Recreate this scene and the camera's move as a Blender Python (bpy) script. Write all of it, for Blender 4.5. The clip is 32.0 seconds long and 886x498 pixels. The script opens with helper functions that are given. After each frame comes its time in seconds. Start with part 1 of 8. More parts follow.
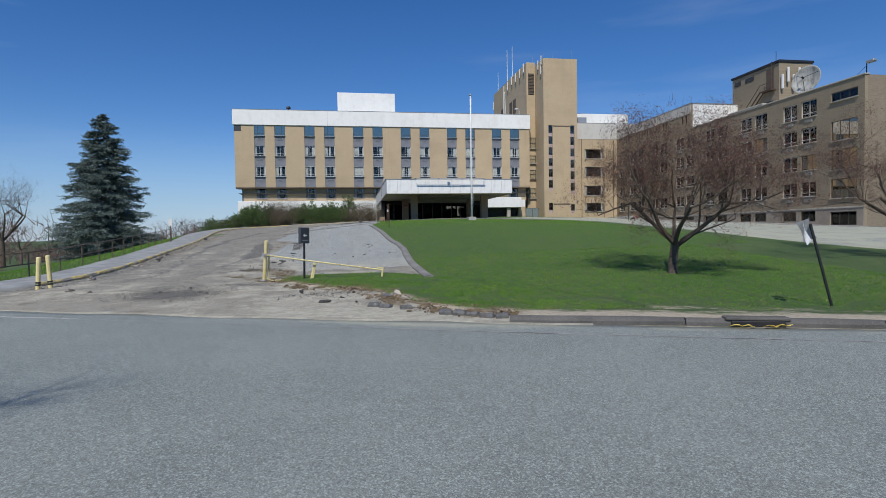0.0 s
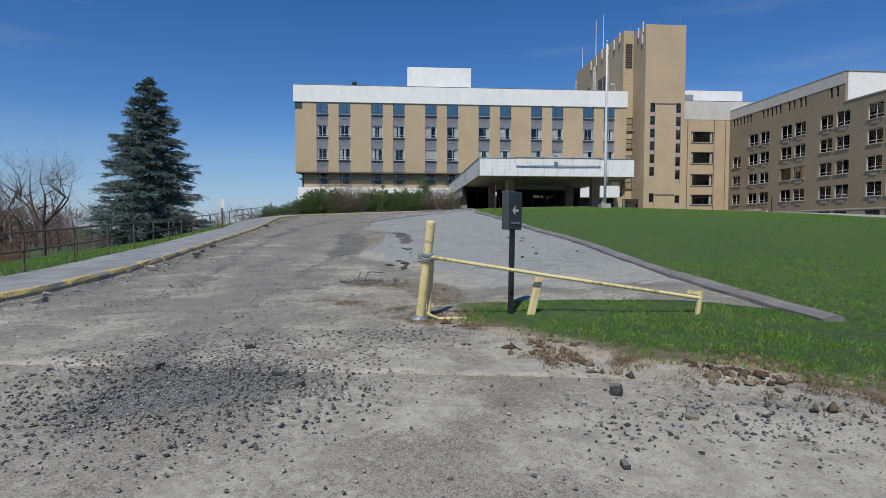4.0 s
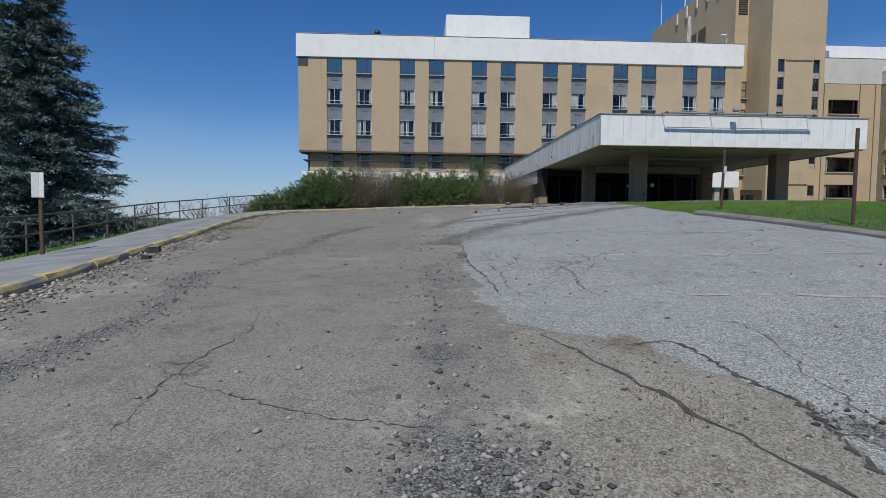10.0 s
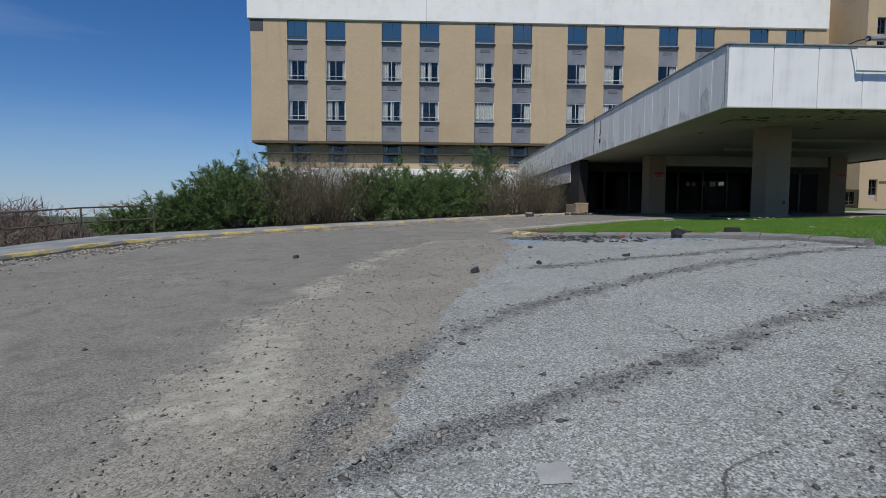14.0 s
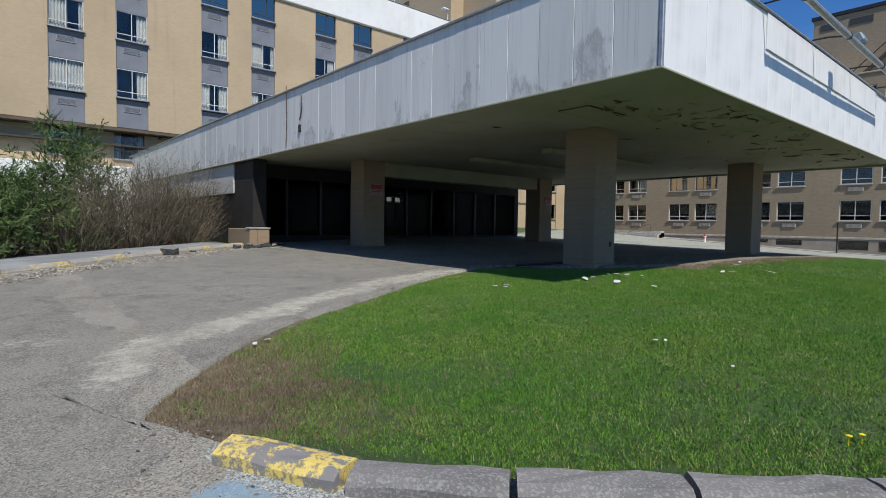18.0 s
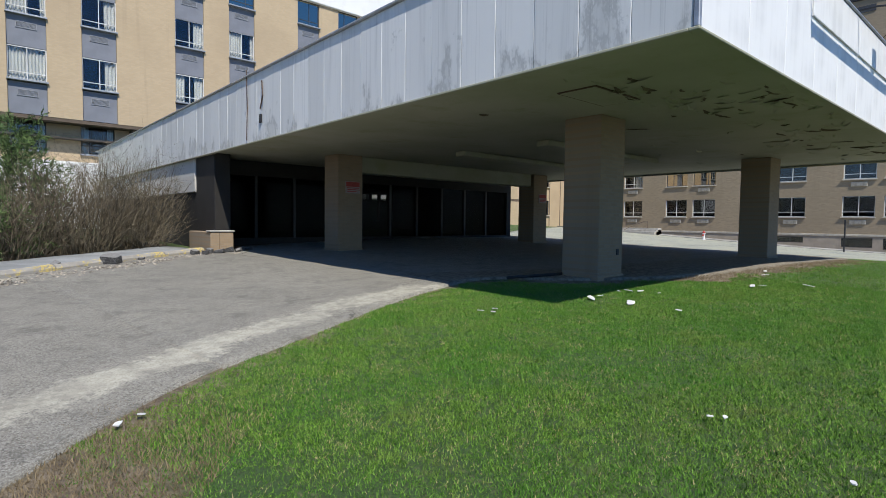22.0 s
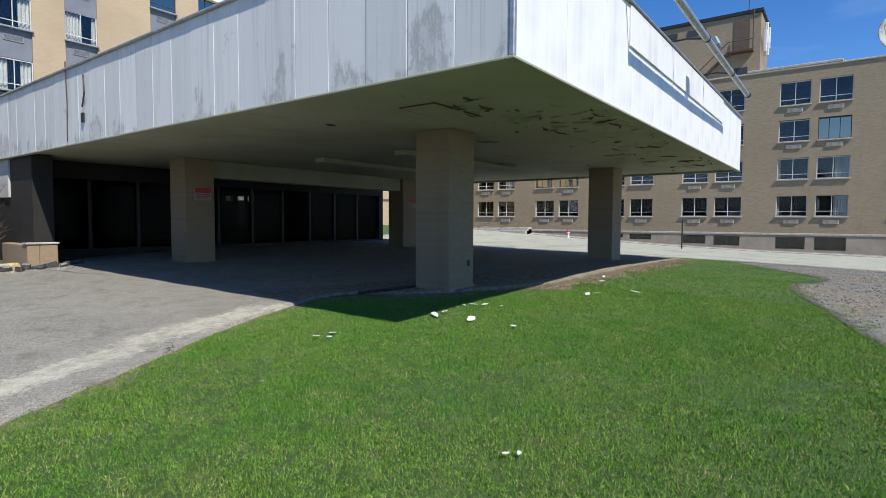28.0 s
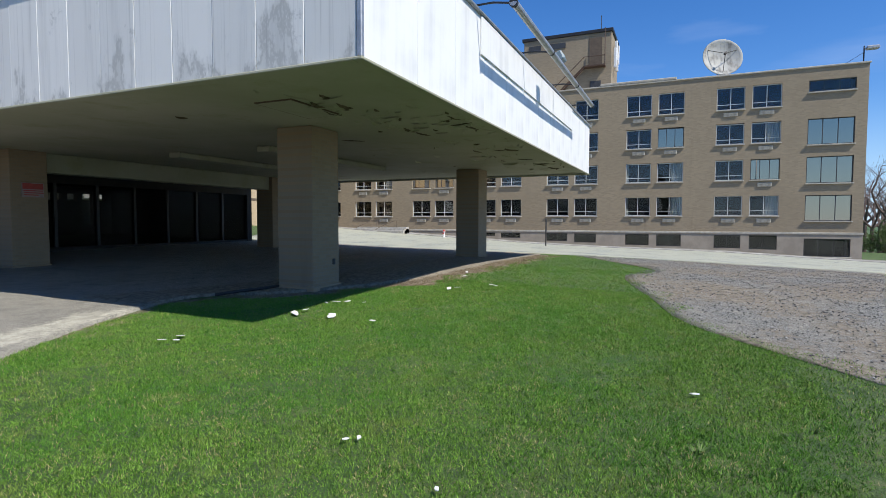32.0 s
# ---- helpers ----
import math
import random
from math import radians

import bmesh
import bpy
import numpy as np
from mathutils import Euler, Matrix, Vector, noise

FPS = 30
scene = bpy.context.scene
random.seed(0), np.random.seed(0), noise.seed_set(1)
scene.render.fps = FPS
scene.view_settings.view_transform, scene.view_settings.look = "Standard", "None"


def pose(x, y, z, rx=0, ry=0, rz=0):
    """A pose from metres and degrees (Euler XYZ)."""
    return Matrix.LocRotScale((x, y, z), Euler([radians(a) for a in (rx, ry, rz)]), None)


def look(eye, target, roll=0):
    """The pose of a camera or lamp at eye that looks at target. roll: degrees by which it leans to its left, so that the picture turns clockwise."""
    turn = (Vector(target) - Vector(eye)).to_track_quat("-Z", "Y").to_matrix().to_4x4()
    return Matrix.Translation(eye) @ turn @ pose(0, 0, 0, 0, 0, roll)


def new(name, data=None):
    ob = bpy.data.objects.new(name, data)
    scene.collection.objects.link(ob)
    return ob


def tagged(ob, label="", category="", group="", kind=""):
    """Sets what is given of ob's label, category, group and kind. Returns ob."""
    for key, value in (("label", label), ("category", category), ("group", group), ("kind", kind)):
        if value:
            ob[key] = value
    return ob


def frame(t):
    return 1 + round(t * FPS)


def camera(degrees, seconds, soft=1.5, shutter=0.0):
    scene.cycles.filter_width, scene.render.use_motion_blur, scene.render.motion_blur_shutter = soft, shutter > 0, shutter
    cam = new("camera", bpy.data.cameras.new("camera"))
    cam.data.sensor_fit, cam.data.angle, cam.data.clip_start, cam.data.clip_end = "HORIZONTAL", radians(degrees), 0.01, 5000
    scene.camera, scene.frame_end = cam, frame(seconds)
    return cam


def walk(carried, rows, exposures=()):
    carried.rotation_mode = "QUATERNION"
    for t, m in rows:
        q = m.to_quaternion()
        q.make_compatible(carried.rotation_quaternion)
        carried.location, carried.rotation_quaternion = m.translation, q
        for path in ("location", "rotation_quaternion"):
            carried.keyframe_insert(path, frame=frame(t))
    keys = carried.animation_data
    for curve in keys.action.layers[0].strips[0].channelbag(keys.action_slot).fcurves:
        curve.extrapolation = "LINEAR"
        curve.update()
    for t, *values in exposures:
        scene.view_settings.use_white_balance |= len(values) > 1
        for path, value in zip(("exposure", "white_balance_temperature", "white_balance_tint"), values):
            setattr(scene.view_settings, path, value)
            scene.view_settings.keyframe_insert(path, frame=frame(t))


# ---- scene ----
cam = camera(78.9, 32.0, 0.8)
PATH = [
    (0, (-0.286, 0.202, 0.753), (0.033, 2.175, 0.688), -0.9),
    (0.5, (-0.347, 1.609, 0.65), (-0.142, 3.598, 0.583), -0.7),
    (1, (-0.603, 3.2, 0.551), (-0.448, 5.192, 0.478), -0.5),
    (1.5, (-1.044, 4.681, 0.502), (-0.9, 6.674, 0.43), -0.3),
    (2, (-1.627, 6.342, 0.482), (-1.477, 8.335, 0.409), -0.1),
    (2.5, (-2.225, 7.881, 0.485), (-2.067, 9.873, 0.411), 0.0),
    (3, (-2.909, 9.509, 0.473), (-2.754, 11.502, 0.396), 0.1),
    (3.5, (-3.466, 11.104, 0.438), (-3.314, 13.097, 0.357), 0.1),
    (5.5, (-5.335, 18.644, 0.492), (-5.223, 20.639, 0.397), 0.5),
    (6, (-5.947, 20.875, 0.575), (-5.842, 22.87, 0.476), 0.6),
    (6.5, (-6.413, 23.026, 0.667), (-6.314, 25.021, 0.565), 0.5),
    (7, (-6.812, 25.263, 0.756), (-6.711, 27.257, 0.652), 0.6),
    (7.5, (-7.029, 27.362, 0.844), (-6.918, 29.357, 0.739), 0.5),
    (8, (-7.002, 29.083, 0.984), (-6.887, 31.077, 0.875), 0.6),
    (8.5, (-7.011, 30.333, 1.089), (-6.899, 32.326, 0.976), 0.6),
    (9, (-6.918, 31.798, 1.11), (-6.811, 33.792, 0.998), 0.6),
    (9.5, (-6.794, 33.407, 1.141), (-6.696, 35.402, 1.027), 0.6),
    (10, (-6.713, 35.275, 1.216), (-6.624, 37.27, 1.1), 0.6),
    (10.5, (-6.647, 37.111, 1.343), (-6.563, 39.106, 1.227), 0.6),
    (11, (-6.526, 39.092, 1.468), (-6.451, 41.087, 1.35), 0.5),
    (11.5, (-6.356, 41.039, 1.554), (-6.287, 43.034, 1.436), 0.5),
    (12, (-6.084, 43.029, 1.713), (-6.019, 45.024, 1.593), 0.5),
    (12.5, (-5.776, 44.936, 1.869), (-5.713, 46.931, 1.749), 0.5),
    (13, (-5.479, 46.848, 2.029), (-5.417, 48.843, 1.909), 0.6),
    (13.5, (-5.248, 48.675, 2.132), (-5.187, 50.67, 2.014), 0.5),
    (15.5, (-4.4, 55.649, 2.871), (-4.251, 57.637, 2.713), 0.5),
    (16, (-4.253, 57.415, 2.906), (-3.988, 59.392, 2.764), 1.5),
    (16.5, (-4.058, 58.882, 2.952), (-3.505, 60.801, 2.84), 1.8),
    (17, (-3.909, 60.194, 3.025), (-2.816, 61.868, 2.956), 2.1),
    (17.5, (-3.773, 61.126, 3.138), (-2.507, 62.673, 3.053), 1.2),
    (18, (-3.667, 61.908, 3.197), (-2.363, 63.423, 3.112), 0.9),
    (18.5, (-3.531, 62.514, 3.207), (-2.213, 64.016, 3.125), 0.8),
    (19, (-3.365, 62.89, 3.265), (-2.044, 64.388, 3.179), 0.8),
    (19.5, (-3.254, 63.055, 3.28), (-1.928, 64.55, 3.193), 0.8),
    (20, (-3.064, 63.134, 3.315), (-1.738, 64.628, 3.221), 0.8),
    (20.5, (-2.868, 63.238, 3.312), (-1.537, 64.728, 3.217), 0.8),
    (21, (-2.619, 63.227, 3.342), (-1.287, 64.716, 3.246), 0.8),
    (21.5, (-2.421, 63.211, 3.387), (-1.084, 64.694, 3.287), 0.8),
    (22, (-2.227, 63.14, 3.397), (-0.905, 64.638, 3.296), 0.7),
    (22.5, (-2.129, 63.201, 3.427), (-0.847, 64.733, 3.321), 0.7),
    (23, (-2.026, 63.195, 3.539), (-0.763, 64.742, 3.43), 0.7),
    (23.5, (-2.069, 63.128, 3.598), (-0.71, 64.592, 3.491), 0.7),
    (24, (-2.113, 63.058, 3.626), (-0.457, 64.175, 3.53), 0.4),
    (24.5, (-2.233, 63.0, 3.649), (-0.507, 64.006, 3.553), 0.4),
    (25, (-2.255, 63.03, 3.627), (-0.589, 64.132, 3.528), 0.3),
    (25.5, (-2.21, 63.074, 3.66), (-0.582, 64.231, 3.556), 0.4),
    (27.5, (-1.773, 63.063, 3.696), (-0.164, 64.246, 3.589), 0.3),
    (28, (-1.607, 62.822, 3.702), (0.0, 64.008, 3.596), 0.3),
    (28.5, (-1.447, 62.536, 3.681), (0.158, 63.725, 3.574), 0.2),
    (29, (-1.194, 62.261, 3.667), (0.408, 63.453, 3.561), 0.1),
    (29.5, (-0.874, 61.942, 3.668), (0.726, 63.138, 3.559), 0.2),
    (30, (-0.753, 61.806, 3.681), (0.844, 63.004, 3.571), 0.2),
    (30.5, (-0.753, 61.897, 3.662), (0.845, 63.095, 3.554), 0.2),
    (31, (-0.969, 62.102, 3.687), (0.704, 63.193, 3.577), 0.3),
    (31.5, (-1.26, 62.304, 3.686), (0.523, 63.204, 3.582), 0.3),
    (32, (-1.601, 62.449, 3.658), (0.226, 63.256, 3.555), 0.1),
]
walk(cam, [(t, look(eye, target, roll)) for t, eye, target, roll in PATH], [(0.0, -0.12), (3.0, -0.2), (6.0, -0.27), (11.0, -0.3), (13.5, -0.34), (16.0, -0.24), (17.0, -0.1), (18.0, 0.05), (19.0, 0.2), (22.0, 0.3), (25.0, 0.44), (32.0, 0.48)])

# ---- world and sun ----
SUN = Vector((0.85, 2.4, -3.23)).normalized()
world = bpy.data.worlds.new("sky")
scene.world = world
world.use_nodes = True
wt = world.node_tree
wt.nodes.clear()
wout = wt.nodes.new("ShaderNodeOutputWorld")
wbg = wt.nodes.new("ShaderNodeBackground")
wsky = wt.nodes.new("ShaderNodeTexSky")
wsky.sky_type = "NISHITA"
wsky.sun_disc = False
wsky.sun_elevation = math.asin(-SUN.z)
wsky.sun_rotation = math.atan2(-SUN.x, -SUN.y)
wsky.air_density, wsky.dust_density, wsky.ozone_density = 1.0, 0.0, 2.0
wbg.inputs["Strength"].default_value = 0.092
# thin high cirrus
wco = wt.nodes.new("ShaderNodeTexCoord")
wmp = wt.nodes.new("ShaderNodeMapping")
wmp.inputs["Scale"].default_value = (1.2, 1.8, 9.0)
wmp.inputs["Rotation"].default_value = (0.1, 0.25, 0.3)
wno = wt.nodes.new("ShaderNodeTexNoise")
wno.inputs["Scale"].default_value, wno.inputs["Detail"].default_value = 1.6, 7.0
wra = wt.nodes.new("ShaderNodeValToRGB")
wra.color_ramp.elements[0].position, wra.color_ramp.elements[0].color = 0.55, (0, 0, 0, 1)
wra.color_ramp.elements[1].position, wra.color_ramp.elements[1].color = 0.85, (0.16, 0.16, 0.16, 1)
wmx = wt.nodes.new("ShaderNodeMix")
wmx.data_type = "RGBA"
wmx.inputs["B"].default_value = (7.5, 8.2, 9.5, 1)
wt.links.new(wco.outputs["Generated"], wmp.inputs["Vector"])
wt.links.new(wmp.outputs["Vector"], wno.inputs["Vector"])
wt.links.new(wno.outputs["Fac"], wra.inputs["Fac"])
wt.links.new(wra.outputs["Color"], wmx.inputs["Factor"])
whs = wt.nodes.new("ShaderNodeHueSaturation")
whs.inputs["Saturation"].default_value, whs.inputs["Value"].default_value, whs.inputs["Hue"].default_value = 1.2, 1.0, 0.5
wti = wt.nodes.new("ShaderNodeMix")
wti.data_type, wti.blend_type = "RGBA", "MULTIPLY"
wti.inputs["Factor"].default_value = 1.0
wti.inputs["B"].default_value = (0.84, 0.93, 1.18, 1)
wt.links.new(wsky.outputs["Color"], wti.inputs["A"])
wt.links.new(wti.outputs["Result"], whs.inputs["Color"])
wt.links.new(whs.outputs["Color"], wmx.inputs["A"])
# pale spring haze low over the horizon
wsp = wt.nodes.new("ShaderNodeSeparateXYZ")
whz = wt.nodes.new("ShaderNodeMapRange")
whz.interpolation_type = "SMOOTHSTEP"
for key, v in (("From Min", 0.0), ("From Max", 0.2), ("To Min", 0.6), ("To Max", 0.0)):
    whz.inputs[key].default_value = v
wpm = wt.nodes.new("ShaderNodeMix")
wpm.data_type = "RGBA"
wpm.inputs["B"].default_value = (3.5, 5.4, 8.0, 1)
wt.links.new(wco.outputs["Generated"], wsp.inputs["Vector"])
wt.links.new(wsp.outputs["Z"], whz.inputs["Value"])
wt.links.new(whz.outputs["Result"], wpm.inputs["Factor"])
wt.links.new(wmx.outputs["Result"], wpm.inputs["A"])
wt.links.new(wpm.outputs["Result"], wbg.inputs["Color"])
wt.links.new(wbg.outputs["Background"], wout.inputs["Surface"])
lamp = new("sun", bpy.data.lights.new("sun", "SUN"))
lamp.data.energy, lamp.data.angle, lamp.data.color = 4.3, radians(0.53), (1.0, 0.955, 0.88)
lamp.matrix_world = look((0, 0, 60), Vector((0, 0, 60)) + SUN)


# ---- material kit ----
class Nodes:
    """A short way to write a node material."""

    def __init__(self, name):
        self.mat = bpy.data.materials.new(name)
        self.mat.use_nodes = True
        self.t = self.mat.node_tree
        self.b = self.t.nodes["Principled BSDF"]
        self.co = self.add("ShaderNodeTexCoord").outputs["Object"]

    def add(self, kind, **values):
        n = self.t.nodes.new(kind)
        for k, v in values.items():
            if k in n.inputs:
                self.put(n.inputs[k], v)
        return n

    def put(self, socket, v):
        if hasattr(v, "is_linked"):
            self.t.links.new(v, socket)
        else:
            socket.default_value = v

    def noise(self, scale, detail=4.0, rough=0.55, vector=None, stretch=None):
        v = vector or self.co
        if stretch:
            m = self.add("ShaderNodeMapping", Vector=v)
            m.inputs["Scale"].default_value = stretch
            v = m.outputs["Vector"]
        return self.add("ShaderNodeTexNoise", Scale=scale, Detail=detail, Roughness=rough, Vector=v).outputs["Fac"]

    def cells(self, scale, feature="F1", out="Distance", vector=None):
        n = self.add("ShaderNodeTexVoronoi", Scale=scale, Vector=vector or self.co)
        n.feature = feature
        return n.outputs[out]

    def ramp(self, fac, a, b, lo=0.0, hi=1.0):
        n = self.add("ShaderNodeMapRange", Value=fac)
        n.interpolation_type = "SMOOTHSTEP"
        for k, v in (("From Min", a), ("From Max", b), ("To Min", lo), ("To Max", hi)):
            n.inputs[k].default_value = v
        return n.outputs["Result"]

    def mix(self, fac, a, b):
        n = self.t.nodes.new("ShaderNodeMix")
        n.data_type = "RGBA"
        for k, v in (("Factor", fac), ("A", a), ("B", b)):
            self.put(n.inputs[k], (*v, 1) if isinstance(v, tuple) and len(v) == 3 else v)
        return n.outputs["Result"]

    def math(self, op, a, b=0.0, c=0.0):
        n = self.t.nodes.new("ShaderNodeMath")
        n.operation = op
        for k, v in enumerate((a, b, c)):
            self.put(n.inputs[k], v)
        return n.outputs[0]

    def attr(self, name):
        n = self.t.nodes.new("ShaderNodeAttribute")
        n.attribute_name = name
        return n.outputs["Fac"]

    def tint(self, c, by):
        n = self.t.nodes.new("ShaderNodeMix")
        n.data_type, n.blend_type = "RGBA", "MULTIPLY"
        n.inputs["Factor"].default_value = 1.0
        self.put(n.inputs["A"], c)
        n.inputs["B"].default_value = (*by, 1)
        return n.outputs["Result"]

    def rnd(self):
        return self.t.nodes.new("ShaderNodeObjectInfo").outputs["Random"]

    def island(self):
        return self.t.nodes.new("ShaderNodeNewGeometry").outputs["Random Per Island"]

    def done(self, color, rough=0.8, bump=None, strength=0.3, dist=0.01, metal=0.0):
        self.put(self.b.inputs["Base Color"], (*color, 1) if isinstance(color, tuple) and len(color) == 3 else color)
        self.put(self.b.inputs["Roughness"], rough)
        self.b.inputs["Metallic"].default_value = metal
        if bump is not None:
            n = self.add("ShaderNodeBump", Height=bump, Strength=strength, Distance=dist)
            self.t.links.new(n.outputs["Normal"], self.b.inputs["Normal"])
        return self.mat


def shade(c, k):
    return tuple(v * k for v in c)


def plain(name, c, rough=0.6, scale=6.0, vary=0.2, metal=0.0, grain=60.0, bump=0.15):
    """Paint, stone, metal or cloth with two scales of variation."""
    n = Nodes(name)
    col = n.mix(n.ramp(n.noise(scale), 0.3, 0.7), shade(c, 1 - vary), shade(c, 1 + vary * 0.6))
    fine = n.noise(grain, 3)
    return n.done(n.mix(n.ramp(fine, 0.35, 0.75, 0.0, 0.35), col, shade(c, 1 - vary * 1.5)), rough, fine, bump, 0.01, metal)


def streaked(name, c, dirt, rough=0.55, amount=0.5, sx=2.0):
    """Weathered sheet or paint with runs of dirt down its face."""
    n = Nodes(name)
    runs = n.noise(1.0, 6, 0.6, stretch=(sx * 2, sx * 2, 0.18))
    spots = n.noise(1.3, 5)
    col = n.mix(n.ramp(n.math("MULTIPLY", runs, spots), 0.2, 0.42, 0, amount), c, dirt)
    col = n.mix(n.ramp(n.noise(0.25, 3), 0.35, 0.7, 0, 0.35), col, shade(c, 0.82))
    return n.done(col, rough, n.noise(35, 4), 0.08)


def brick(name, c1, c2, mortar, wide=0.25, high=0.085, wall="y"):
    """Coursed brick, stained at a large scale."""
    n = Nodes(name)
    m = n.add("ShaderNodeMapping", Vector=n.co)
    m.inputs["Rotation"].default_value = (radians(90), 0, 0) if wall == "y" else (radians(90), 0, radians(90))
    sep = n.add("ShaderNodeSeparateXYZ", Vector=n.co)
    com = n.add("ShaderNodeCombineXYZ", X=sep.outputs["X" if wall == "y" else "Y"], Y=sep.outputs["Z"])
    bt = n.add("ShaderNodeTexBrick", Vector=com.outputs["Vector"], Scale=1.0)
    bt.inputs["Color1"].default_value, bt.inputs["Color2"].default_value, bt.inputs["Mortar"].default_value = (*c1, 1), (*c2, 1), (*mortar, 1)
    bt.inputs["Mortar Size"].default_value, bt.inputs["Brick Width"].default_value, bt.inputs["Row Height"].default_value = 0.007, wide, high
    big = n.ramp(n.noise(0.22, 5, 0.6), 0.42, 0.72, 0, 0.55)
    col = n.mix(big, bt.outputs["Color"], shade(c1, 0.74))
    runs = n.noise(0.9, 6, 0.6, stretch=(2.2, 2.2, 0.12))
    col = n.mix(n.ramp(runs, 0.55, 0.78, 0, 0.35), col, shade(c1, 0.62))
    col = n.mix(n.ramp(n.noise(0.5, 4, 0.5, stretch=(0.2, 0.2, 2.0)), 0.5, 0.75, 0, 0.3), col, shade(c2, 1.12))
    return n.done(col, 0.88, bt.outputs["Fac"], -0.25, 0.01)


def glass(name, tint=(0.55, 0.6, 0.62), gloss=0.02, ior=1.7, mirror=None):
    """A pane: clear with a tint, glossy by Fresnel."""
    m = bpy.data.materials.new(name)
    m.use_nodes = True
    t = m.node_tree
    t.nodes.clear()
    o, mx = t.nodes.new("ShaderNodeOutputMaterial"), t.nodes.new("ShaderNodeMixShader")
    tr, gl, fr = t.nodes.new("ShaderNodeBsdfTransparent"), t.nodes.new("ShaderNodeBsdfGlossy"), t.nodes.new("ShaderNodeFresnel")
    tr.inputs["Color"].default_value = (*tint, 1)
    gl.inputs["Roughness"].default_value = gloss
    fr.inputs["IOR"].default_value = ior
    if mirror:
        gl.inputs["Color"].default_value = (*mirror, 1)
        mx.inputs[0].default_value = 0.75
    else:
        t.links.new(fr.outputs[0], mx.inputs[0])
    t.links.new(tr.outputs[0], mx.inputs[1])
    t.links.new(gl.outputs[0], mx.inputs[2])
    t.links.new(mx.outputs[0], o.inputs["Surface"])
    return m


# ---- materials ----
TAN = brick("tan_brick", (0.49, 0.375, 0.24), (0.45, 0.345, 0.215), (0.43, 0.355, 0.245))
TAN_SIDE = brick("tan_brick_return", (0.49, 0.375, 0.24), (0.45, 0.345, 0.215), (0.43, 0.355, 0.245), wall="x")
GREY_BRICK = brick("grey_tan_brick", (0.31, 0.25, 0.168), (0.255, 0.205, 0.138), (0.28, 0.23, 0.162), 0.3, 0.1, "x")
GREY_BRICK_END = brick("grey_tan_brick_end", (0.27, 0.215, 0.155), (0.22, 0.175, 0.125), (0.24, 0.2, 0.15), 0.3, 0.1, "y")
WHITE_PANEL = streaked("white_metal_panel", (0.78, 0.78, 0.76), (0.42, 0.42, 0.4), 0.5, 0.35)
WHITE_ROOF = streaked("white_fascia", (0.8, 0.8, 0.77), (0.55, 0.53, 0.48), 0.6, 0.3, 0.5)
PALE_BAND = streaked("pale_grey_band", (0.55, 0.53, 0.48), (0.38, 0.36, 0.31), 0.7, 0.4, 0.5)
STONE = plain("cast_stone", (0.42, 0.39, 0.33), 0.85, 3.0)
SPANDREL = plain("slate_grey_panel", (0.19, 0.2, 0.225), 0.5, 1.0, 0.12)
SPANDREL_EDGE = plain("grille_grey", (0.25, 0.26, 0.28), 0.5, 3.0, 0.15)
FRAME_WHITE = plain("white_window_frame", (0.62, 0.62, 0.6), 0.5, 4.0, 0.15)
FRAME_DARK = plain("dark_window_frame", (0.05, 0.05, 0.05), 0.45, 4.0, 0.2)
STEEL = plain("galvanised_steel", (0.42, 0.43, 0.44), 0.45, 8.0, 0.2, 0.6)
RUST = plain("rusty_brown_steel", (0.1, 0.06, 0.04), 0.8, 20.0, 0.4)
BLACK = plain("black_metal", (0.02, 0.02, 0.022), 0.5, 8.0, 0.3)
# the dimness of unlit rooms is put into this dark wall and floor colour
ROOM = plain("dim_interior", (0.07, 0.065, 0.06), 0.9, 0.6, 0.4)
CURTAIN = plain("white_curtain", (0.7, 0.69, 0.66), 0.9, 2.0, 0.1)
PANE = glass("window_pane", (0.8, 0.83, 0.84), 0.02, 1.6)
PANE_BLUE = glass("blue_reflecting_pane", (0.12, 0.17, 0.19), 0.01, mirror=(0.5, 0.45, 0.36))
PANE_DULL = glass("dusty_dark_pane", (0.45, 0.45, 0.44), 0.15, 1.12)
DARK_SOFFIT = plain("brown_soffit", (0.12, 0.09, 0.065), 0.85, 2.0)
ROOFING = plain("roof_membrane", (0.2, 0.2, 0.2), 0.9, 2.0)
YELLOW = streaked("chipped_yellow_paint", (0.75, 0.56, 0.1), (0.2, 0.12, 0.05), 0.55, 0.5, 8.0)
CREAM = streaked("faded_cream_yellow_paint", (0.72, 0.62, 0.3), (0.16, 0.09, 0.04), 0.55, 0.8, 10.0)
CONCRETE = plain("weathered_concrete", (0.4, 0.385, 0.35), 0.9, 2.5, 0.25, 0, 90, 0.3)
SIGN_RED = plain("red_sign_paint", (0.4, 0.05, 0.04), 0.5, 10, 0.15)
SIGN_WHITE = plain("white_sign_paint", (0.7, 0.7, 0.68), 0.5, 10, 0.1)
BARK = plain("grey_brown_bark", (0.11, 0.085, 0.065), 0.95, 12.0, 0.4, 0, 60, 0.6)


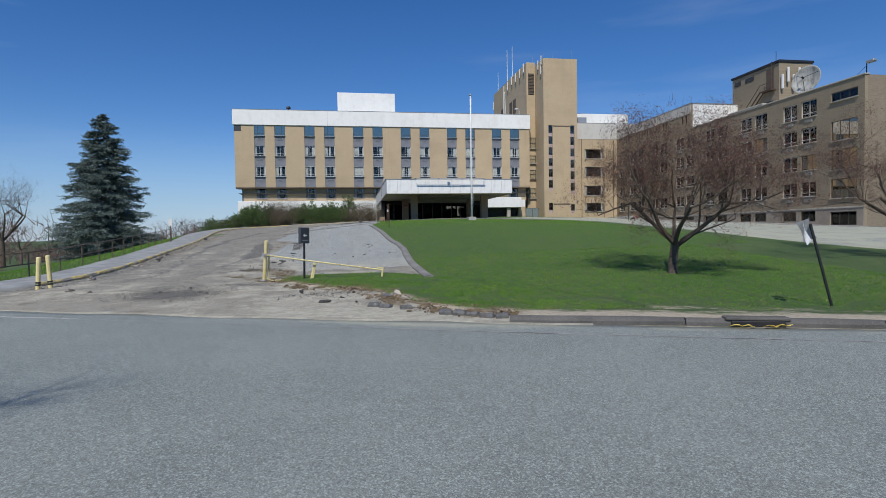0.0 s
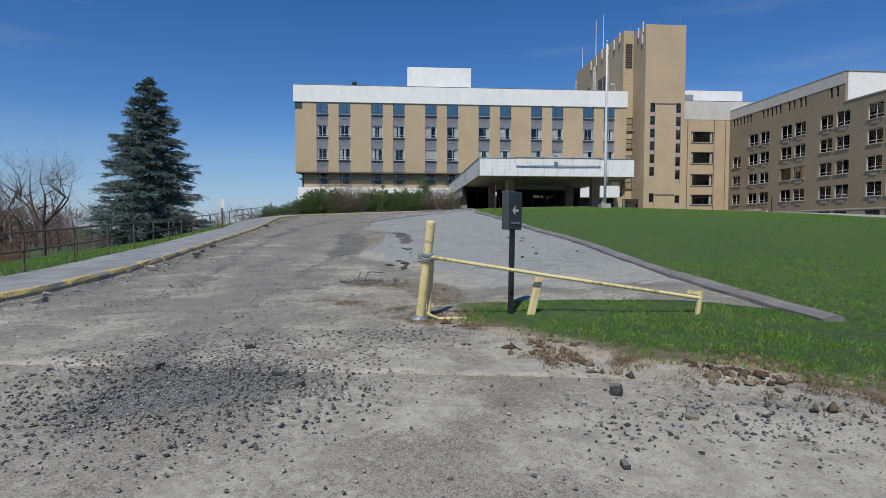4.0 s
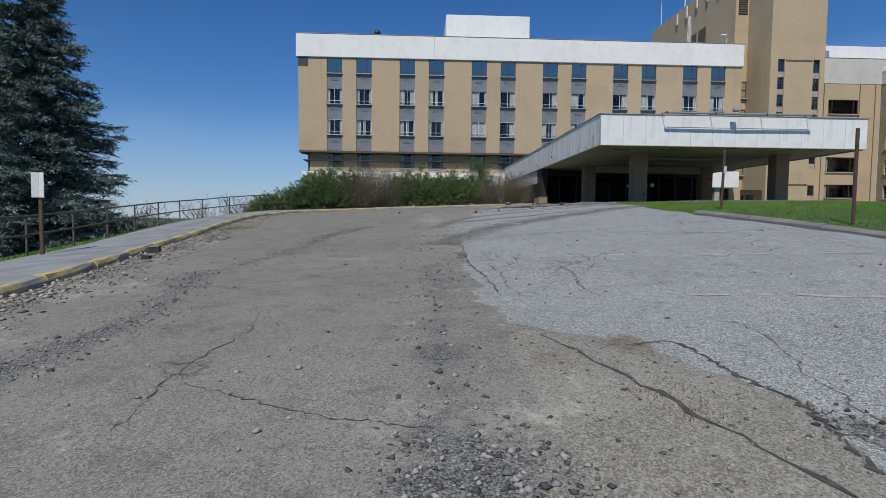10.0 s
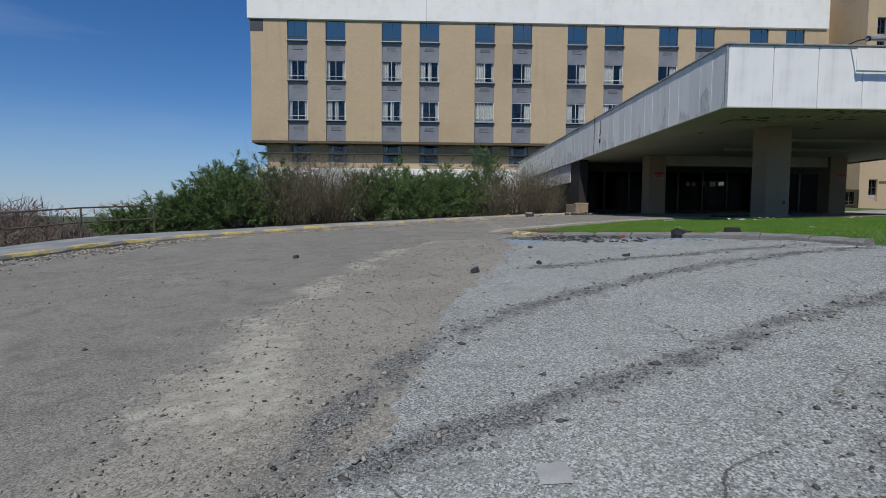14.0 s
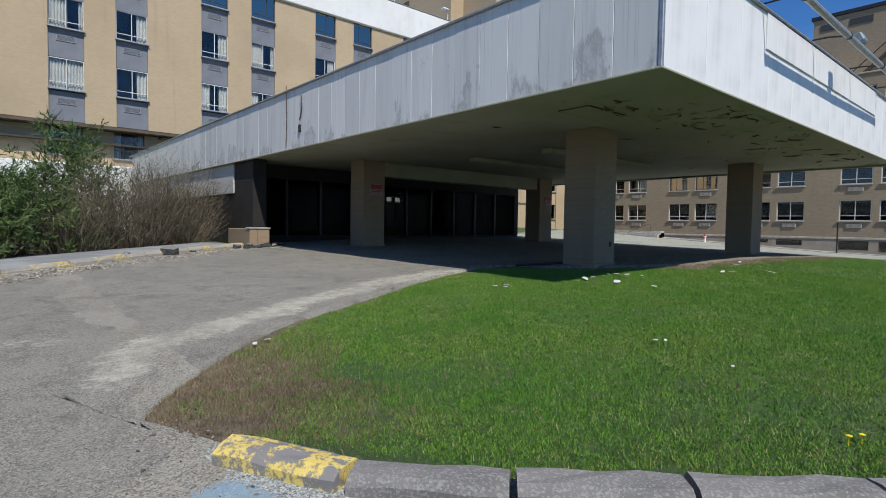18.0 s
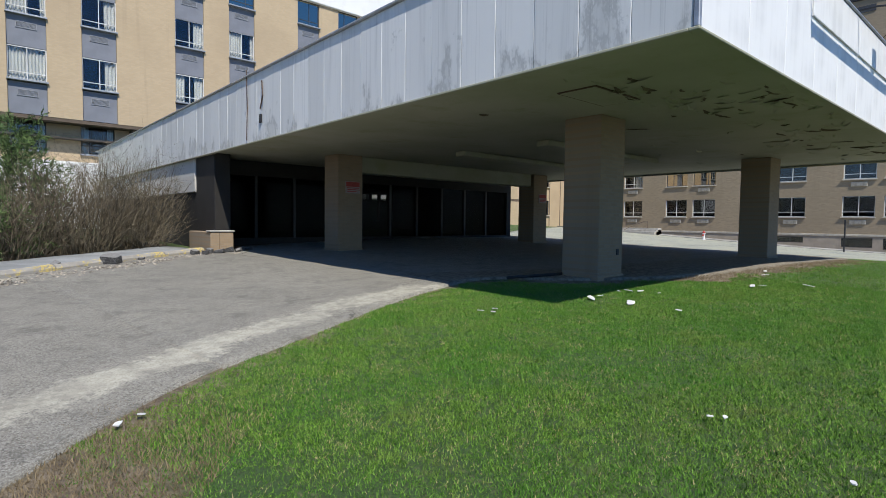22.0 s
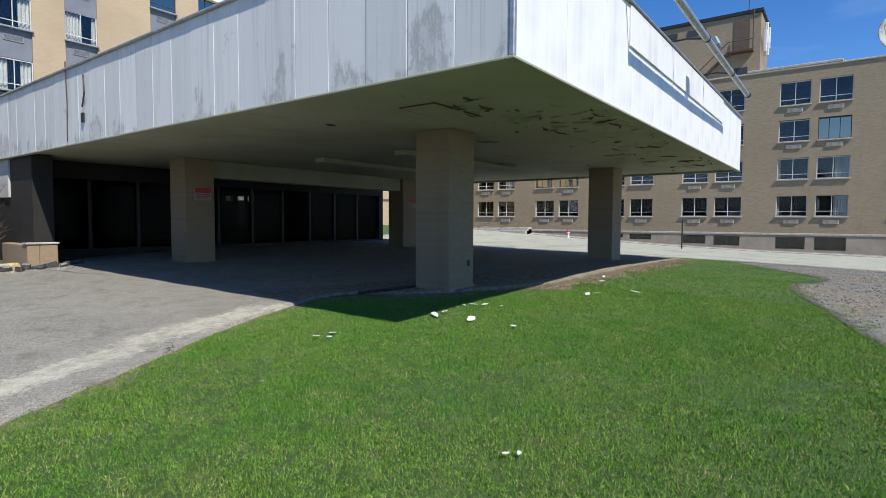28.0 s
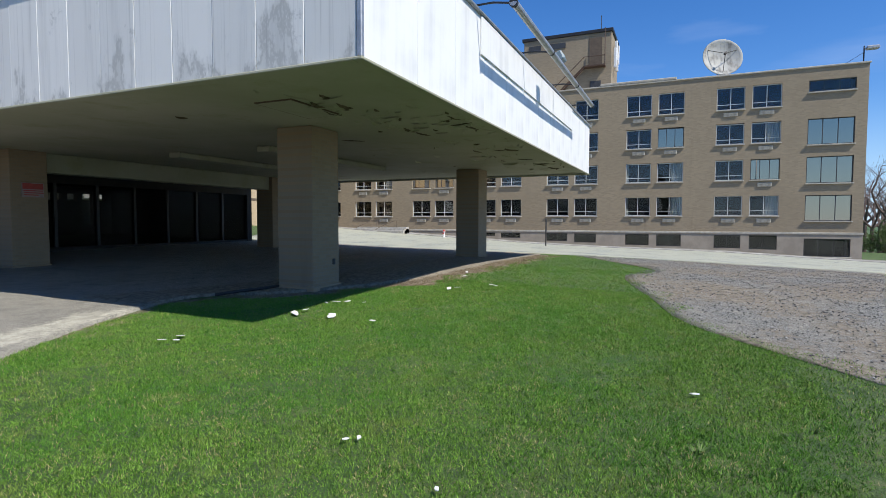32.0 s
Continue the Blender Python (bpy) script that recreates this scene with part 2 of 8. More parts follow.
# ---- mesh kit ----
class Mesh:
    """Vertices and faces in plain lists, turned into one mesh object."""

    def __init__(self):
        self.v, self.f, self.mask = [], [], {}

    def box(self, x0, y0, z0, x1, y1, z1, b=0.0, m=None):
        """A box, with edges cut off by b."""
        k = len(self.v)
        cx, cy, cz = (x0 + x1) / 2, (y0 + y1) / 2, (z0 + z1) / 2
        hx, hy, hz = abs(x1 - x0) / 2, abs(y1 - y0) / 2, abs(z1 - z0) / 2
        if b <= 0:
            pts = [(cx + hx * a, cy + hy * c, cz + hz * d) for a in (-1, 1) for c in (-1, 1) for d in (-1, 1)]
            faces = [(0, 1, 3, 2), (4, 6, 7, 5), (0, 4, 5, 1), (2, 3, 7, 6), (0, 2, 6, 4), (1, 5, 7, 3)]
        else:
            b = min(b, hx * 0.9, hy * 0.9, hz * 0.9)
            pts, ix = [], {}
            for a in (-1, 1):
                for c in (-1, 1):
                    for d in (-1, 1):
                        for ax in range(3):
                            h = [hx - b, hy - b, hz - b]
                            h[ax] += b
                            ix[a, c, d, ax] = len(pts)
                            pts.append((cx + a * h[0], cy + c * h[1], cz + d * h[2]))
            faces = []
            for s in (-1, 1):
                faces.append([ix[s, c, d, 0] for c, d in ((-1, -1), (1, -1), (1, 1), (-1, 1))][::s])
                faces.append([ix[a, s, d, 1] for a, d in ((-1, -1), (-1, 1), (1, 1), (1, -1))][::s])
                faces.append([ix[a, c, s, 2] for a, c in ((-1, -1), (1, -1), (1, 1), (-1, 1))][::s])
            for p in (-1, 1):
                for q in (-1, 1):
                    faces.append((ix[-1, p, q, 1], ix[1, p, q, 1], ix[1, p, q, 2], ix[-1, p, q, 2])[:: p * q])
                    faces.append((ix[p, -1, q, 2], ix[p, 1, q, 2], ix[p, 1, q, 0], ix[p, -1, q, 0])[:: p * q])
                    faces.append((ix[p, q, -1, 0], ix[p, q, 1, 0], ix[p, q, 1, 1], ix[p, q, -1, 1])[:: p * q])
                    for r in (-1, 1):
                        faces.append((ix[p, q, r, 0], ix[p, q, r, 1], ix[p, q, r, 2])[:: p * q * r])
        if m is not None:
            pts = [tuple(m @ Vector(p)) for p in pts]
        self.v += pts
        self.f += [tuple(k + i for i in f) for f in faces]
        return self

    def quad(self, *pts):
        k = len(self.v)
        self.v += [tuple(p) for p in pts]
        self.f.append(tuple(range(k, k + len(pts))))
        return self

    def tube(self, pts, radii, n=6, caps=True):
        """A round bar through points, with a radius at each."""
        k, pts = len(self.v), [Vector(p) for p in pts]
        if not isinstance(radii, (list, tuple)):
            radii = [radii] * len(pts)
        side = None
        for i, p in enumerate(pts):
            d = (pts[min(i + 1, len(pts) - 1)] - pts[max(i - 1, 0)]).normalized()
            ref = side if side is not None else (Vector((0, 0, 1)) if abs(d.z) < 0.9 else Vector((1, 0, 0)))
            u = (ref - d * ref.dot(d))
            u = u.normalized() if u.length > 1e-5 else d.orthogonal().normalized()
            side, w = u, d.cross(u)
            for j in range(n):
                a = 2 * math.pi * j / n
                self.v.append(tuple(p + (u * math.cos(a) + w * math.sin(a)) * float(radii[i])))
        for i in range(len(pts) - 1):
            for j in range(n):
                a, b = k + i * n + j, k + i * n + (j + 1) % n
                self.f.append((a, b, b + n, a + n))
        if caps:
            self.f.append(tuple(k + j for j in range(n))[::-1])
            self.f.append(tuple(k + (len(pts) - 1) * n + j for j in range(n)))
        return self

    def prism(self, outline, z0, z1):
        """An upright prism over a plan outline."""
        k, n = len(self.v), len(outline)
        self.v += [(x, y, z0) for x, y in outline] + [(x, y, z1) for x, y in outline]
        self.f += [(k + i, k + (i + 1) % n, k + n + (i + 1) % n, k + n + i) for i in range(n)]
        self.f += [tuple(k + i for i in range(n))[::-1], tuple(k + n + i for i in range(n))]
        return self

    def lathe(self, profile, n=16, at=(0, 0, 0)):
        """Radius and height pairs turned round z."""
        k = len(self.v)
        for r, z in profile:
            for j in range(n):
                a = 2 * math.pi * j / n
                self.v.append((at[0] + r * math.cos(a), at[1] + r * math.sin(a), at[2] + z))
        for i in range(len(profile) - 1):
            for j in range(n):
                a, b = k + i * n + j, k + i * n + (j + 1) % n
                self.f.append((a, b, b + n, a + n))
        self.f.append(tuple(k + j for j in range(n))[::-1])
        self.f.append(tuple(k + (len(profile) - 1) * n + j for j in range(n)))
        return self

    def data(self, name, material, smooth=False):
        me = bpy.data.meshes.new(name)
        me.from_pydata(self.v, [], self.f)
        if material:
            me.materials.append(material)
        for key, values in self.mask.items():
            me.attributes.new(key, "FLOAT", "POINT").data.foreach_set("value", values)
        if smooth:
            me.polygons.foreach_set("use_smooth", [True] * len(me.polygons))
        me.update()
        return me


def thing(name, at, label, category, group="", kind=""):
    """An Empty at a thing's base."""
    e = new(name)
    e.empty_display_size = 0.3
    e.location = at
    return tagged(e, label, category, group, kind)


def part(name, mesh, material, parent, label="", smooth=False, m=None):
    """Links a mesh as one object under a thing or part, its points in the world (or placed by m)."""
    ob = new(name, mesh.data(name, material, smooth) if isinstance(mesh, Mesh) else mesh)
    if parent is not None:
        ob.parent = parent
        up = parent
        base = parent.matrix_basis.copy()
        while up.parent is not None:
            base = up.parent.matrix_basis @ up.matrix_parent_inverse @ base
            up = up.parent
        ob.matrix_parent_inverse = base.inverted()
    if m is not None:
        ob.matrix_basis = m
    return tagged(ob, label)


def setting(name, mesh, material, label, category, smooth=False):
    return tagged(new(name, mesh.data(name, material, smooth)), label, category, "", "structure")


def curve(points, n):
    """n points at even steps along a smooth line through the given ones."""
    p = [np.array(q, float) for q in points]
    p = [2 * p[0] - p[1]] + p + [2 * p[-1] - p[-2]]
    out = []
    for i in range(1, len(p) - 2):
        for u in np.linspace(0, 1, 24, endpoint=False):
            a, b, c, d = p[i - 1 : i + 3]
            out.append(0.5 * (2 * b + (c - a) * u + (2 * a - 5 * b + 4 * c - d) * u**2 + (3 * b - a - 3 * c + d) * u**3))
    out.append(p[-2])
    out = np.array(out)
    s = np.concatenate([[0], np.cumsum(np.linalg.norm(np.diff(out, axis=0), axis=1))])
    t = np.linspace(0, s[-1], n)
    return np.stack([np.interp(t, s, out[:, k]) for k in range(out.shape[1])], 1)


# ---- the lie of the land ----
LAND_X = (-60, -30, -17, -12, -4, 4, 12, 28, 52)
LAND_Y = (-20, 12, 20, 28, 35, 50, 60, 68, 76, 100)
LAND_Z = np.array(
    (
        (-1.5, -1.45, -1.45, -1.4, -1.4, -1.4, -1.4, -1.4, -1.4),
        (-1.8, -1.4, -1.3, -1.27, -1.24, -1.24, -1.22, -1.2, -1.15),
        (-3.0, -1.9, -1.2, -1.05, -1.06, -1.04, -0.8, -0.6, -0.45),
        (-4.0, -2.6, -1.0, -0.7, -0.72, -0.4, -0.15, 0.0, 0.0),
        (-4.5, -2.8, -0.7, -0.35, -0.1, 0.15, 0.5, 0.6, 0.2),
        (-5.0, -2.6, 0.1, 0.55, 0.95, 1.6, 1.75, 1.4, 0.5),
        (-5.0, -2.0, 1.0, 1.1, 1.5, 2.05, 2.2, 1.8, 1.05),
        (-5.0, -1.5, 1.45, 1.5, 1.72, 2.2, 2.45, 2.1, 1.15),
        (-5.0, -1.2, 1.5, 1.75, 2.0, 2.3, 2.5, 2.3, 1.45),
        (-5.0, -1.0, 1.6, 2.2, 2.5, 2.7, 3.0, 3.5, 2.9),
    )
)


def lie(x, y):
    """Height by rows and columns, for arrays of places."""
    x, y = np.clip(np.asarray(x, float), LAND_X[0], LAND_X[-1]), np.clip(np.asarray(y, float), LAND_Y[0], LAND_Y[-1])
    i = np.clip(np.searchsorted(LAND_X, x, side="right") - 1, 0, len(LAND_X) - 2)
    j = np.clip(np.searchsorted(LAND_Y, y, side="right") - 1, 0, len(LAND_Y) - 2)
    lx, ly = np.array(LAND_X, float), np.array(LAND_Y, float)
    u, v = (x - lx[i]) / (lx[i + 1] - lx[i]), (y - ly[j]) / (ly[j + 1] - ly[j])
    return (LAND_Z[j, i] * (1 - u) + LAND_Z[j, i + 1] * u) * (1 - v) + (LAND_Z[j + 1, i] * (1 - u) + LAND_Z[j + 1, i + 1] * u) * v


def land(x, y):
    """The ground's height, its creases smoothed away, falling off towards the far distance."""
    x, y = np.asarray(x, float), np.asarray(y, float)
    z = sum(lie(x + a, y + b) for a in (-1.5, 0, 1.5) for b in (-1.5, 0, 1.5)) / 9
    far = np.maximum(0, np.maximum(np.abs(x) - 70, np.maximum(y - 130, -y - 30)))
    return z - np.minimum(far * 0.04, 9.0)


def gz(x, y):
    return float(land(x, y))


def ripple(x, y, k=1.0):
    """A small uneven relief of worn paving."""
    return 0.012 * np.sin(x * 2.1 * k + np.sin(y * 1.3 * k) * 2) * np.cos(y * 1.7 * k + np.sin(x * 0.9 * k) * 2)


def loft(left, right, n_along, n_across, lift=0.03, uneven=0.0, masks=None):
    """A sheet laid on the ground between two lines."""
    a, b = curve(left, n_along), curve(right, n_along)
    u = np.linspace(0, 1, n_across)[None, :, None]
    g = (a[:, None] * (1 - u) + b[:, None] * u).reshape(-1, 2)
    z = land(g[:, 0], g[:, 1]) + lift + uneven * ripple(g[:, 0], g[:, 1])
    me = Mesh()
    me.v = np.column_stack([g, z]).tolist()
    me.f = [(i * n_across + j, i * n_across + j + 1, (i + 1) * n_across + j + 1, (i + 1) * n_across + j) for i in range(n_along - 1) for j in range(n_across - 1)]
    # a skirt that closes the sheet's rim against the soil
    rim = [j for j in range(n_across)] + [i * n_across + n_across - 1 for i in range(1, n_along)] + [(n_along - 1) * n_across + j for j in range(n_across - 2, -1, -1)] + [i * n_across for i in range(n_along - 2, 0, -1)]
    k = len(me.v)
    me.v += [[me.v[q][0], me.v[q][1], me.v[q][2] - lift - 0.08] for q in rim]
    me.f += [(rim[q], k + q, k + (q + 1) % len(rim), rim[(q + 1) % len(rim)]) for q in range(len(rim))]
    g = np.vstack([g, g[rim]])
    for key, fn in (masks or {}).items():
        me.mask[key] = np.clip(fn(g[:, 0], g[:, 1]), 0, 1).astype(np.float32)
    return me


def edge(line, wide, high, step, lift=0.0, sink=0.1, b=0.02):
    """Pieces of a kerb along a line: the mesh of each, with small gaps and tilts."""
    pts = curve(line, max(2, int(sum(math.dist(line[i], line[i + 1]) for i in range(len(line) - 1)) / step) + 1))
    made = []
    for p, q in zip(pts[:-1], pts[1:]):
        d = q - p
        le, yaw = float(np.hypot(*d)), math.atan2(d[1], d[0])
        z0, z1 = gz(*p), gz(*q)
        m = Matrix.Translation((*p, z0 + lift)) @ Matrix.Rotation(yaw, 4, "Z") @ Matrix.Rotation(-math.atan2(z1 - z0, le), 4, "Y")
        made.append((m, le))
    return made


# ---- ground ----
def seg_mask(line, wide):
    """One along a line, fading to nothing at a distance."""
    c = curve(line, 120)

    def fn(x, y):
        d = np.full(len(x), 1e9)
        for p in c:
            d = np.minimum(d, np.hypot(x - p[0], y - p[1]))
        return 1 - d / wide

    return fn


def ground_sheet():
    xs = np.unique(np.concatenate([np.linspace(-2500, -160, 14), np.linspace(-160, -40, 25), np.linspace(-40, 60, 201), np.linspace(60, 160, 26), np.linspace(160, 2500, 14)]))
    ys = np.unique(np.concatenate([np.linspace(-2500, -60, 12), np.linspace(-60, 0, 31), np.linspace(0, 110, 221), np.linspace(110, 260, 26), np.linspace(260, 2500, 14)]))
    gx, gy = np.meshgrid(xs, ys)
    me = Mesh()
    me.v = np.column_stack([gx.ravel(), gy.ravel(), land(gx.ravel(), gy.ravel())]).tolist()
    px, py = gx.ravel(), gy.ravel()
    tip = np.maximum(np.clip(1.3 - np.hypot((px + 2.1) / 1.3, (py - 66.5) / 1.7), 0, 1), np.clip(1.15 * seg_mask([(-2.0, 67.2), (-0.5, 68.3), (2.0, 69.5), (4.8, 70.4)], 0.55)(px, py), 0, 1))
    shade_edge = np.clip(1.3 - np.abs(py - np.interp(px, (4.5, 6.5, 8.5, 12, 21), (70.2, 68.9, 67.7, 67.3, 67.6))) / 0.9, 0, 1) * (px > 4.8) * (px < 21)
    verge = np.clip(1.3 - np.abs(py - (13.5 - 0.375 * px)) / 2.1, 0, 1) * (px > 1) * (px < 60) * 0.9
    broken = np.clip(1.2 - np.abs(py - (16.6 - 0.75 * px)) / 1.3, 0, 1) * (px > -3) * (px < 5)
    bed = np.clip((py - np.interp(px, (-22, -15.6, -9.6, -2.6, 3), (64, 68, 74.4, 79.7, 83))) / 0.5, 0, 1) * (px > -21) * (px < 3.4) * (py < 90)
    me.mask["sandy"] = verge.astype(np.float32)
    me.mask["dirt"] = np.maximum.reduce([tip, shade_edge, verge, broken, bed]).astype(np.float32)
    w = len(xs)
    me.f = [(j * w + i, j * w + i + 1, (j + 1) * w + i + 1, (j + 1) * w + i) for j in range(len(ys) - 1) for i in range(w - 1)]
    return me


def grass_material():
    n = Nodes("lawn_grass")
    big = n.ramp(n.noise(0.22, 5, 0.6), 0.35, 0.68)
    mid = n.ramp(n.noise(1.6, 5, 0.65), 0.35, 0.7)
    c = n.mix(big, (0.068, 0.122, 0.03), (0.118, 0.162, 0.048))
    c = n.mix(mid, c, (0.05, 0.112, 0.024))
    c = n.mix(n.ramp(n.noise(0.7, 6, 0.7), 0.6, 0.78, 0, 0.75), c, (0.22, 0.19, 0.09))
    c = n.mix(n.ramp(n.noise(45, 3, 0.7), 0.4, 0.62, 0, 0.7), c, (0.026, 0.05, 0.012))
    c = n.mix(n.ramp(n.noise(17, 4, 0.75), 0.56, 0.7, 0, 0.5), c, (0.2, 0.185, 0.09))
    c = n.mix(n.ramp(n.noise(5.5, 5, 0.75), 0.46, 0.62, 0, 0.55), c, (0.035, 0.075, 0.016))
    c = n.mix(n.ramp(n.noise(8.5, 5, 0.75, stretch=(1.0, 0.5, 1.0)), 0.54, 0.7, 0, 0.5), c, (0.2, 0.2, 0.085))
    df = n.math("ADD", n.attr("dirt"), n.math("MULTIPLY", n.math("SUBTRACT", n.noise(1.3, 7, 0.7), 0.5), 1.6))
    soil = n.mix(n.ramp(n.noise(6, 6, 0.7), 0.3, 0.7), (0.12, 0.09, 0.06), (0.3, 0.245, 0.17))
    soil = n.mix(n.ramp(n.noise(38, 4, 0.75), 0.45, 0.7, 0, 0.7), soil, (0.07, 0.052, 0.035))
    soil = n.mix(n.ramp(n.attr("sandy"), 0.1, 0.5), soil, n.mix(n.ramp(n.noise(9, 5, 0.7), 0.35, 0.65), (0.5, 0.44, 0.34), (0.36, 0.31, 0.23)))
    c = n.mix(n.ramp(df, 0.4, 0.85), c, soil)
    return n.done(c, 0.9, n.noise(70, 4, 0.7), 0.9, 0.03)


GRASS = grass_material()
setting("ground", ground_sheet(), GRASS, "green spring lawn with worn yellowish patches", "ground", True)

# lines of the plan: the drive's kerb, the lawn's kerb, the road's edge
KERB_DRIVE = [(-14.5, 17.4), (-12.4, 19.4), (-11.4, 21.2), (-10.9, 24), (-11.0, 28), (-11.2, 30.5), (-11.6, 34.4), (-12.3, 42.7), (-13.3, 50), (-14.3, 57), (-14.4, 62), (-13.2, 66.3), (-11.0, 69.4), (-8.2, 72.2), (-5, 74.8), (-1.5, 77.5), (3.2, 80.6)]
KERB_LAWN = [(3.6, 17.2), (2.9, 18.8), (2.4, 20.2), (2.3, 22.1), (2.2, 25), (2.35, 30), (2.3, 33), (2.0, 36), (1.8, 41), (1.6, 44), (1.35, 47), (1.1, 50), (1.5, 54), (2.2, 57.5), (1.7, 60.2), (0.36, 62.2), (-0.76, 63.1), (-1.8, 64.2), (-2.5, 65.4), (-2.8, 66.2)]
ROAD_EDGE = [(-170, 76.1), (-60, 34.85), (-20, 19.85), (0, 12.35), (20, 4.85), (60, -10.15), (170, -51.4)]


def worn_bay(x, y):
    """Where the parking surface has broken away down to brown gravel."""
    right = np.interp(y, (30, 33.4, 36.9, 38.3, 39.5, 40.0), (-5.0, -4.9, -4.75, -4.5, -5.0, -5.6))
    return np.clip((x + 6.1) * 4, 0, 1) * np.clip((right - x) * 4 + 0.5, 0, 1) * np.clip((y - 31) / 2, 0, 1) * np.clip((40.2 - y) * 2, 0, 1)


def lot_mask(x, y):
    seam = np.interp(y, (20, 25, 27, 28.5, 30, 34, 51, 53, 57, 60, 61, 63.6, 66), (-2.5, -3.0, -3.4, -4.2, -5.2, -6.0, -5.9, -5.4, -4.6, -3.6, -3.35, -2.95, -2.4))
    lot = np.clip((x - seam) * 1.3 + 0.5, 0, 1) * (1 - np.clip(worn_bay(x, y) * 2, 0, 1))
    return lot * np.clip((y - 23) / 1.5, 0, 1) * np.clip((66.5 - y) / 1.2, 0, 1)


def lane_mask(x, y):
    """The smooth grey wheel lane that runs up the drive between the sandy margins."""
    return np.clip((x - np.interp(y, (16, 22, 24, 27, 36, 46), (-7.3, -7.5, -7.7, -8.3, -8.9, -10.5))) * 2.2, 0, 1) * np.clip((np.interp(y, (22, 25, 28), (-6.3, -6.4, -6.75)) - x) * 2.2, 0, 1) * np.clip((y - 15) / 2, 0, 1) * np.clip((48 - y) / 6, 0, 1)


LOT_LIP = seg_mask([(-6.0, 34.5), (-5.6, 31.5), (-4.9, 29.8), (-4.0, 28.3), (-3.3, 26.9), (-3.0, 25.4), (-2.6, 23.8)], 1.0)
GRIT_LANE = seg_mask([(-6.4, 37.6), (-6.15, 36.2), (-5.85, 34.3), (-5.75, 32.5), (-5.9, 30.5)], 0.62)
CRUMB_BAND = [seg_mask([(-8.6, 22.5), (-8.4, 24.5), (-8.7, 27), (-9.2, 30.5), (-9.6, 36)], 0.6), seg_mask([(-8.1, 27.4), (-7.7, 28.6), (-7.6, 29.8)], 0.4)]


def sand_mask(x, y):
    apron = np.clip((22.5 - y) / 4, 0, 1)
    left = np.clip(1 - (x - np.interp(y, [p[1] for p in KERB_DRIVE], [p[0] for p in KERB_DRIVE])) / 2.2, 0, 1) * 0.85
    mid = np.maximum(np.clip(1.2 - np.hypot((x + 5.1) / 1.9, (y - 23.6) / 5.0), 0, 1) * 0.6, np.clip(1.1 - np.hypot((x + 5.2) / 1.1, (y - 26.6) / 1.9), 0, 1) * 0.95)
    bay = np.clip(1 - np.hypot((x + 5.05) / 0.75, (y - 36.6) / 2.4), 0, 1) * 0.55
    seam = np.clip(1 - np.abs(x - seam_x(y)) / 0.5, 0, 1) * np.clip((y - 52) / 3, 0, 1) * np.clip((66 - y) / 1.5, 0, 1) * 0.85
    patch = np.clip(1 - np.hypot((x + 6.3) / 0.8, (y - 54.6) / 2.5), 0, 1) * 0.75
    side = np.clip(1 - np.hypot((x + 3.4) / 0.9, (y - 22.6) / 1.6), 0, 1) * 0.9
    lip = np.clip(LOT_LIP(x, y), 0, 1) * 0.85
    front = np.clip((27.5 - y) / 3, 0, 0.5) * (x > -3.6)
    film = 0.42 * np.clip((44 - y) / 10, 0, 1) * (x < -5.6) + 0.06
    loose = np.maximum.reduce([apron, left, mid, bay, seam, patch, side, lip, front, film]) * (1 - 0.5 * lane_mask(x, y)) * (1 - 0.85 * np.clip(1.3 * GRIT_LANE(x, y), 0, 1))
    return np.maximum(loose, RIM_SAND(x, y) * 1.1)


def seam_x(y):
    """The crumbling seam between the smooth drive and the coarse middle strip."""
    return np.interp(y, (40, 50, 57, 60.4, 61, 61.8, 63, 63.9, 65.4, 67), (-6.8, -6.9, -6.6, -6.0, -5.9, -5.7, -5.4, -4.9, -3.0, -2.6)) + 0.12 * np.sin(y * 3.1) + 0.07 * np.sin(y * 7.7)


def mid_mask(x, y):
    edge_lot = np.interp(y, (20, 25, 27, 28.5, 30, 34, 51, 53, 57, 60, 61, 63.6, 66), (-2.5, -3.0, -3.4, -4.2, -5.2, -6.0, -5.9, -5.4, -4.6, -3.6, -3.35, -2.95, -2.4))
    return np.clip((x - seam_x(y)) * 4 + 0.5, 0, 1) * np.clip((edge_lot - x) * 4 + 1.4, 0, 1) * np.clip((y - 42) / 8, 0, 1) + worn_bay(x, y) + np.clip(1.3 - np.hypot((x + 4.1) / 1.0, (y - 24.3) / 0.7), 0, 1)


RIM_LINES = [seg_mask([(-2.75, 67.4), (-2.3, 68.3), (-1.4, 68.75), (0.05, 69.3), (1.85, 70.0), (3.8, 70.45)], 0.6), seg_mask([(-2.3, 68.3), (-2.7, 68.8), (-3.4, 69.4), (-4.6, 69.8)], 0.5)]


def RIM_SAND(x, y):
    return np.clip(np.maximum(RIM_LINES[0](x, y), RIM_LINES[1](x, y) * 0.45), 0, 1)


BAY_CRUMBLE = seg_mask([(-4.35, 38.0), (-4.0, 37.0), (-3.8, 35.6), (-3.85, 34.3), (-3.8, 33.3)], 0.3)


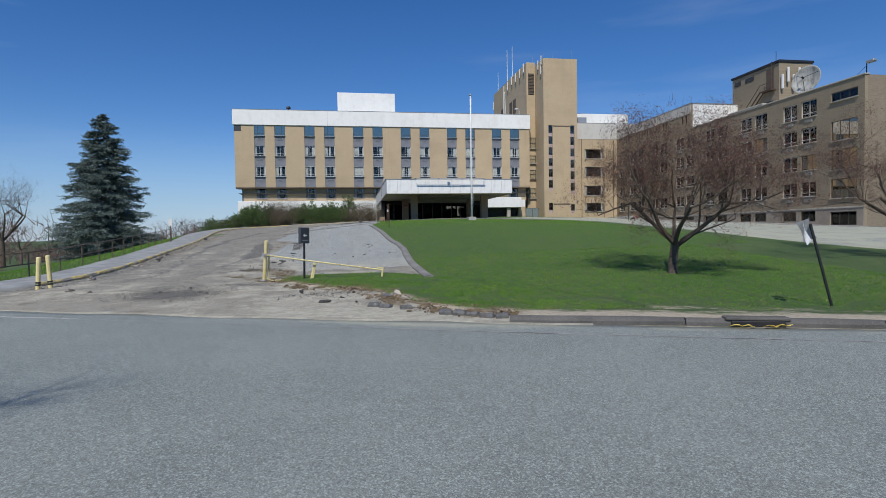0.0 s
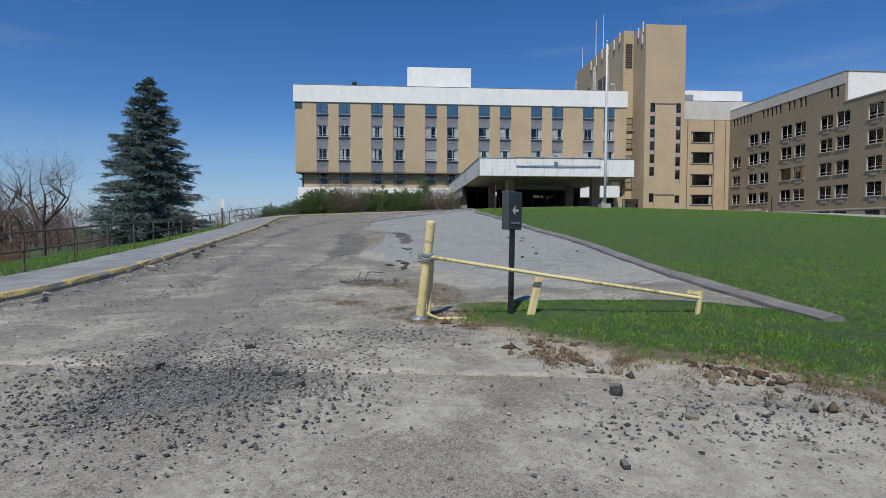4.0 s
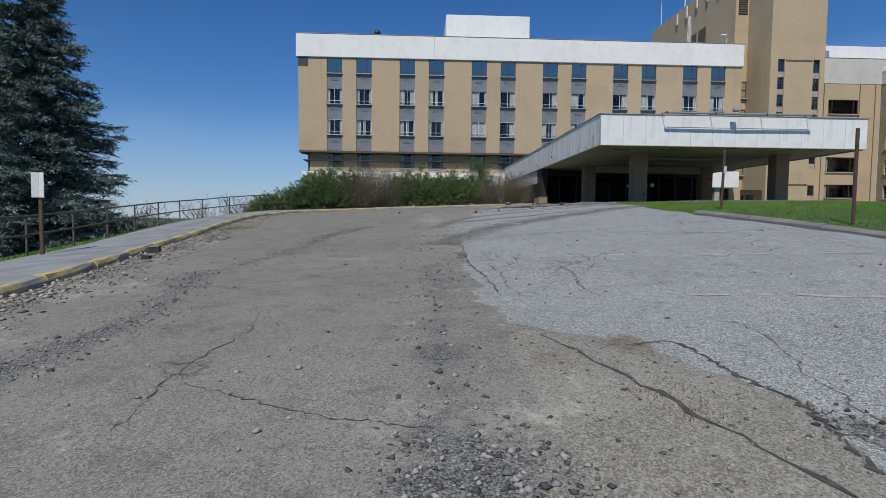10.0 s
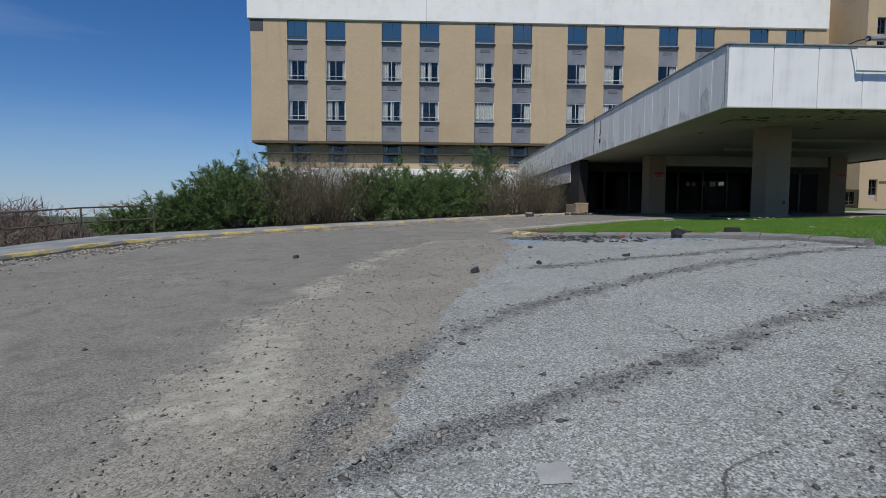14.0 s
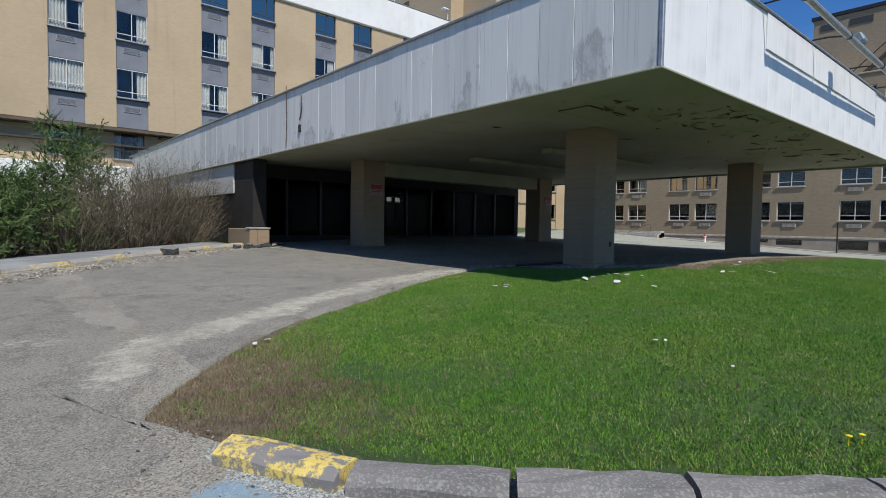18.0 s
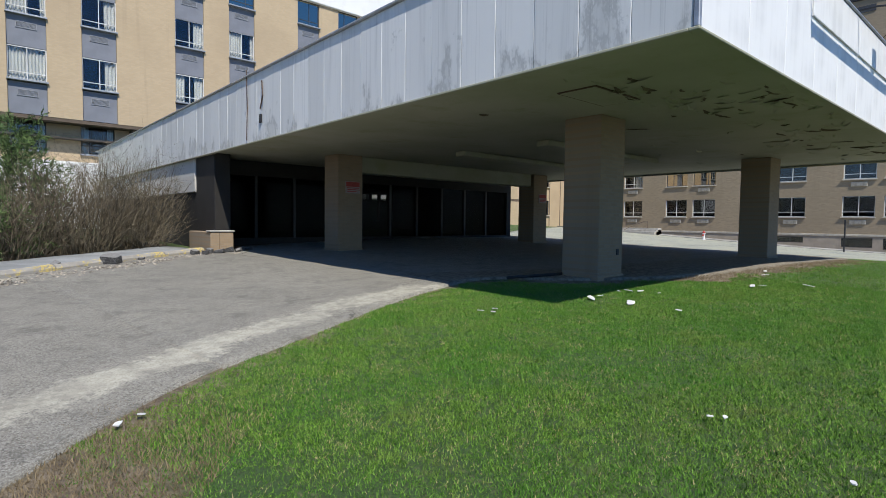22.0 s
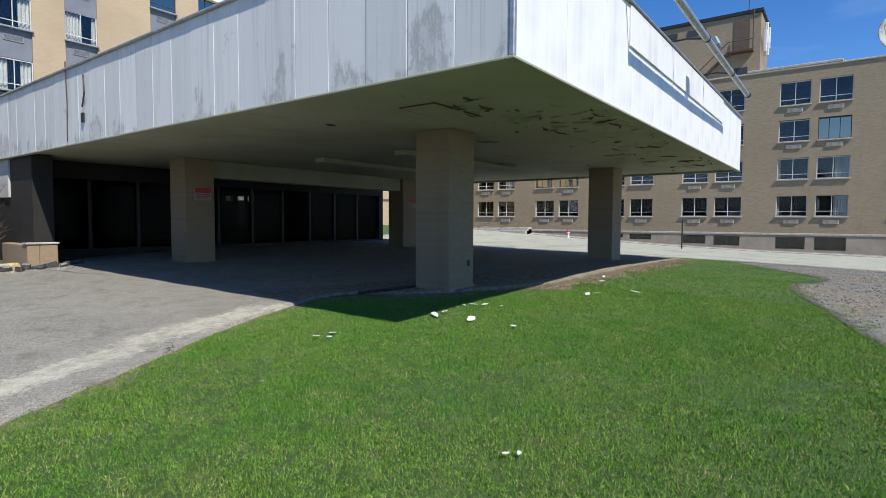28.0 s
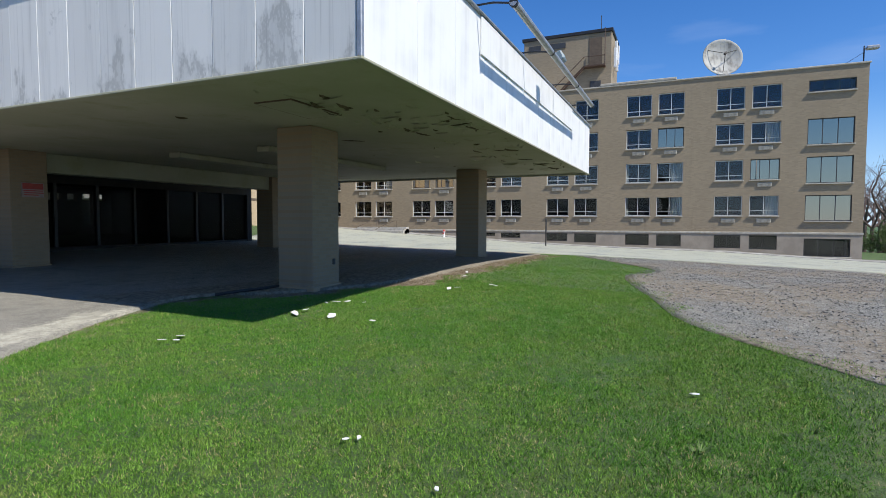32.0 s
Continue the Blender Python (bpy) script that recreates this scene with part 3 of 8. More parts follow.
def rubble_mask(x, y):
    tracks = np.maximum(np.clip(1 - np.abs(x - np.interp(y, (22, 27.7, 30, 36, 50), (-6.6, -6.35, -6.1, -6.6, -6.4))) / 0.55, 0, 1), 0)
    kerb = np.clip(1 - (x - np.interp(y, [p[1] for p in KERB_DRIVE], [p[0] for p in KERB_DRIVE]) - 0.7) / 0.8, 0, 1) * np.clip((70 - y) / 3, 0, 1)
    arc = track_mask(x, y) ** 0.8 * 1.15
    low = np.clip(1 - np.hypot((x + 6.9) / 0.5, (y - 46.2) / 1.2), 0, 1)
    heap = np.clip(1.2 - np.hypot((x - 0.7 * (63.4 - y) + 1.75) / 1.1, (y - 63.3) / 1.1), 0, 1) * 1.2
    hole = np.maximum(np.clip(1.1 - np.hypot((x + 4.65) / 0.9, (y - 24.95) / 0.65), 0, 1) * 1.3, np.clip(1.1 - np.hypot((x + 5.8) / 0.6, (y - 24.1) / 0.5), 0, 1))
    apron = np.clip(1 - np.hypot((x + 5.9) / 1.8, (y - 18.0) / 1.4), 0, 1) * 1.5
    return np.maximum.reduce([tracks * 0.8 * (y < 44), kerb * 0.8, arc * 0.9, heap, hole, low]) * (1 - 0.8 * lane_mask(x, y)) + apron * (y < 21) + 1.2 * np.clip(BAY_CRUMBLE(x, y), 0, 1) + 0.8 * np.clip(GRIT_LANE(x, y), 0, 1) + 0.85 * np.clip(np.maximum(CRUMB_BAND[0](x, y), CRUMB_BAND[1](x, y)), 0, 1)


TRACKS = [
    seg_mask([(-10.0, 43.5), (-9.5, 46), (-9.2, 47.7), (-9.2, 49.4), (-8.8, 50.9), (-8.4, 52.3)], 0.45),
    seg_mask([(-6.2, 47.0), (-5.6, 48.4), (-5.2, 49.16), (-4.51, 50.31), (-3.25, 51.81), (-1.6, 53.4), (0, 54.84), (2.05, 56.25)], 0.75),
    seg_mask([(-6.2, 51.0), (-5.9, 52.1), (-4.79, 55.18), (-1.63, 57.6), (2.5, 58.8)], 0.32),
    seg_mask([(-5.33, 52.93), (-3.89, 53.8), (-1.9, 54.89), (0.13, 55.8)], 0.3),
    seg_mask([(-3.4, 58.6), (-1.5, 58.9), (1.2, 59.2)], 0.3),
    seg_mask([(-3.2, 51.9), (-2.4, 52.8), (-1.4, 53.4)], 0.95),
    seg_mask([(-9.9, 37), (-9.8, 39.7), (-9.6, 41.3), (-10.2, 44)], 0.5),
]


def track_mask(x, y):
    return np.clip(np.maximum.reduce([f(x, y) for f in TRACKS]), 0, 1)


def blue_mask(x, y):
    """Parking-bay paint: two whole patches by the kerb's end, a worn field beside the kerb."""
    near = np.clip(1.55 - np.hypot((x + 2.78) / 0.33, (y - 64.5) / 0.45), 0, 1)
    end = np.clip(1.55 - np.hypot((x + 2.75 + 0.25 * (y - 63.2)) / 0.36, (y - 63.1) / 0.75), 0, 1)
    bay = np.clip(1.35 - np.hypot((x - 0.2 + 0.75 * (y - 61.6)) / 1.9, (y - 61.6) / 1.35), 0, 1) * 0.66
    return np.maximum.reduce([near, end, bay]) * (x < np.interp(y, [q[1] for q in KERB_LAWN], [q[0] for q in KERB_LAWN]))


def paving_material():
    n = Nodes("cracked_asphalt")
    grain = n.cells(165, out="Color")
    gv = n.add("ShaderNodeSeparateColor", Color=grain).outputs[0]
    pits = n.noise(130, 3, 0.7)
    wobble = n.noise(1.4, 6, 0.65)
    # old brown-grey drive and the paler parking area
    drive = n.mix(n.ramp(n.noise(0.5, 5, 0.6), 0.3, 0.7), (0.205, 0.187, 0.16), (0.27, 0.247, 0.208))
    g2 = n.add("ShaderNodeSeparateColor", Color=n.cells(88, out="Color")).outputs[1]
    drive = n.mix(n.ramp(gv, 0.4, 1.0, 0, 0.75), drive, (0.43, 0.41, 0.375))
    drive = n.mix(n.ramp(g2, 0.72, 0.9, 0, 0.5), drive, (0.47, 0.45, 0.41))
    drive = n.mix(n.ramp(g2, 0.28, 0.1, 0, 0.6), drive, (0.09, 0.085, 0.08))
    lot = n.mix(n.ramp(n.noise(0.6, 5, 0.6), 0.3, 0.7), (0.255, 0.25, 0.235), (0.33, 0.323, 0.305))
    lot = n.mix(n.ramp(gv, 0.35, 1.0, 0, 0.75), lot, (0.54, 0.53, 0.505))
    lot = n.mix(n.ramp(g2, 0.7, 0.86, 0, 0.85), lot, (0.64, 0.635, 0.615))
    lot = n.mix(n.ramp(g2, 0.28, 0.1, 0, 0.65), lot, (0.1, 0.098, 0.094))
    mott = n.noise(2.6, 6, 0.7)
    drive = n.mix(n.ramp(mott, 0.5, 0.7, 0, 0.55), drive, (0.13, 0.122, 0.11))
    drive = n.mix(n.ramp(mott, 0.5, 0.3, 0, 0.5), drive, (0.33, 0.31, 0.27))
    lot = n.mix(n.ramp(mott, 0.52, 0.72, 0, 0.5), lot, (0.2, 0.195, 0.183))
    speck = n.noise(26, 4, 0.75)
    drive = n.mix(n.ramp(speck, 0.52, 0.75, 0, 0.6), drive, (0.09, 0.085, 0.078))
    lot = n.mix(n.ramp(speck, 0.57, 0.78, 0, 0.4), lot, (0.12, 0.117, 0.11))
    lot = n.tint(lot, (1.0, 1.0, 0.965))
    # the coarse, gravelly strip between them
    coarse = n.mix(n.ramp(n.noise(1.1, 6, 0.7), 0.35, 0.65), (0.27, 0.245, 0.205), (0.35, 0.325, 0.28))
    coarse = n.mix(n.ramp(g2, 0.55, 0.85, 0, 0.75), coarse, (0.46, 0.43, 0.375))
    coarse = n.mix(n.ramp(g2, 0.35, 0.12, 0, 0.5), coarse, (0.095, 0.085, 0.072))
    coarse = n.mix(n.ramp(n.noise(0.9, 5, 0.7), 0.56, 0.72, 0, 0.55), coarse, (0.17, 0.145, 0.105))
    mf = n.math("ADD", n.attr("mid"), n.math("MULTIPLY", n.math("SUBTRACT", n.noise(2.4, 6, 0.7), 0.5), 0.9))
    drive = n.mix(n.ramp(mf, 0.42, 0.58), drive, coarse)
    drive = n.tint(drive, (1.04, 1.0, 0.95))
    edge_fac = n.math("ADD", n.attr("lot"), n.math("MULTIPLY", n.math("SUBTRACT", wobble, 0.5), 1.3))
    c = n.mix(n.ramp(edge_fac, 0.46, 0.54), drive, lot)
    # sand washed over the surface
    sand = n.mix(n.ramp(n.noise(5, 5, 0.7), 0.35, 0.7), (0.6, 0.54, 0.43), (0.42, 0.375, 0.3))
    sand = n.mix(n.ramp(g2, 0.45, 0.1, 0, 0.4), sand, (0.24, 0.21, 0.17))
    sand = n.mix(n.ramp(n.noise(1.7, 7, 0.75), 0.48, 0.66, 0, 0.6), sand, (0.25, 0.225, 0.185))
    sf = n.math("ADD", n.attr("sand"), n.math("MULTIPLY", n.math("SUBTRACT", n.noise(0.75, 8, 0.72), 0.5), 2.6))
    sf = n.math("ADD", sf, n.math("MULTIPLY", n.math("SUBTRACT", n.noise(14, 4, 0.75), 0.5), 1.5))
    c = n.mix(n.ramp(sf, 0.34, 0.85, 0, 0.92), c, sand)
    # loose dark chippings
    rf = n.math("ADD", n.attr("rubble"), n.math("MULTIPLY", n.math("SUBTRACT", n.noise(2.2, 6, 0.7), 0.5), 1.9))
    stones = n.mix(n.ramp(n.add("ShaderNodeSeparateColor", Color=n.cells(85, out="Color")).outputs[0], 0.15, 0.95), (0.05, 0.049, 0.047), (0.33, 0.32, 0.3))
    rmask = n.ramp(rf, 0.45, 0.95, 0, 0.8)
    c = n.mix(rmask, c, stones)
    # trodden soil and dead grass
    df = n.math("ADD", n.attr("soil"), n.math("MULTIPLY", n.math("SUBTRACT", n.noise(2.2, 6, 0.7), 0.5), 1.4))
    earth = n.mix(n.ramp(n.noise(11, 5, 0.75), 0.35, 0.65), (0.15, 0.115, 0.08), (0.34, 0.28, 0.21))
    c = n.mix(n.ramp(df, 0.4, 0.75, 0, 0.92), c, earth)
    # worn blue paint
    bf = n.math("ADD", n.attr("blue"), n.math("MULTIPLY", n.math("SUBTRACT", n.noise(2.6, 7, 0.75), 0.5), 1.3))
    paint = n.mix(n.noise(3.5, 5, 0.7), (0.21, 0.33, 0.43), (0.33, 0.43, 0.49))
    c = n.mix(n.math("MULTIPLY", n.ramp(bf, 0.5, 0.72, 0, 0.85), n.ramp(n.noise(34, 5, 0.75), 0.66, 0.5, 0.3, 1.0)), c, paint)
    # cracks, bent by noise
    off = n.add("ShaderNodeTexNoise", Scale=1.1, Detail=5.0, Vector=n.co).outputs["Color"]
    bent = n.add("ShaderNodeMix")
    bent.data_type = "VECTOR"
    bent.inputs["Factor"].default_value = 0.5
    n.t.links.new(n.co, bent.inputs["A"])
    n.t.links.new(off, bent.inputs["B"])
    crack = n.cells(0.55, "DISTANCE_TO_EDGE", vector=bent.outputs["Result"])
    cm = n.math("MULTIPLY", n.ramp(crack, 0.0008, 0.0038, 1, 0), n.ramp(n.math("ADD", n.noise(0.35, 5), n.math("MULTIPLY", n.attr("lot"), 0.1)), 0.54, 0.62))
    crack2 = n.cells(2.2, "DISTANCE_TO_EDGE", vector=bent.outputs["Result"])
    cm2 = n.math("MULTIPLY", n.ramp(crack2, 0.002, 0.011, 1, 0), n.ramp(n.math("ADD", n.noise(0.28, 5), n.math("MULTIPLY", n.attr("lot"), 0.1)), 0.6, 0.68))
    cm = n.math("MAXIMUM", cm, n.math("MULTIPLY", cm2, 0.7))
    cm = n.math("MULTIPLY", n.math("MULTIPLY", cm, n.ramp(n.attr("sand"), 0.3, 0.7, 1, 0)), n.ramp(n.attr("mid"), 0.2, 0.6, 1, 0))
    c = n.mix(n.math("MULTIPLY", cm, 0.8), c, (0.075, 0.068, 0.056))
    h = n.math("ADD", n.math("MULTIPLY", gv, 0.5), n.math("ADD", n.math("MULTIPLY", g2, 0.7), n.math("MULTIPLY", pits, 0.6)))
    h = n.math("ADD", h, n.math("MULTIPLY", rmask, n.math("MULTIPLY", n.cells(85), -2.5)))
    h = n.math("SUBTRACT", h, n.math("MULTIPLY", cm, 1.6))
    c = n.tint(c, (0.81, 0.86, 0.88))
    n.b.inputs["Specular IOR Level"].default_value = 0.25
    return n.done(c, 0.92, h, 0.5, 0.008)


def road_material():
    n = Nodes("road_asphalt")
    gv = n.add("ShaderNodeSeparateColor", Color=n.cells(170, out="Color")).outputs[0]
    c = n.mix(n.ramp(n.noise(0.4, 5, 0.6), 0.3, 0.7), (0.172, 0.172, 0.164), (0.215, 0.214, 0.204))
    c = n.mix(n.ramp(gv, 0.5, 1.0, 0, 0.7), c, (0.44, 0.445, 0.435))
    g2 = n.add("ShaderNodeSeparateColor", Color=n.cells(62, out="Color")).outputs[1]
    c = n.mix(n.ramp(g2, 0.8, 0.92, 0, 0.6), c, (0.46, 0.465, 0.455))
    c = n.mix(n.ramp(g2, 0.25, 0.08, 0, 0.5), c, (0.075, 0.077, 0.078))
    c = n.mix(n.ramp(n.noise(120, 3, 0.6), 0.32, 0.5, 0.6, 0), c, (0.06, 0.06, 0.062))
    sf = n.math("ADD", n.attr("sand"), n.math("MULTIPLY", n.math("SUBTRACT", n.noise(0.55, 7, 0.66), 0.5), 1.6))
    c = n.mix(n.ramp(sf, 0.5, 1.1, 0, 0.85), c, (0.42, 0.375, 0.3))
    c = n.tint(c, (0.925, 1.03, 0.99))
    return n.done(c, 0.88, n.math("ADD", gv, n.noise(220, 3)), 0.5, 0.005)


TRODDEN = [seg_mask([(-4.7, 24.5), (-4.0, 24.3), (-3.4, 23.9), (-3.25, 23.0), (-3.4, 22.0), (-3.6, 21.0)], 0.75), seg_mask([(-5.4, 22.6), (-4.6, 22.2), (-4.0, 21.3)], 0.5)]


def soil_mask(x, y):
    """Dark soil and dead weeds from the pothole down to the barrier, and a spot in the broken bay."""
    return np.clip(TRODDEN[0](x, y), 0, 1) + 0.7 * np.clip(TRODDEN[1](x, y), 0, 1) + np.clip(1 - np.hypot((x + 5.0) / 0.35, (y - 39.6) / 0.6), 0, 1)


PAVING, ROAD = paving_material(), road_material()
MASKS = {"lot": lot_mask, "sand": sand_mask, "rubble": rubble_mask, "blue": blue_mask, "mid": mid_mask, "soil": soil_mask}
road_far = [(x - 5.4, y - 14.4) for x, y in ROAD_EDGE]


def road_sand(x, y):
    """Sand spilt over the road's edge, mostly past the apron's mouth."""
    d = 12.35 - 0.375 * x - y
    reach = np.interp(x, (-12, -5, -3, -1.5, 0.5, 2.5, 6, 14), (0.3, 0.6, 0.7, 0.9, 1.5, 1.3, 0.8, 0.5))
    return np.clip(1.15 - d / reach, 0, 1.1)


setting("road", loft(road_far, ROAD_EDGE, 500, 40, 0.02, 0.5, {"sand": road_sand}), ROAD, "grey asphalt road with sand washed along its edge", "road", True)
setting("driveway", loft(KERB_DRIVE[1:], KERB_LAWN + [(-1.8, 67.4), (-0.5, 68.4), (2.0, 69.6), (4.8, 70.5)], 300, 84, 0.035, 1.4, MASKS), PAVING, "cracked asphalt drive and parking area with sand and loose chippings", "driveway", True)


def apron_sand(x, y):
    spill = 1.4 * np.clip(1.2 - np.abs(y - np.interp(x, (-12, -3, -0.5, 1.1, 3), (19.5, 14.4, 13.4, 12.7, 12.2))) / 1.0, 0, 1) * np.clip((x + 4.5) / 2, 0.3, 1)
    upper = 1.2 * np.clip(1.2 - np.hypot((x + 1.2) / 2.6, (y - 16.2) / 1.3), 0, 1)
    tongue = 1.2 * np.clip(1.2 - np.hypot((x + 4.0) / 1.3, (y - 17.2) / 0.9), 0, 1)
    dark = np.clip(1.15 - np.hypot((x + 5.9) / 1.7, (y - 18.3) / 1.7), 0, 1)
    wheel = np.clip(1.2 - np.abs(y - (12.9 - 0.4 * x)) / 0.7, 0, 1) * (x < -2.5)
    return np.maximum.reduce([spill, upper, tongue, 0.55 + 0 * x]) * (1 - 0.7 * dark) * (1 - 0.5 * wheel)


apron = loft([(q, 12.25 - 0.375 * q + 0.13 * math.sin(q * 1.3) * math.sin(q * 0.53 + 1)) for q in (-22 + 0.5 * k for k in range(54))], [(-22, 21.4), (-14.5, 18.6), (-11.8, 20.6), (-3.5, 22.5), (2.6, 19.6), (5.0, 12.0)], 140, 40, 0.027, 0.5, {"lot": lambda x, y: x * 0, "blue": lambda x, y: x * 0, "sand": apron_sand, "rubble": rubble_mask, "mid": lambda x, y: 0.75 + x * 0})
setting("sandy_apron", apron, PAVING, "sandy broken apron between road and drive", "ground", True)
setting("forecourt", loft([(-1.5, 77.5), (3.2, 80.6), (4, 82), (19, 82.4), (21, 82.5)], [(-0.4, 68.4), (4.8, 70.5), (6.5, 69.2), (8.5, 68.0), (12, 67.6), (17, 67.8), (21, 67.9)], 80, 50, 0.045, 0.8, {"lot": lambda x, y: x * 0, "blue": lambda x, y: x * 0, "sand": lambda x, y: RIM_SAND(x, y) * 1.15 + 0.45 * np.clip(1.2 - np.abs(y - 67.9) / 0.6, 0, 1) * (x > 9), "rubble": lambda x, y: x * 0, "soil": lambda x, y: np.clip(1.5 - np.abs(y - np.interp(x, (4.6, 6, 8.5, 12, 21), (70.9, 70.0, 68.7, 68.3, 68.3))) / 1.35, 0, 1) * np.clip((x - 4.0) * 1.5, 0, 1)}), PAVING, "worn asphalt forecourt under the entrance canopy", "pavement", True)
setting("side_drive", loft([(20, 84), (20.5, 77), (21.8, 69), (22.8, 62), (23.5, 50), (23.3, 38), (24, 28), (26, 18), (30, 2.2)], [(50, 101), (48.5, 92), (47.8, 80), (47.6, 70), (47.5, 62), (47.5, 54), (47.5, 46), (48, 30), (52, -5.5)], 160, 50, 0.03, 0.8, {"sand": lambda x, y: 0.95 + 0 * x}), ROAD, "pale worn asphalt lane along the brick wing", "road", True)
VERGE_LOW = [(-3.3, 20.9), (-2.4, 19.6), (-1.6, 18.6), (-0.1, 17.9), (0.75, 15.9), (1.1, 14.7), (1.7, 13.7), (2.5, 12.8), (3.8, 12.2)]
VERGE_TOP = [(-3.3, 22.0), (-1.6, 22.2), (0.2, 22.1), (1.6, 21.6), (2.8, 20.4), (4.2, 18.6), (5.2, 16.4), (6.2, 14.4), (6.8, 12.6)]
verge_dirt = seg_mask([(-2.4, 22.5), (-3.2, 22.1)] + VERGE_LOW, 1.0)
verge = loft(VERGE_LOW, VERGE_TOP, 60, 16, 0.055, 1.5, {"dirt": lambda x, y: 1.25 * verge_dirt(x, y), "sandy": lambda x, y: 0.5 * verge_dirt(x, y) * (np.sin(x * 2.1) * np.sin(y * 1.7) > 0)})
setting("verge", verge, GRASS, "strip of rough grass and soil between apron and parking area", "ground", True)
setting("gravel_patch", loft([(4.4, 60.2), (6.8, 62.2), (9.0, 62.9), (12.4, 63.7), (15.7, 63.2), (21.6, 66.5)], [(5.2, 58.6), (8.6, 58.4), (12.0, 57.6), (15.0, 56.6), (18.0, 56.0), (23.4, 55.6)], 60, 24, 0.014, 0.2, {"lot": lambda x, y: x * 0, "blue": lambda x, y: x * 0, "sand": lambda x, y: 0 * x, "rubble": lambda x, y: 0.85 + 0 * x, "soil": lambda x, y: 0.6 + 0.25 * np.sin(x * 1.1 + np.sin(y * 1.7)) * np.sin(y * 1.3), "mid": lambda x, y: 1 + 0 * x}), PAVING, "broken asphalt and gravel spur across the lawn", "ground", True)
bank_in = [(3.2, 11.57), (5, 10.97), (8, 9.87), (20, 5.37), (50, -5.88)]
bank = loft(bank_in, [(x + 0.6, y + 1.7) for x, y in bank_in], 160, 10, 0.015, 1.0, {"dirt": lambda x, y: np.clip(1.25 - (y - (12.75 - 0.375 * x)) / 2.0, 0, 1), "sandy": lambda x, y: 1 + 0 * x})
for i in range(160):
    for j in range(10):
        bank.v[i * 10 + j][2] += 0.11 * (1 - j / 9) ** 0.8
setting("kerb_bank", bank, GRASS, "sandy worn soil and grass banked up behind the kerb", "ground", True)
walk_in = [(x, y) for x, y in KERB_DRIVE]
walk_out = [(-17.0, 18.6), (-14.9, 20.6), (-13.9, 22.6), (-13.2, 25), (-13.3, 28.5), (-13.6, 31), (-14.1, 35.5), (-15.2, 43), (-16.2, 50.3), (-17.2, 57.5), (-17.4, 63), (-15.6, 68), (-12.8, 71.6), (-9.6, 74.4), (-6.2, 77), (-2.6, 79.7), (2.6, 82.6)]
SIDEWALK = plain("sidewalk_asphalt", (0.275, 0.285, 0.28), 0.92, 1.2, 0.25, 0, 120, 0.4)
setting("sidewalk", loft(walk_out, walk_in, 160, 8, 0.12, 0.6), SIDEWALK, "pale grey asphalt footpath beside the drive", "sidewalk", True)
WING_WALK = plain("worn_grey_sidewalk", (0.24, 0.225, 0.2), 0.92, 1.5, 0.3, 0, 90, 0.3)
setting("wing_sidewalk", loft([(47.6, 44), (47.5, 54), (47.6, 64), (47.8, 80), (48.5, 92), (50, 102)], [(52.25, 44), (52.25, 54), (52.25, 64), (52.25, 80), (52.25, 92), (52.25, 102)], 60, 6, 0.11), WING_WALK, "concrete sidewalk along the brick wing", "sidewalk")


# ---- walls with openings ----
def pierced(u0, u1, z0, z1, holes, at, depth=0.25, thick=0.35):
    """A wall skin over u and z with holes (ua, ub, za, zb) and their reveals; at(u, z, d) places a point d metres behind the face."""
    us = sorted({u0, u1, *[h[0] for h in holes], *[h[1] for h in holes]})
    zs = sorted({z0, z1, *[h[2] for h in holes], *[h[3] for h in holes]})
    me = Mesh()
    for a, b in zip(us[:-1], us[1:]):
        for c, d in zip(zs[:-1], zs[1:]):
            mu, mz = (a + b) / 2, (c + d) / 2
            if not any(h[0] < mu < h[1] and h[2] < mz < h[3] for h in holes):
                me.quad(at(a, c, 0), at(b, c, 0), at(b, d, 0), at(a, d, 0))
                me.quad(at(a, c, thick), at(a, d, thick), at(b, d, thick), at(b, c, thick))
    for a, b, c, d in [*holes, (u0, u1, z0, z1)]:
        for (p, q), (r, s) in (((a, c), (b, c)), ((b, c), (b, d)), ((b, d), (a, d)), ((a, d), (a, c))):
            me.quad(at(p, q, 0), at(p, q, thick), at(r, s, thick), at(r, s, 0))
    return me


def south(y0):
    return lambda u, z, d: (u, y0 + d, z)


def west(x0):
    return lambda u, z, d: (x0 + d, u, z)


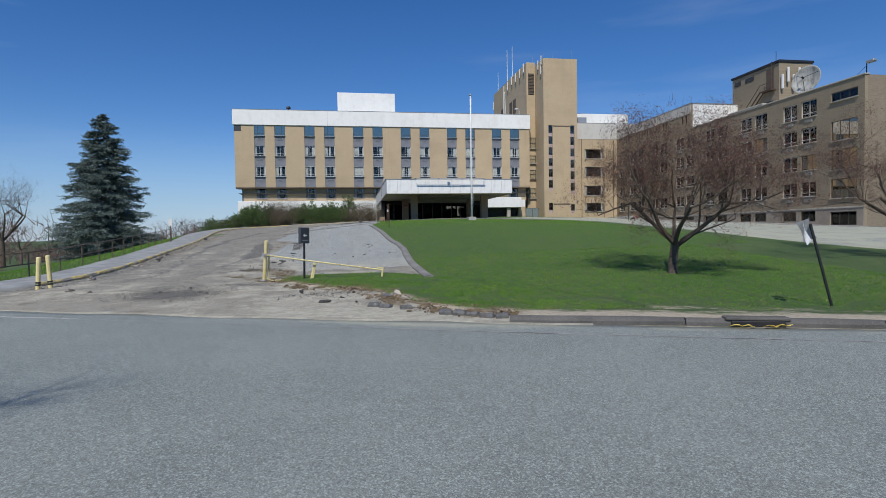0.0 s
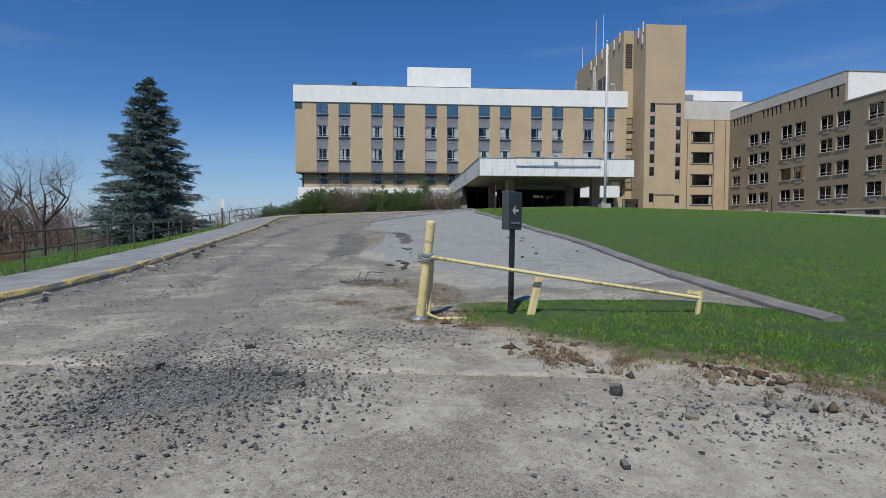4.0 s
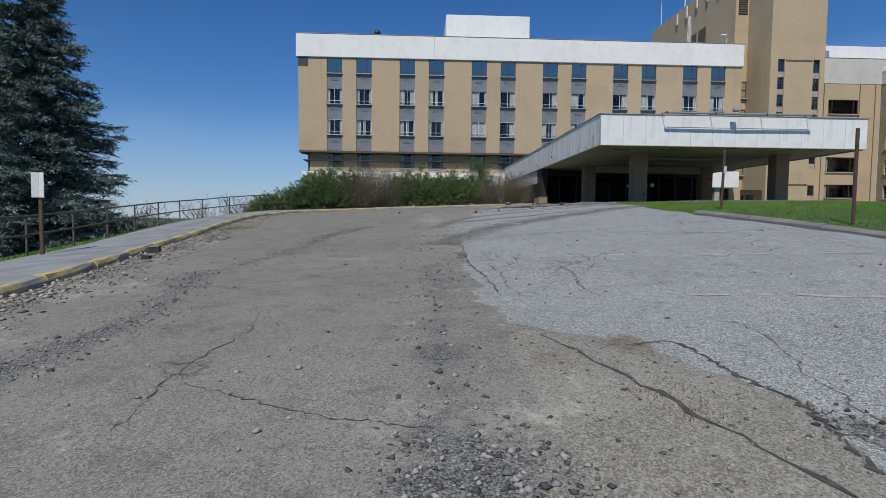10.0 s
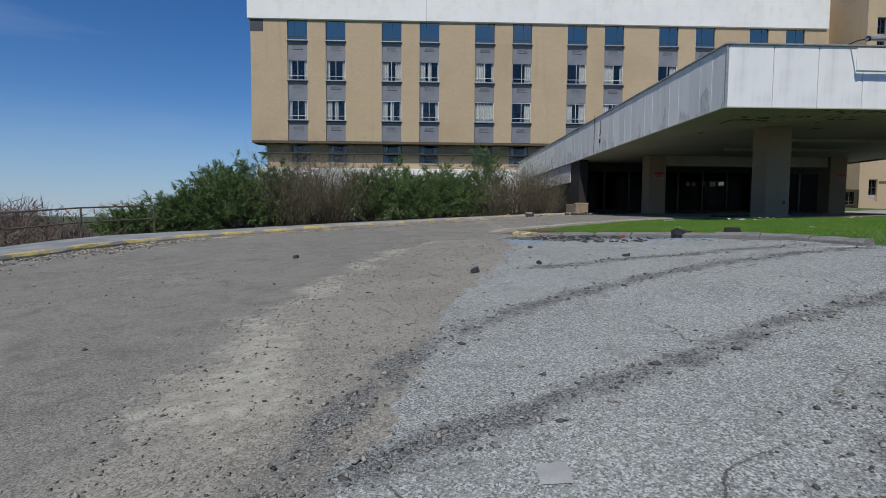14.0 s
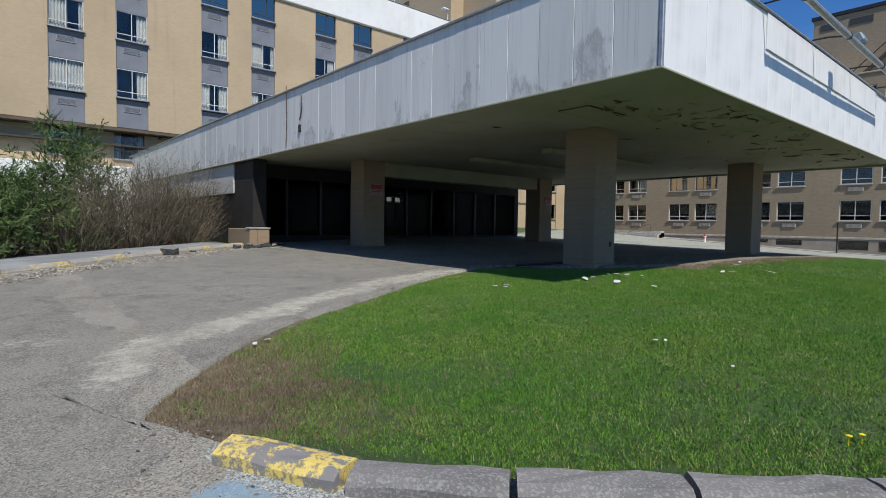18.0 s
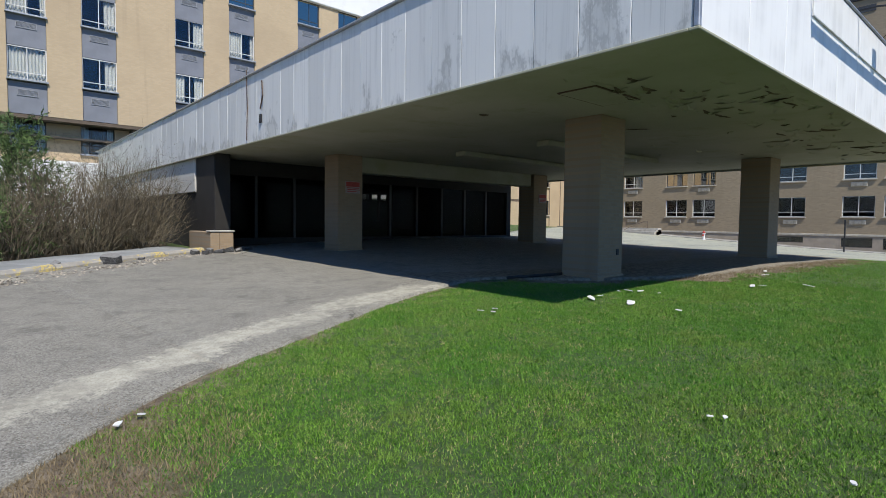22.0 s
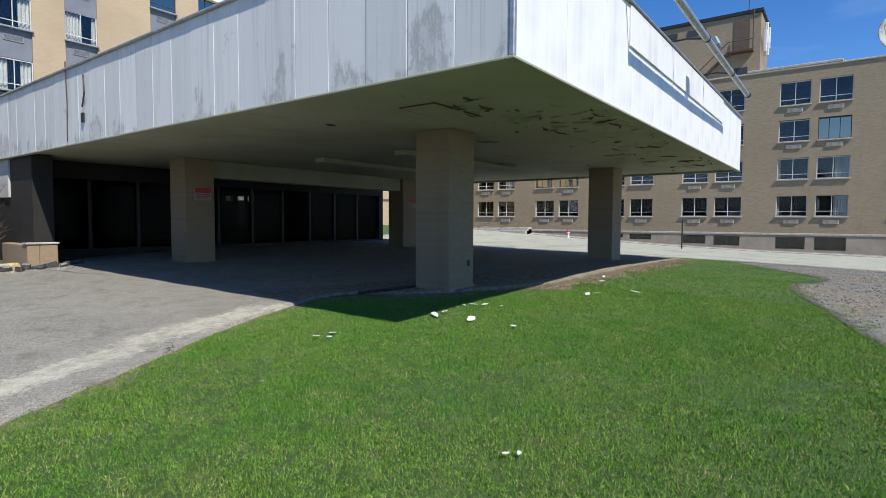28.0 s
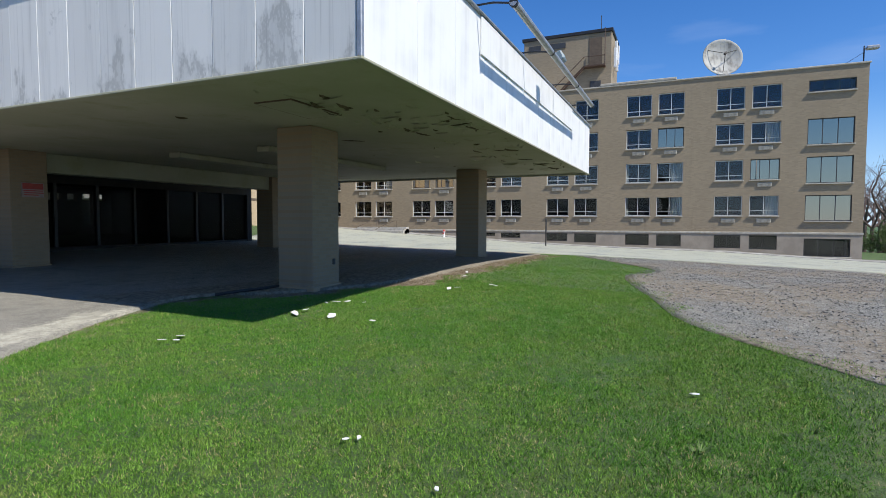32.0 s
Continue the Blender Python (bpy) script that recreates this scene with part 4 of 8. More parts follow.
def window_parts(wide, high, bars, frame_t=0.06, deep=0.09, rails=()):
    """Frame, bars and panes of a window, its lower left at the origin, facing -y. bars: upright positions, rails: level ones, as shares."""
    fr, ms, ps = Mesh(), [], []
    for a, b, c, d in ((0, 0, wide, high), (frame_t, frame_t, wide - frame_t, high - frame_t)):
        for y in (0, deep):
            fr.v += [(a, y, b), (c, y, b), (c, y, d), (a, y, d)]
    for q in range(4):
        r = (q + 1) % 4
        fr.f += [(q, r, 8 + r, 8 + q), (4 + r, 4 + q, 12 + q, 12 + r), (r, q, 4 + q, 4 + r), (8 + q, 8 + r, 12 + r, 12 + q)]
    xs = [frame_t] + [wide * b for b in bars] + [wide - frame_t]
    for b in bars:
        ms.append(("mullion", Mesh().box(wide * b - frame_t * 0.45, 0.012, frame_t, wide * b + frame_t * 0.45, deep - 0.012, high - frame_t, 0.004)))
    for r, a, b in rails:
        ms.append(("transom", Mesh().box(wide * a + frame_t * 0.5, 0.014, high * r - 0.022, wide * b - frame_t * 0.5, deep - 0.014, high * r + 0.022, 0.004)))
    for a, b in zip(xs[:-1], xs[1:]):
        ps.append(Mesh().box(a, deep * 0.45, frame_t, b, deep * 0.45 + 0.008, high - frame_t))
    return fr, ms, ps


def drape(x0, x1, z0, z1, y=0.3, folds=6, amp=0.05):
    """A hanging curtain with folds."""
    me, n = Mesh(), folds * 4
    for i in range(n + 1):
        x = x0 + (x1 - x0) * i / n
        d = y + amp * math.sin(i / n * folds * 2 * math.pi)
        me.v += [(x, d, z0), (x, d, z1)]
    me.f = [(2 * i, 2 * i + 2, 2 * i + 3, 2 * i + 1) for i in range(n)]
    return me


class WindowKind:
    """A window's meshes, made once and placed many times."""

    def __init__(self, wide, high, bars, frame, pane, rails=(), curtain=(), sill=None, frame_t=0.06):
        fr, ms, ps = window_parts(wide, high, bars, frame_t, rails=rails)
        self.bars = [(k, q.data(k, frame)) for k, q in ms]
        self.frame = fr.data("window", frame)
        self.panes = [p.data("pane", pane) for p in ps]
        self.curtains = [drape(wide * a, wide * b, 0.05, high - 0.05, 0.17, max(2, int(abs(b - a) * 12))).data("curtain", CURTAIN) for a, b in curtain]
        self.sill = Mesh().box(-0.06, -0.28, -0.1, wide + 0.06, 0.05, 0.0, 0.012).data("sill", sill) if sill else None

    def place(self, parent, m):
        w = part("window", self.frame, None, parent, m=m)
        for k, q in self.bars:
            new(k, q).parent = w
        for p in self.panes:
            o = new("pane", p)
            o.parent = w
            o.visible_shadow = False
        for p in self.curtains:
            new("curtain", p).parent = w
        if self.sill:
            new("sill", self.sill).parent = w
        return w


def facing(x, y, z, yaw=0):
    return pose(x, y, z, 0, 0, yaw)


# ---- main block: piers of tan brick, grey spandrels, white fascia ----
def main_block():
    b = thing("main_building", (6, 110, 2.6), "five-storey tan brick hospital block with grey spandrels and white roof fascia", "building")
    f, top, low = 102.85, 20.62, 9.32
    bays = [-18.15 + 8.9 * k + o for k in range(6) for o in (0.0, 3.6)]
    wide = 1.85
    edges = [-21.6] + [e for x in bays for e in (x, x + wide)] + [33.95]
    for a, c in zip(edges[::2], edges[1::2]):
        part("brick_pier", Mesh().box(a, f, low, c, f + 0.5, top, 0.02), TAN, b)
    part("side_wall", Mesh().box(-21.6, f + 0.5, low, -21.2, 120, top), TAN_SIDE, b)
    part("dark_vent", Mesh().box(-21.62, f - 0.02, 19.5, -20.4, f + 0.05, top - 0.02, 0.01), FRAME_DARK, b)
    part("fascia", Mesh().box(-21.85, f - 0.2, top, 34.05, 120, 23.4, 0.05), WHITE_ROOF, b, "white roof fascia")
    part("coping", Mesh().box(-21.9, f - 0.25, 23.4, 34.1, 120.05, 23.46, 0.02), STEEL, b)
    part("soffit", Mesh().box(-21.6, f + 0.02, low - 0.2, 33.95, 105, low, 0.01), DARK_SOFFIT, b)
    part("fascia_joint", Mesh().box(-5.05, f - 0.208, top + 0.02, -5.01, f - 0.19, 23.38), STEEL, b)
    # upper floors
    rng = random.Random(4)
    kinds = [
        WindowKind(wide, 1.88, (0.5,), FRAME_WHITE, PANE, ((0.22, 0.0, 1.0),), c, STEEL, 0.05)
        for c in ([(0.02, 0.2), (0.82, 0.98)], [(0.02, 0.34), (0.68, 0.98)], [(0.02, 0.55), (0.86, 0.98)], [(0.02, 0.98)], [(0.66, 0.98)], [(0.03, 0.3), (0.42, 0.62), (0.9, 0.98)])
    ]
    sky_kinds = [WindowKind(wide, 1.88, (q,), FRAME_DARK, PANE_BLUE, ((0.2, 0.0, 1.0),), (), STEEL, 0.05) for q in (0.33, 0.66, 0.55)]
    dark_kind = WindowKind(wide, 1.8, (0.33, 0.66), FRAME_DARK, PANE, ((0.3, 0.0, 1.0),), [(0.02, 0.25), (0.8, 0.98)], STEEL, 0.05)
    sp = Mesh().box(0, 0.06, 0, wide, 0.16, 1.82, 0.01)
    sp_mesh = sp.data("spandrel", SPANDREL)
    gr = Mesh().box(0.42, 0.025, 1.02, 1.42, 0.07, 1.06, 0.004).box(0.42, 0.025, 1.36, 1.42, 0.07, 1.4, 0.004).box(0.42, 0.025, 1.02, 0.46, 0.07, 1.4).box(1.38, 0.025, 1.02, 1.42, 0.07, 1.4)
    for i in range(6):
        gr.box(0.46, 0.035, 1.07 + i * 0.05, 1.38, 0.062, 1.095 + i * 0.05)
    gr_mesh = gr.data("grille", SPANDREL_EDGE)
    rows = (16.96, 13.22)
    picks = {(2, 0): 1, (2, 1): 5, (4, 1): 3, (5, 1): 4, (4, 0): 2, (5, 0): 4, (1, 1): 5, (0, 0): 0, (0, 1): 0, (3, 0): 5, (3, 1): 0, (6, 1): 1, (6, 0): 4, (7, 0): 2, (7, 1): 1, (9, 1): 3}
    for k, x in enumerate(bays):
        sky_kinds[k % 3].place(b, facing(x, f + 0.12, 18.76))
        for r, z in enumerate(rows):
            kinds[picks.get((k, r), rng.randrange(6))].place(b, facing(x, f + 0.12, z - 1.9))
        for z in (18.76 - 1.86, 16.96 - 1.9 - 1.84, 13.22 - 1.9 - 1.96):
            s = part("spandrel", sp_mesh, None, b, m=facing(x, f + 0.05, z))
            new("grille", gr_mesh).parent = s
        dark_kind.place(b, facing(x, 104.12, 7.4))
    # set-back ground floor and white base
    holes = [(x, x + wide, 7.4, 9.2) for x in bays]
    part("ground_floor_wall", pierced(-20.5, 33.5, 6.8, 9.3, holes, south(104.0)), TAN, b)
    part("base", Mesh().box(-21.3, 103.0, 1.0, 33.0, 104.6, 6.8, 0.04), WHITE_ROOF, b, "white painted base wall")
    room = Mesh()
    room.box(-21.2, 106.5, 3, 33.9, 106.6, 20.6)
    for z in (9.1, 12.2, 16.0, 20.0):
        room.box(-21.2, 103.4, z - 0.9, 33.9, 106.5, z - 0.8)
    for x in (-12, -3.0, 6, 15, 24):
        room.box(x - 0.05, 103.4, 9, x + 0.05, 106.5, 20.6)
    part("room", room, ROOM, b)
    part("body", Mesh().box(-21.2, 106.7, 1, 33.9, 120, top), TAN, b)
    part("penthouse", Mesh().box(-3.3, 109.3, 23.4, 8.05, 117, 28.52, 0.05), WHITE_ROOF, b, "white sheet-clad roof house")
    v = Mesh().tube([(-12.1, 104, 23.4), (-12.1, 104, 23.95)], 0.16, 10).lathe([(0.38, 0), (0.42, 0.12), (0.36, 0.3), (0.3, 0.42)], 12, (-12.1, 104, 23.92))
    part("roof_vent", v, BLACK, b)
    return b


main_block()


def tower_block():
    t = thing("stair_tower", (39.4, 103, 3.0), "tall tan brick stair tower with window slots and antennas", "tower")
    f = 100.4
    slots = [(36.95, 37.8, 8.3, 21.0), (41.4, 42.25, 7.7, 21.0), (36.95, 37.8, 3.9, 6.0), (41.4, 42.25, 3.9, 5.7)]
    part("front_wall", pierced(36.0, 42.85, 1, 33.8, slots, south(f), 0.25, 0.4), TAN, t)
    part("west_wall", Mesh().box(36.0, f + 0.4, 1, 36.4, 108, 33.8), TAN_SIDE, t)
    part("east_wall", Mesh().box(42.45, f + 0.4, 1, 42.85, 108, 33.8), TAN_SIDE, t)
    part("roof", Mesh().box(36.05, f + 0.05, 33.7, 42.8, 108, 33.84), ROOFING, t)
    for z in (20.7, 5.6):
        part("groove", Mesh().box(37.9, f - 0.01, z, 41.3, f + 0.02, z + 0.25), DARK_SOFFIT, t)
    part("stair_core", Mesh().box(36.5, f + 1.2, 1, 42.4, f + 1.4, 33), ROOM, t)
    for a, b, c, d in slots:
        n = max(1, int((d - c) / 2.1))
        for i in range(n):
            z = c + (d - c) * i / n
            hi = (d - c) / n
            WindowKind(b - a, hi * 0.68, (0.5,), FRAME_DARK, PANE, ((0.5, 0, 1),)).place(t, facing(a, f + 0.15, z + hi * 0.3))
            part("slot_panel", Mesh().box(a, f + 0.14, z, b, f + 0.24, z + hi * 0.3, 0.01), plain_pink, t)
    # rear shaft
    part("rear_shaft", Mesh().box(34.2, 105.2, 1, 36.0, 131, 34.4, 0.05), TAN_SIDE, t, "tan brick rear shaft")
    part("rear_body", Mesh().box(36.4, 108, 1, 44, 131, 33.5, 0.05), TAN, t)
    part("shaft_louvre", Mesh().box(34.55, 105.14, 28.0, 35.75, 105.2, 32.2, 0.01), FRAME_DARK, t)
    for i in range(14):
        part("louvre_slat", Mesh().box(34.6, 105.08, 28.1 + i * 0.29, 35.7, 105.14, 28.28 + i * 0.29, 0.01), DARK_SOFFIT, t)
    for z, h in ((17.2, 2.2), (14.2, 1.6), (11.1, 1.8), (7.2, 2.0)):
        WindowKind(1.7, h, (0.3,), FRAME_DARK, PANE, ((0.5, 0.3, 1.0),), (), STONE).place(t, facing(34.25, 105.12, z))
    for y in (112.5, 115.2, 122):
        part("side_louvre", Mesh().box(34.12, y, 26.0, 34.2, y + 2.0, 29.0), DARK_SOFFIT, t)
    # mobile-phone aerials on the parapet
    k = 0
    for x, y, z in ((34.05, 106.5, 33.6), (34.05, 109, 33.2), (34.05, 112, 33.2), (34.05, 115, 33.4), (34.05, 118, 33.0), (34.05, 121, 33.0), (35.9, 101.2, 33.6), (35.9, 103.0, 33.2), (35.9, 101.4, 31.8), (34.05, 130.6, 31.5)):
        a = Mesh().box(x - 0.16, y - 0.22, z - 0.9, x, y + 0.22, z + 0.9, 0.05)
        part("antenna_panel", a, SIGN_WHITE, t)
        part("antenna_bracket", Mesh().tube([(x + 0.02, y, z - 0.5), (x + 0.3, y, z - 0.5)], 0.04, 6).tube([(x + 0.02, y, z + 0.5), (x + 0.3, y, z + 0.5)], 0.04, 6), STEEL, t)
    for x, y, z0, z1, r in ((34.4, 119.5, 34.4, 41.5, 0.09), (34.4, 115.5, 34.4, 41.2, 0.08), (34.7, 128.5, 34.0, 39.2, 0.07), (36.2, 101.0, 33.8, 35.4, 0.04), (38.3, 101.5, 33.8, 34.9, 0.04), (42.3, 101.5, 33.8, 36.2, 0.05), (36.5, 108.0, 33.8, 36.5, 0.05)):
        part("antenna_mast", Mesh().tube([(x, y, z0), (x, y, z1)], [r, r * 0.5], 6), SIGN_WHITE if z1 > 39 else STEEL, t)
    lat = Mesh()
    for sx, sy in ((-0.25, -0.25), (0.25, -0.25), (0.25, 0.25), (-0.25, 0.25)):
        lat.tube([(31.5 + sx, 112 + sy, 23.4), (31.5 + sx * 0.4, 112 + sy * 0.4, 30.2)], 0.035, 5)
    for i in range(16):
        z, s = 23.6 + i * 0.41, 0.25 * (1 - 0.6 * i / 16)
        lat.tube([(31.5 - s, 112 - s, z), (31.5 + s, 112 - s, z + 0.4)], 0.02, 4).tube([(31.5 + s, 112 - s, z), (31.5 - s, 112 - s, z + 0.4)], 0.02, 4)
    part("lattice_mast", lat, SIGN_WHITE, t)
    part("floodlight", Mesh().tube([(32.0, 103.2, 23.4), (32.0, 103.2, 24.2), (31.6, 102.9, 24.5)], 0.05, 6).box(31.0, 102.6, 24.35, 31.7, 103.1, 24.6, 0.08), SIGN_WHITE, t)


plain_pink = plain("faded_rose_panel", (0.42, 0.33, 0.31), 0.7, 3.0)
tower_block()


def annex_block():
    a = thing("annex_building", (47.5, 110, 3.2), "tan brick link block with ribbon windows and pale top storey", "building")
    f = 102.8
    rows = [(14.99, 16.8), (11.4, 13.3), (7.6, 9.5), (4.3, 6.0)]
    part("wall", pierced(42.85, 52.3, 1, 18.8, [(45.4, 49.4, c, d) for c, d in rows], south(f)), TAN, a)
    part("top_storey", Mesh().box(42.9, f - 0.05, 18.8, 58, 120, 22.0, 0.03), PALE_BAND, a, "pale grey panel top storey")
    part("coping", Mesh().box(42.85, f - 0.1, 22.0, 58, 120, 22.06, 0.02), STEEL, a)
    part("roof_house", Mesh().box(41.0, 106, 22.06, 56.5, 118, 24.6, 0.05), WHITE_ROOF, a, "white roof house")
    for x in (44.75, 49.5, 51.55):
        part("joint", Mesh().box(x - 0.06, f - 0.012, 1, x + 0.06, f + 0.01, 18.78), DARK_SOFFIT, a)
    w = WindowKind(4.0, 1.85, (0.15, 0.85), FRAME_DARK, PANE, (), [(0.02, 0.12), (0.88, 0.98)], STONE, 0.08)
    for c, d in rows:
        w.place(a, facing(45.4, f + 0.1, c))
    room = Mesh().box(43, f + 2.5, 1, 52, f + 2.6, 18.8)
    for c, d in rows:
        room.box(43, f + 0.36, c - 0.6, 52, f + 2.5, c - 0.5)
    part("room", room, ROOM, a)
    duct = Mesh().box(44.0, 105.0, 22.06, 44.5, 105.6, 24.4, 0.03).box(44.9, 104.9, 22.06, 46.8, 105.8, 23.6, 0.03).tube([(44.7, 105, 22.1), (44.7, 105, 24.3), (46.5, 105, 24.4)], 0.05, 6)
    part("roof_plant", duct, STEEL, a)


annex_block()


def wing_block():
    w = thing("brick_wing", (60, 75, 1.0), "four-storey grey-tan brick hospital wing with paired windows", "building")
    f, y0, y1, roof = 52.3, 48.9, 102.75, 16.4
    rows = [(13.47, 15.4), (10.45, 12.25), (7.3, 9.07), (4.2, 5.9)]
    cols = [59.8 + 7.55 * k - o for k in range(6) for o in (0, 2.75)]
    holes = [(c - 2.2, c, a, b) for c in cols for a, b in rows] + [(99.6, 101.8, a, b) for a, b in rows[1:]]
    big = [(49.7, 52.95, 10.09, 12.24), (49.7, 52.95, 6.89, 9.1), (49.7, 52.95, 3.75, 5.89), (49.7, 52.95, 14.43, 15.39), (49.7, 52.95, 0.75, 2.25)]
    base = [(c - 2.15, c - 0.05, max(1.25, gz(51, c) + 0.25), 2.48) for c in cols if gz(51, c) < 1.9]
    wall = pierced(y0, y1, 0.0, roof, holes + big + base, west(f), 0.25, 0.4)
    part("west_wall", wall, GREY_BRICK, w)
    part("end_wall", Mesh().box(f + 0.4, y0, 0, 72, y0 + 0.4, roof), GREY_BRICK_END, w)
    part("water_table", Mesh().box(f - 0.09, y0 - 0.05, 2.6, f, y1, 2.78, 0.02), STONE, w, "pale stone string course")
    part("base_facing", pierced(y0, y1, 0.0, 2.6, big[-1:] + base, west(f - 0.03), 0.1, 0.025), plain("tan_base_facing", (0.33, 0.285, 0.225), 0.85, 1.2, 0.16), w, "tan rendered base facing")
    part("coping", Mesh().box(f - 0.1, y0 - 0.1, roof, f + 0.5, 78.4, roof + 0.14, 0.03), STONE, w)
    part("raised_coping", Mesh().box(f - 0.12, 63.1, roof + 0.14, f + 0.5, 69.8, roof + 0.36, 0.04), STONE, w)
    part("roof", Mesh().box(f + 0.3, y0 + 0.2, roof - 0.3, 72, y1, roof - 0.1), ROOFING, w)
    # set-up top storey at the far end
    slits = [(c, c + 0.5) for c in (101.4, 100.5, 99.6, 98.7, 97.8, 97.0, 93.9, 92.9, 91.9, 91.0, 90.1, 88.2, 87.2, 85.9, 85.0, 80.4, 79.4)]
    part("top_storey", pierced(78.4, y1, roof, 20.3, [(a, b, 17.4, 18.72) for a, b in slits], west(f), 0.2, 0.35), GREY_BRICK, w)
    part("top_band", Mesh().box(f - 0.06, 78.35, 18.78, f, y1, 20.3, 0.01), PALE_BAND, w, "pale panel band over the top storey")
    part("top_end", Mesh().box(f + 0.35, 78.4, roof, 66, 78.8, 20.3), WHITE_ROOF, w, "white rendered end wall of the top storey")
    part("top_roof", Mesh().box(f - 0.1, 78.3, 20.3, 66, y1, 20.42, 0.02), STEEL, w)
    sl = WindowKind(0.5, 1.32, (), FRAME_DARK, PANE, ((0.5, 0, 1),), (), None, 0.05)
    for a, b in slits:
        sl.place(w, facing(f + 0.12, b, 17.4, -90))
    kinds = [WindowKind(2.2, h, (0.5,), FRAME_WHITE, PANE, ((0.24, 0, 0.5), (0.24, 0.5, 1.0)), c, STONE, 0.06) for h in (1.75,) for c in ([], [(0.02, 0.1)], [(0.55, 0.98)])]
    tall = WindowKind(2.2, 1.93, (0.5,), FRAME_WHITE, PANE, ((0.24, 0, 0.5), (0.24, 0.5, 1.0)), (), STONE, 0.06)
    blue = WindowKind(2.2, 1.75, (0.33, 0.66), FRAME_DARK, PANE_BLUE, (), (), STONE, 0.06)
    ac = Mesh().box(0.55, -0.22, -0.62, 1.65, 0.04, -0.25, 0.03)
    for i in range(5):
        ac.box(0.6, -0.232, -0.58 + i * 0.06, 1.6, -0.22, -0.555 + i * 0.06)
    ac_mesh = ac.data("air_conditioner", plain("sleeve_metal", (0.4, 0.37, 0.31), 0.6, 4.0, 0.25))
    rng = random.Random(9)
    for i, c in enumerate(cols):
        for r, (a, b) in enumerate(rows):
            kind = tall if r == 0 else blue if (i, r) in ((3, 1), (8, 2), (9, 2), (1, 2)) else kinds[rng.choice((0, 0, 0, 1, 2, 0))]
            win = kind.place(w, facing(f + 0.14, c, a, -90))
            if rng.random() < 0.85:
                new("air_conditioner", ac_mesh).parent = win
    for a, b in rows[1:]:
        kinds[0].place(w, facing(f + 0.14, 101.8, a, -90))
    for a, b, c, d in big:
        WindowKind(b - a, d - c, (0.33, 0.66), FRAME_DARK, PANE_BLUE if 3 < c < 14 else PANE, (), (), STONE, 0.07).place(w, facing(f + 0.12, b, c, -90))
    for a, b, c, d in base:
        WindowKind(b - a, d - c, (0.5,), FRAME_DARK, PANE, (), (), None, 0.05).place(w, facing(f + 0.1, b, c, -90))
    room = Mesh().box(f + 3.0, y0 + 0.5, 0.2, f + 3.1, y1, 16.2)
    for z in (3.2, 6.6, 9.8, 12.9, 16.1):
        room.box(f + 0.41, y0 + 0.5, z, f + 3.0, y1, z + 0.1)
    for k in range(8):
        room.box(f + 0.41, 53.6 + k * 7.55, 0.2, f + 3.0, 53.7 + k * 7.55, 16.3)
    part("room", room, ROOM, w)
    # stair house on the roof
    h = thing("roof_stair_house", (64, 75, 16.3), "brick stair house on the wing roof with iron steps", "building")
    part("wall", Mesh().box(60.5, 69.8, 16.2, 66, 79.6, 24.4, 0.04), GREY_BRICK, h)
    part("roof_edge", Mesh().box(60.35, 69.65, 24.4, 66.1, 79.8, 24.75, 0.03), BLACK, h)
    part("door", Mesh().box(60.44, 70.8, 20.8, 60.5, 72.2, 23.9, 0.01), DARK_SOFFIT, h)
    part("lower_door", Mesh().box(60.44, 70.9, 17.0, 60.5, 72.1, 19.2, 0.01), FRAME_DARK, h)
    part("slot", Mesh().box(60.44, 74.8, 23.2, 60.5, 76.6, 23.8), FRAME_DARK, h)
    part("slot", Mesh().box(60.44, 77.6, 23.2, 60.5, 79.0, 23.8), FRAME_DARK, h)
    part("iron_steps", Mesh().box(59.6, 70.4, 20.6, 60.5, 72.6, 20.75).tube([(59.7, 72.6, 20.7), (59.7, 76.6, 17.0)], 0.09, 6).tube([(60.3, 72.6, 20.7), (60.3, 76.6, 17.0)], 0.09, 6).tube([(59.7, 70.4, 21.7), (59.7, 72.6, 21.7), (59.7, 76.6, 18.0)], 0.05, 6).tube([(59.7, 70.4, 20.7), (59.7, 70.4, 24.6)], 0.05, 6), RUST, h)
    part("annex", Mesh().box(57.5, 70, 16.2, 60.4, 82, 17.6, 0.04), STONE, h)
    for i in range(4):
        part("antenna_panel", Mesh().box(60.6 + i * 0.9, 69.3, 20.5 + (i % 2), 60.9 + i * 0.9, 69.6, 22.6 + (i % 2), 0.05), SIGN_WHITE, h)
    part("antenna", Mesh().tube([(61, 71, 24.7), (61, 71, 26.4)], 0.04, 6), BLACK, h)
    # dish aerial
    d = thing("satellite_dish", (55.2, 59.4, 16.4), "large weathered white satellite dish on the wing roof", "dish")
    m = Matrix.Translation((55.4, 59.4, 18.75)) @ Vector((-1.0, -0.3, 0.22)).to_track_quat("Z", "Y").to_matrix().to_4x4() @ Matrix.Scale(0.97, 4)
    prof = [(0.02, 0.0), (0.4, 0.02), (0.8, 0.09), (1.2, 0.2), (1.6, 0.36), (1.78, 0.45), (1.82, 0.43), (1.6, 0.3), (1.2, 0.13), (0.8, 0.02), (0.4, -0.06), (0.02, -0.08)]
    bowl = Mesh().lathe(prof, 36)
    bowl.v = [tuple(m @ Vector(p)) for p in bowl.v]
    part("bowl", bowl, streaked("stained_dish", (0.4, 0.4, 0.37), (0.1, 0.09, 0.075), 0.7, 0.8, 1.2), d, smooth=True)
    feed = Mesh()
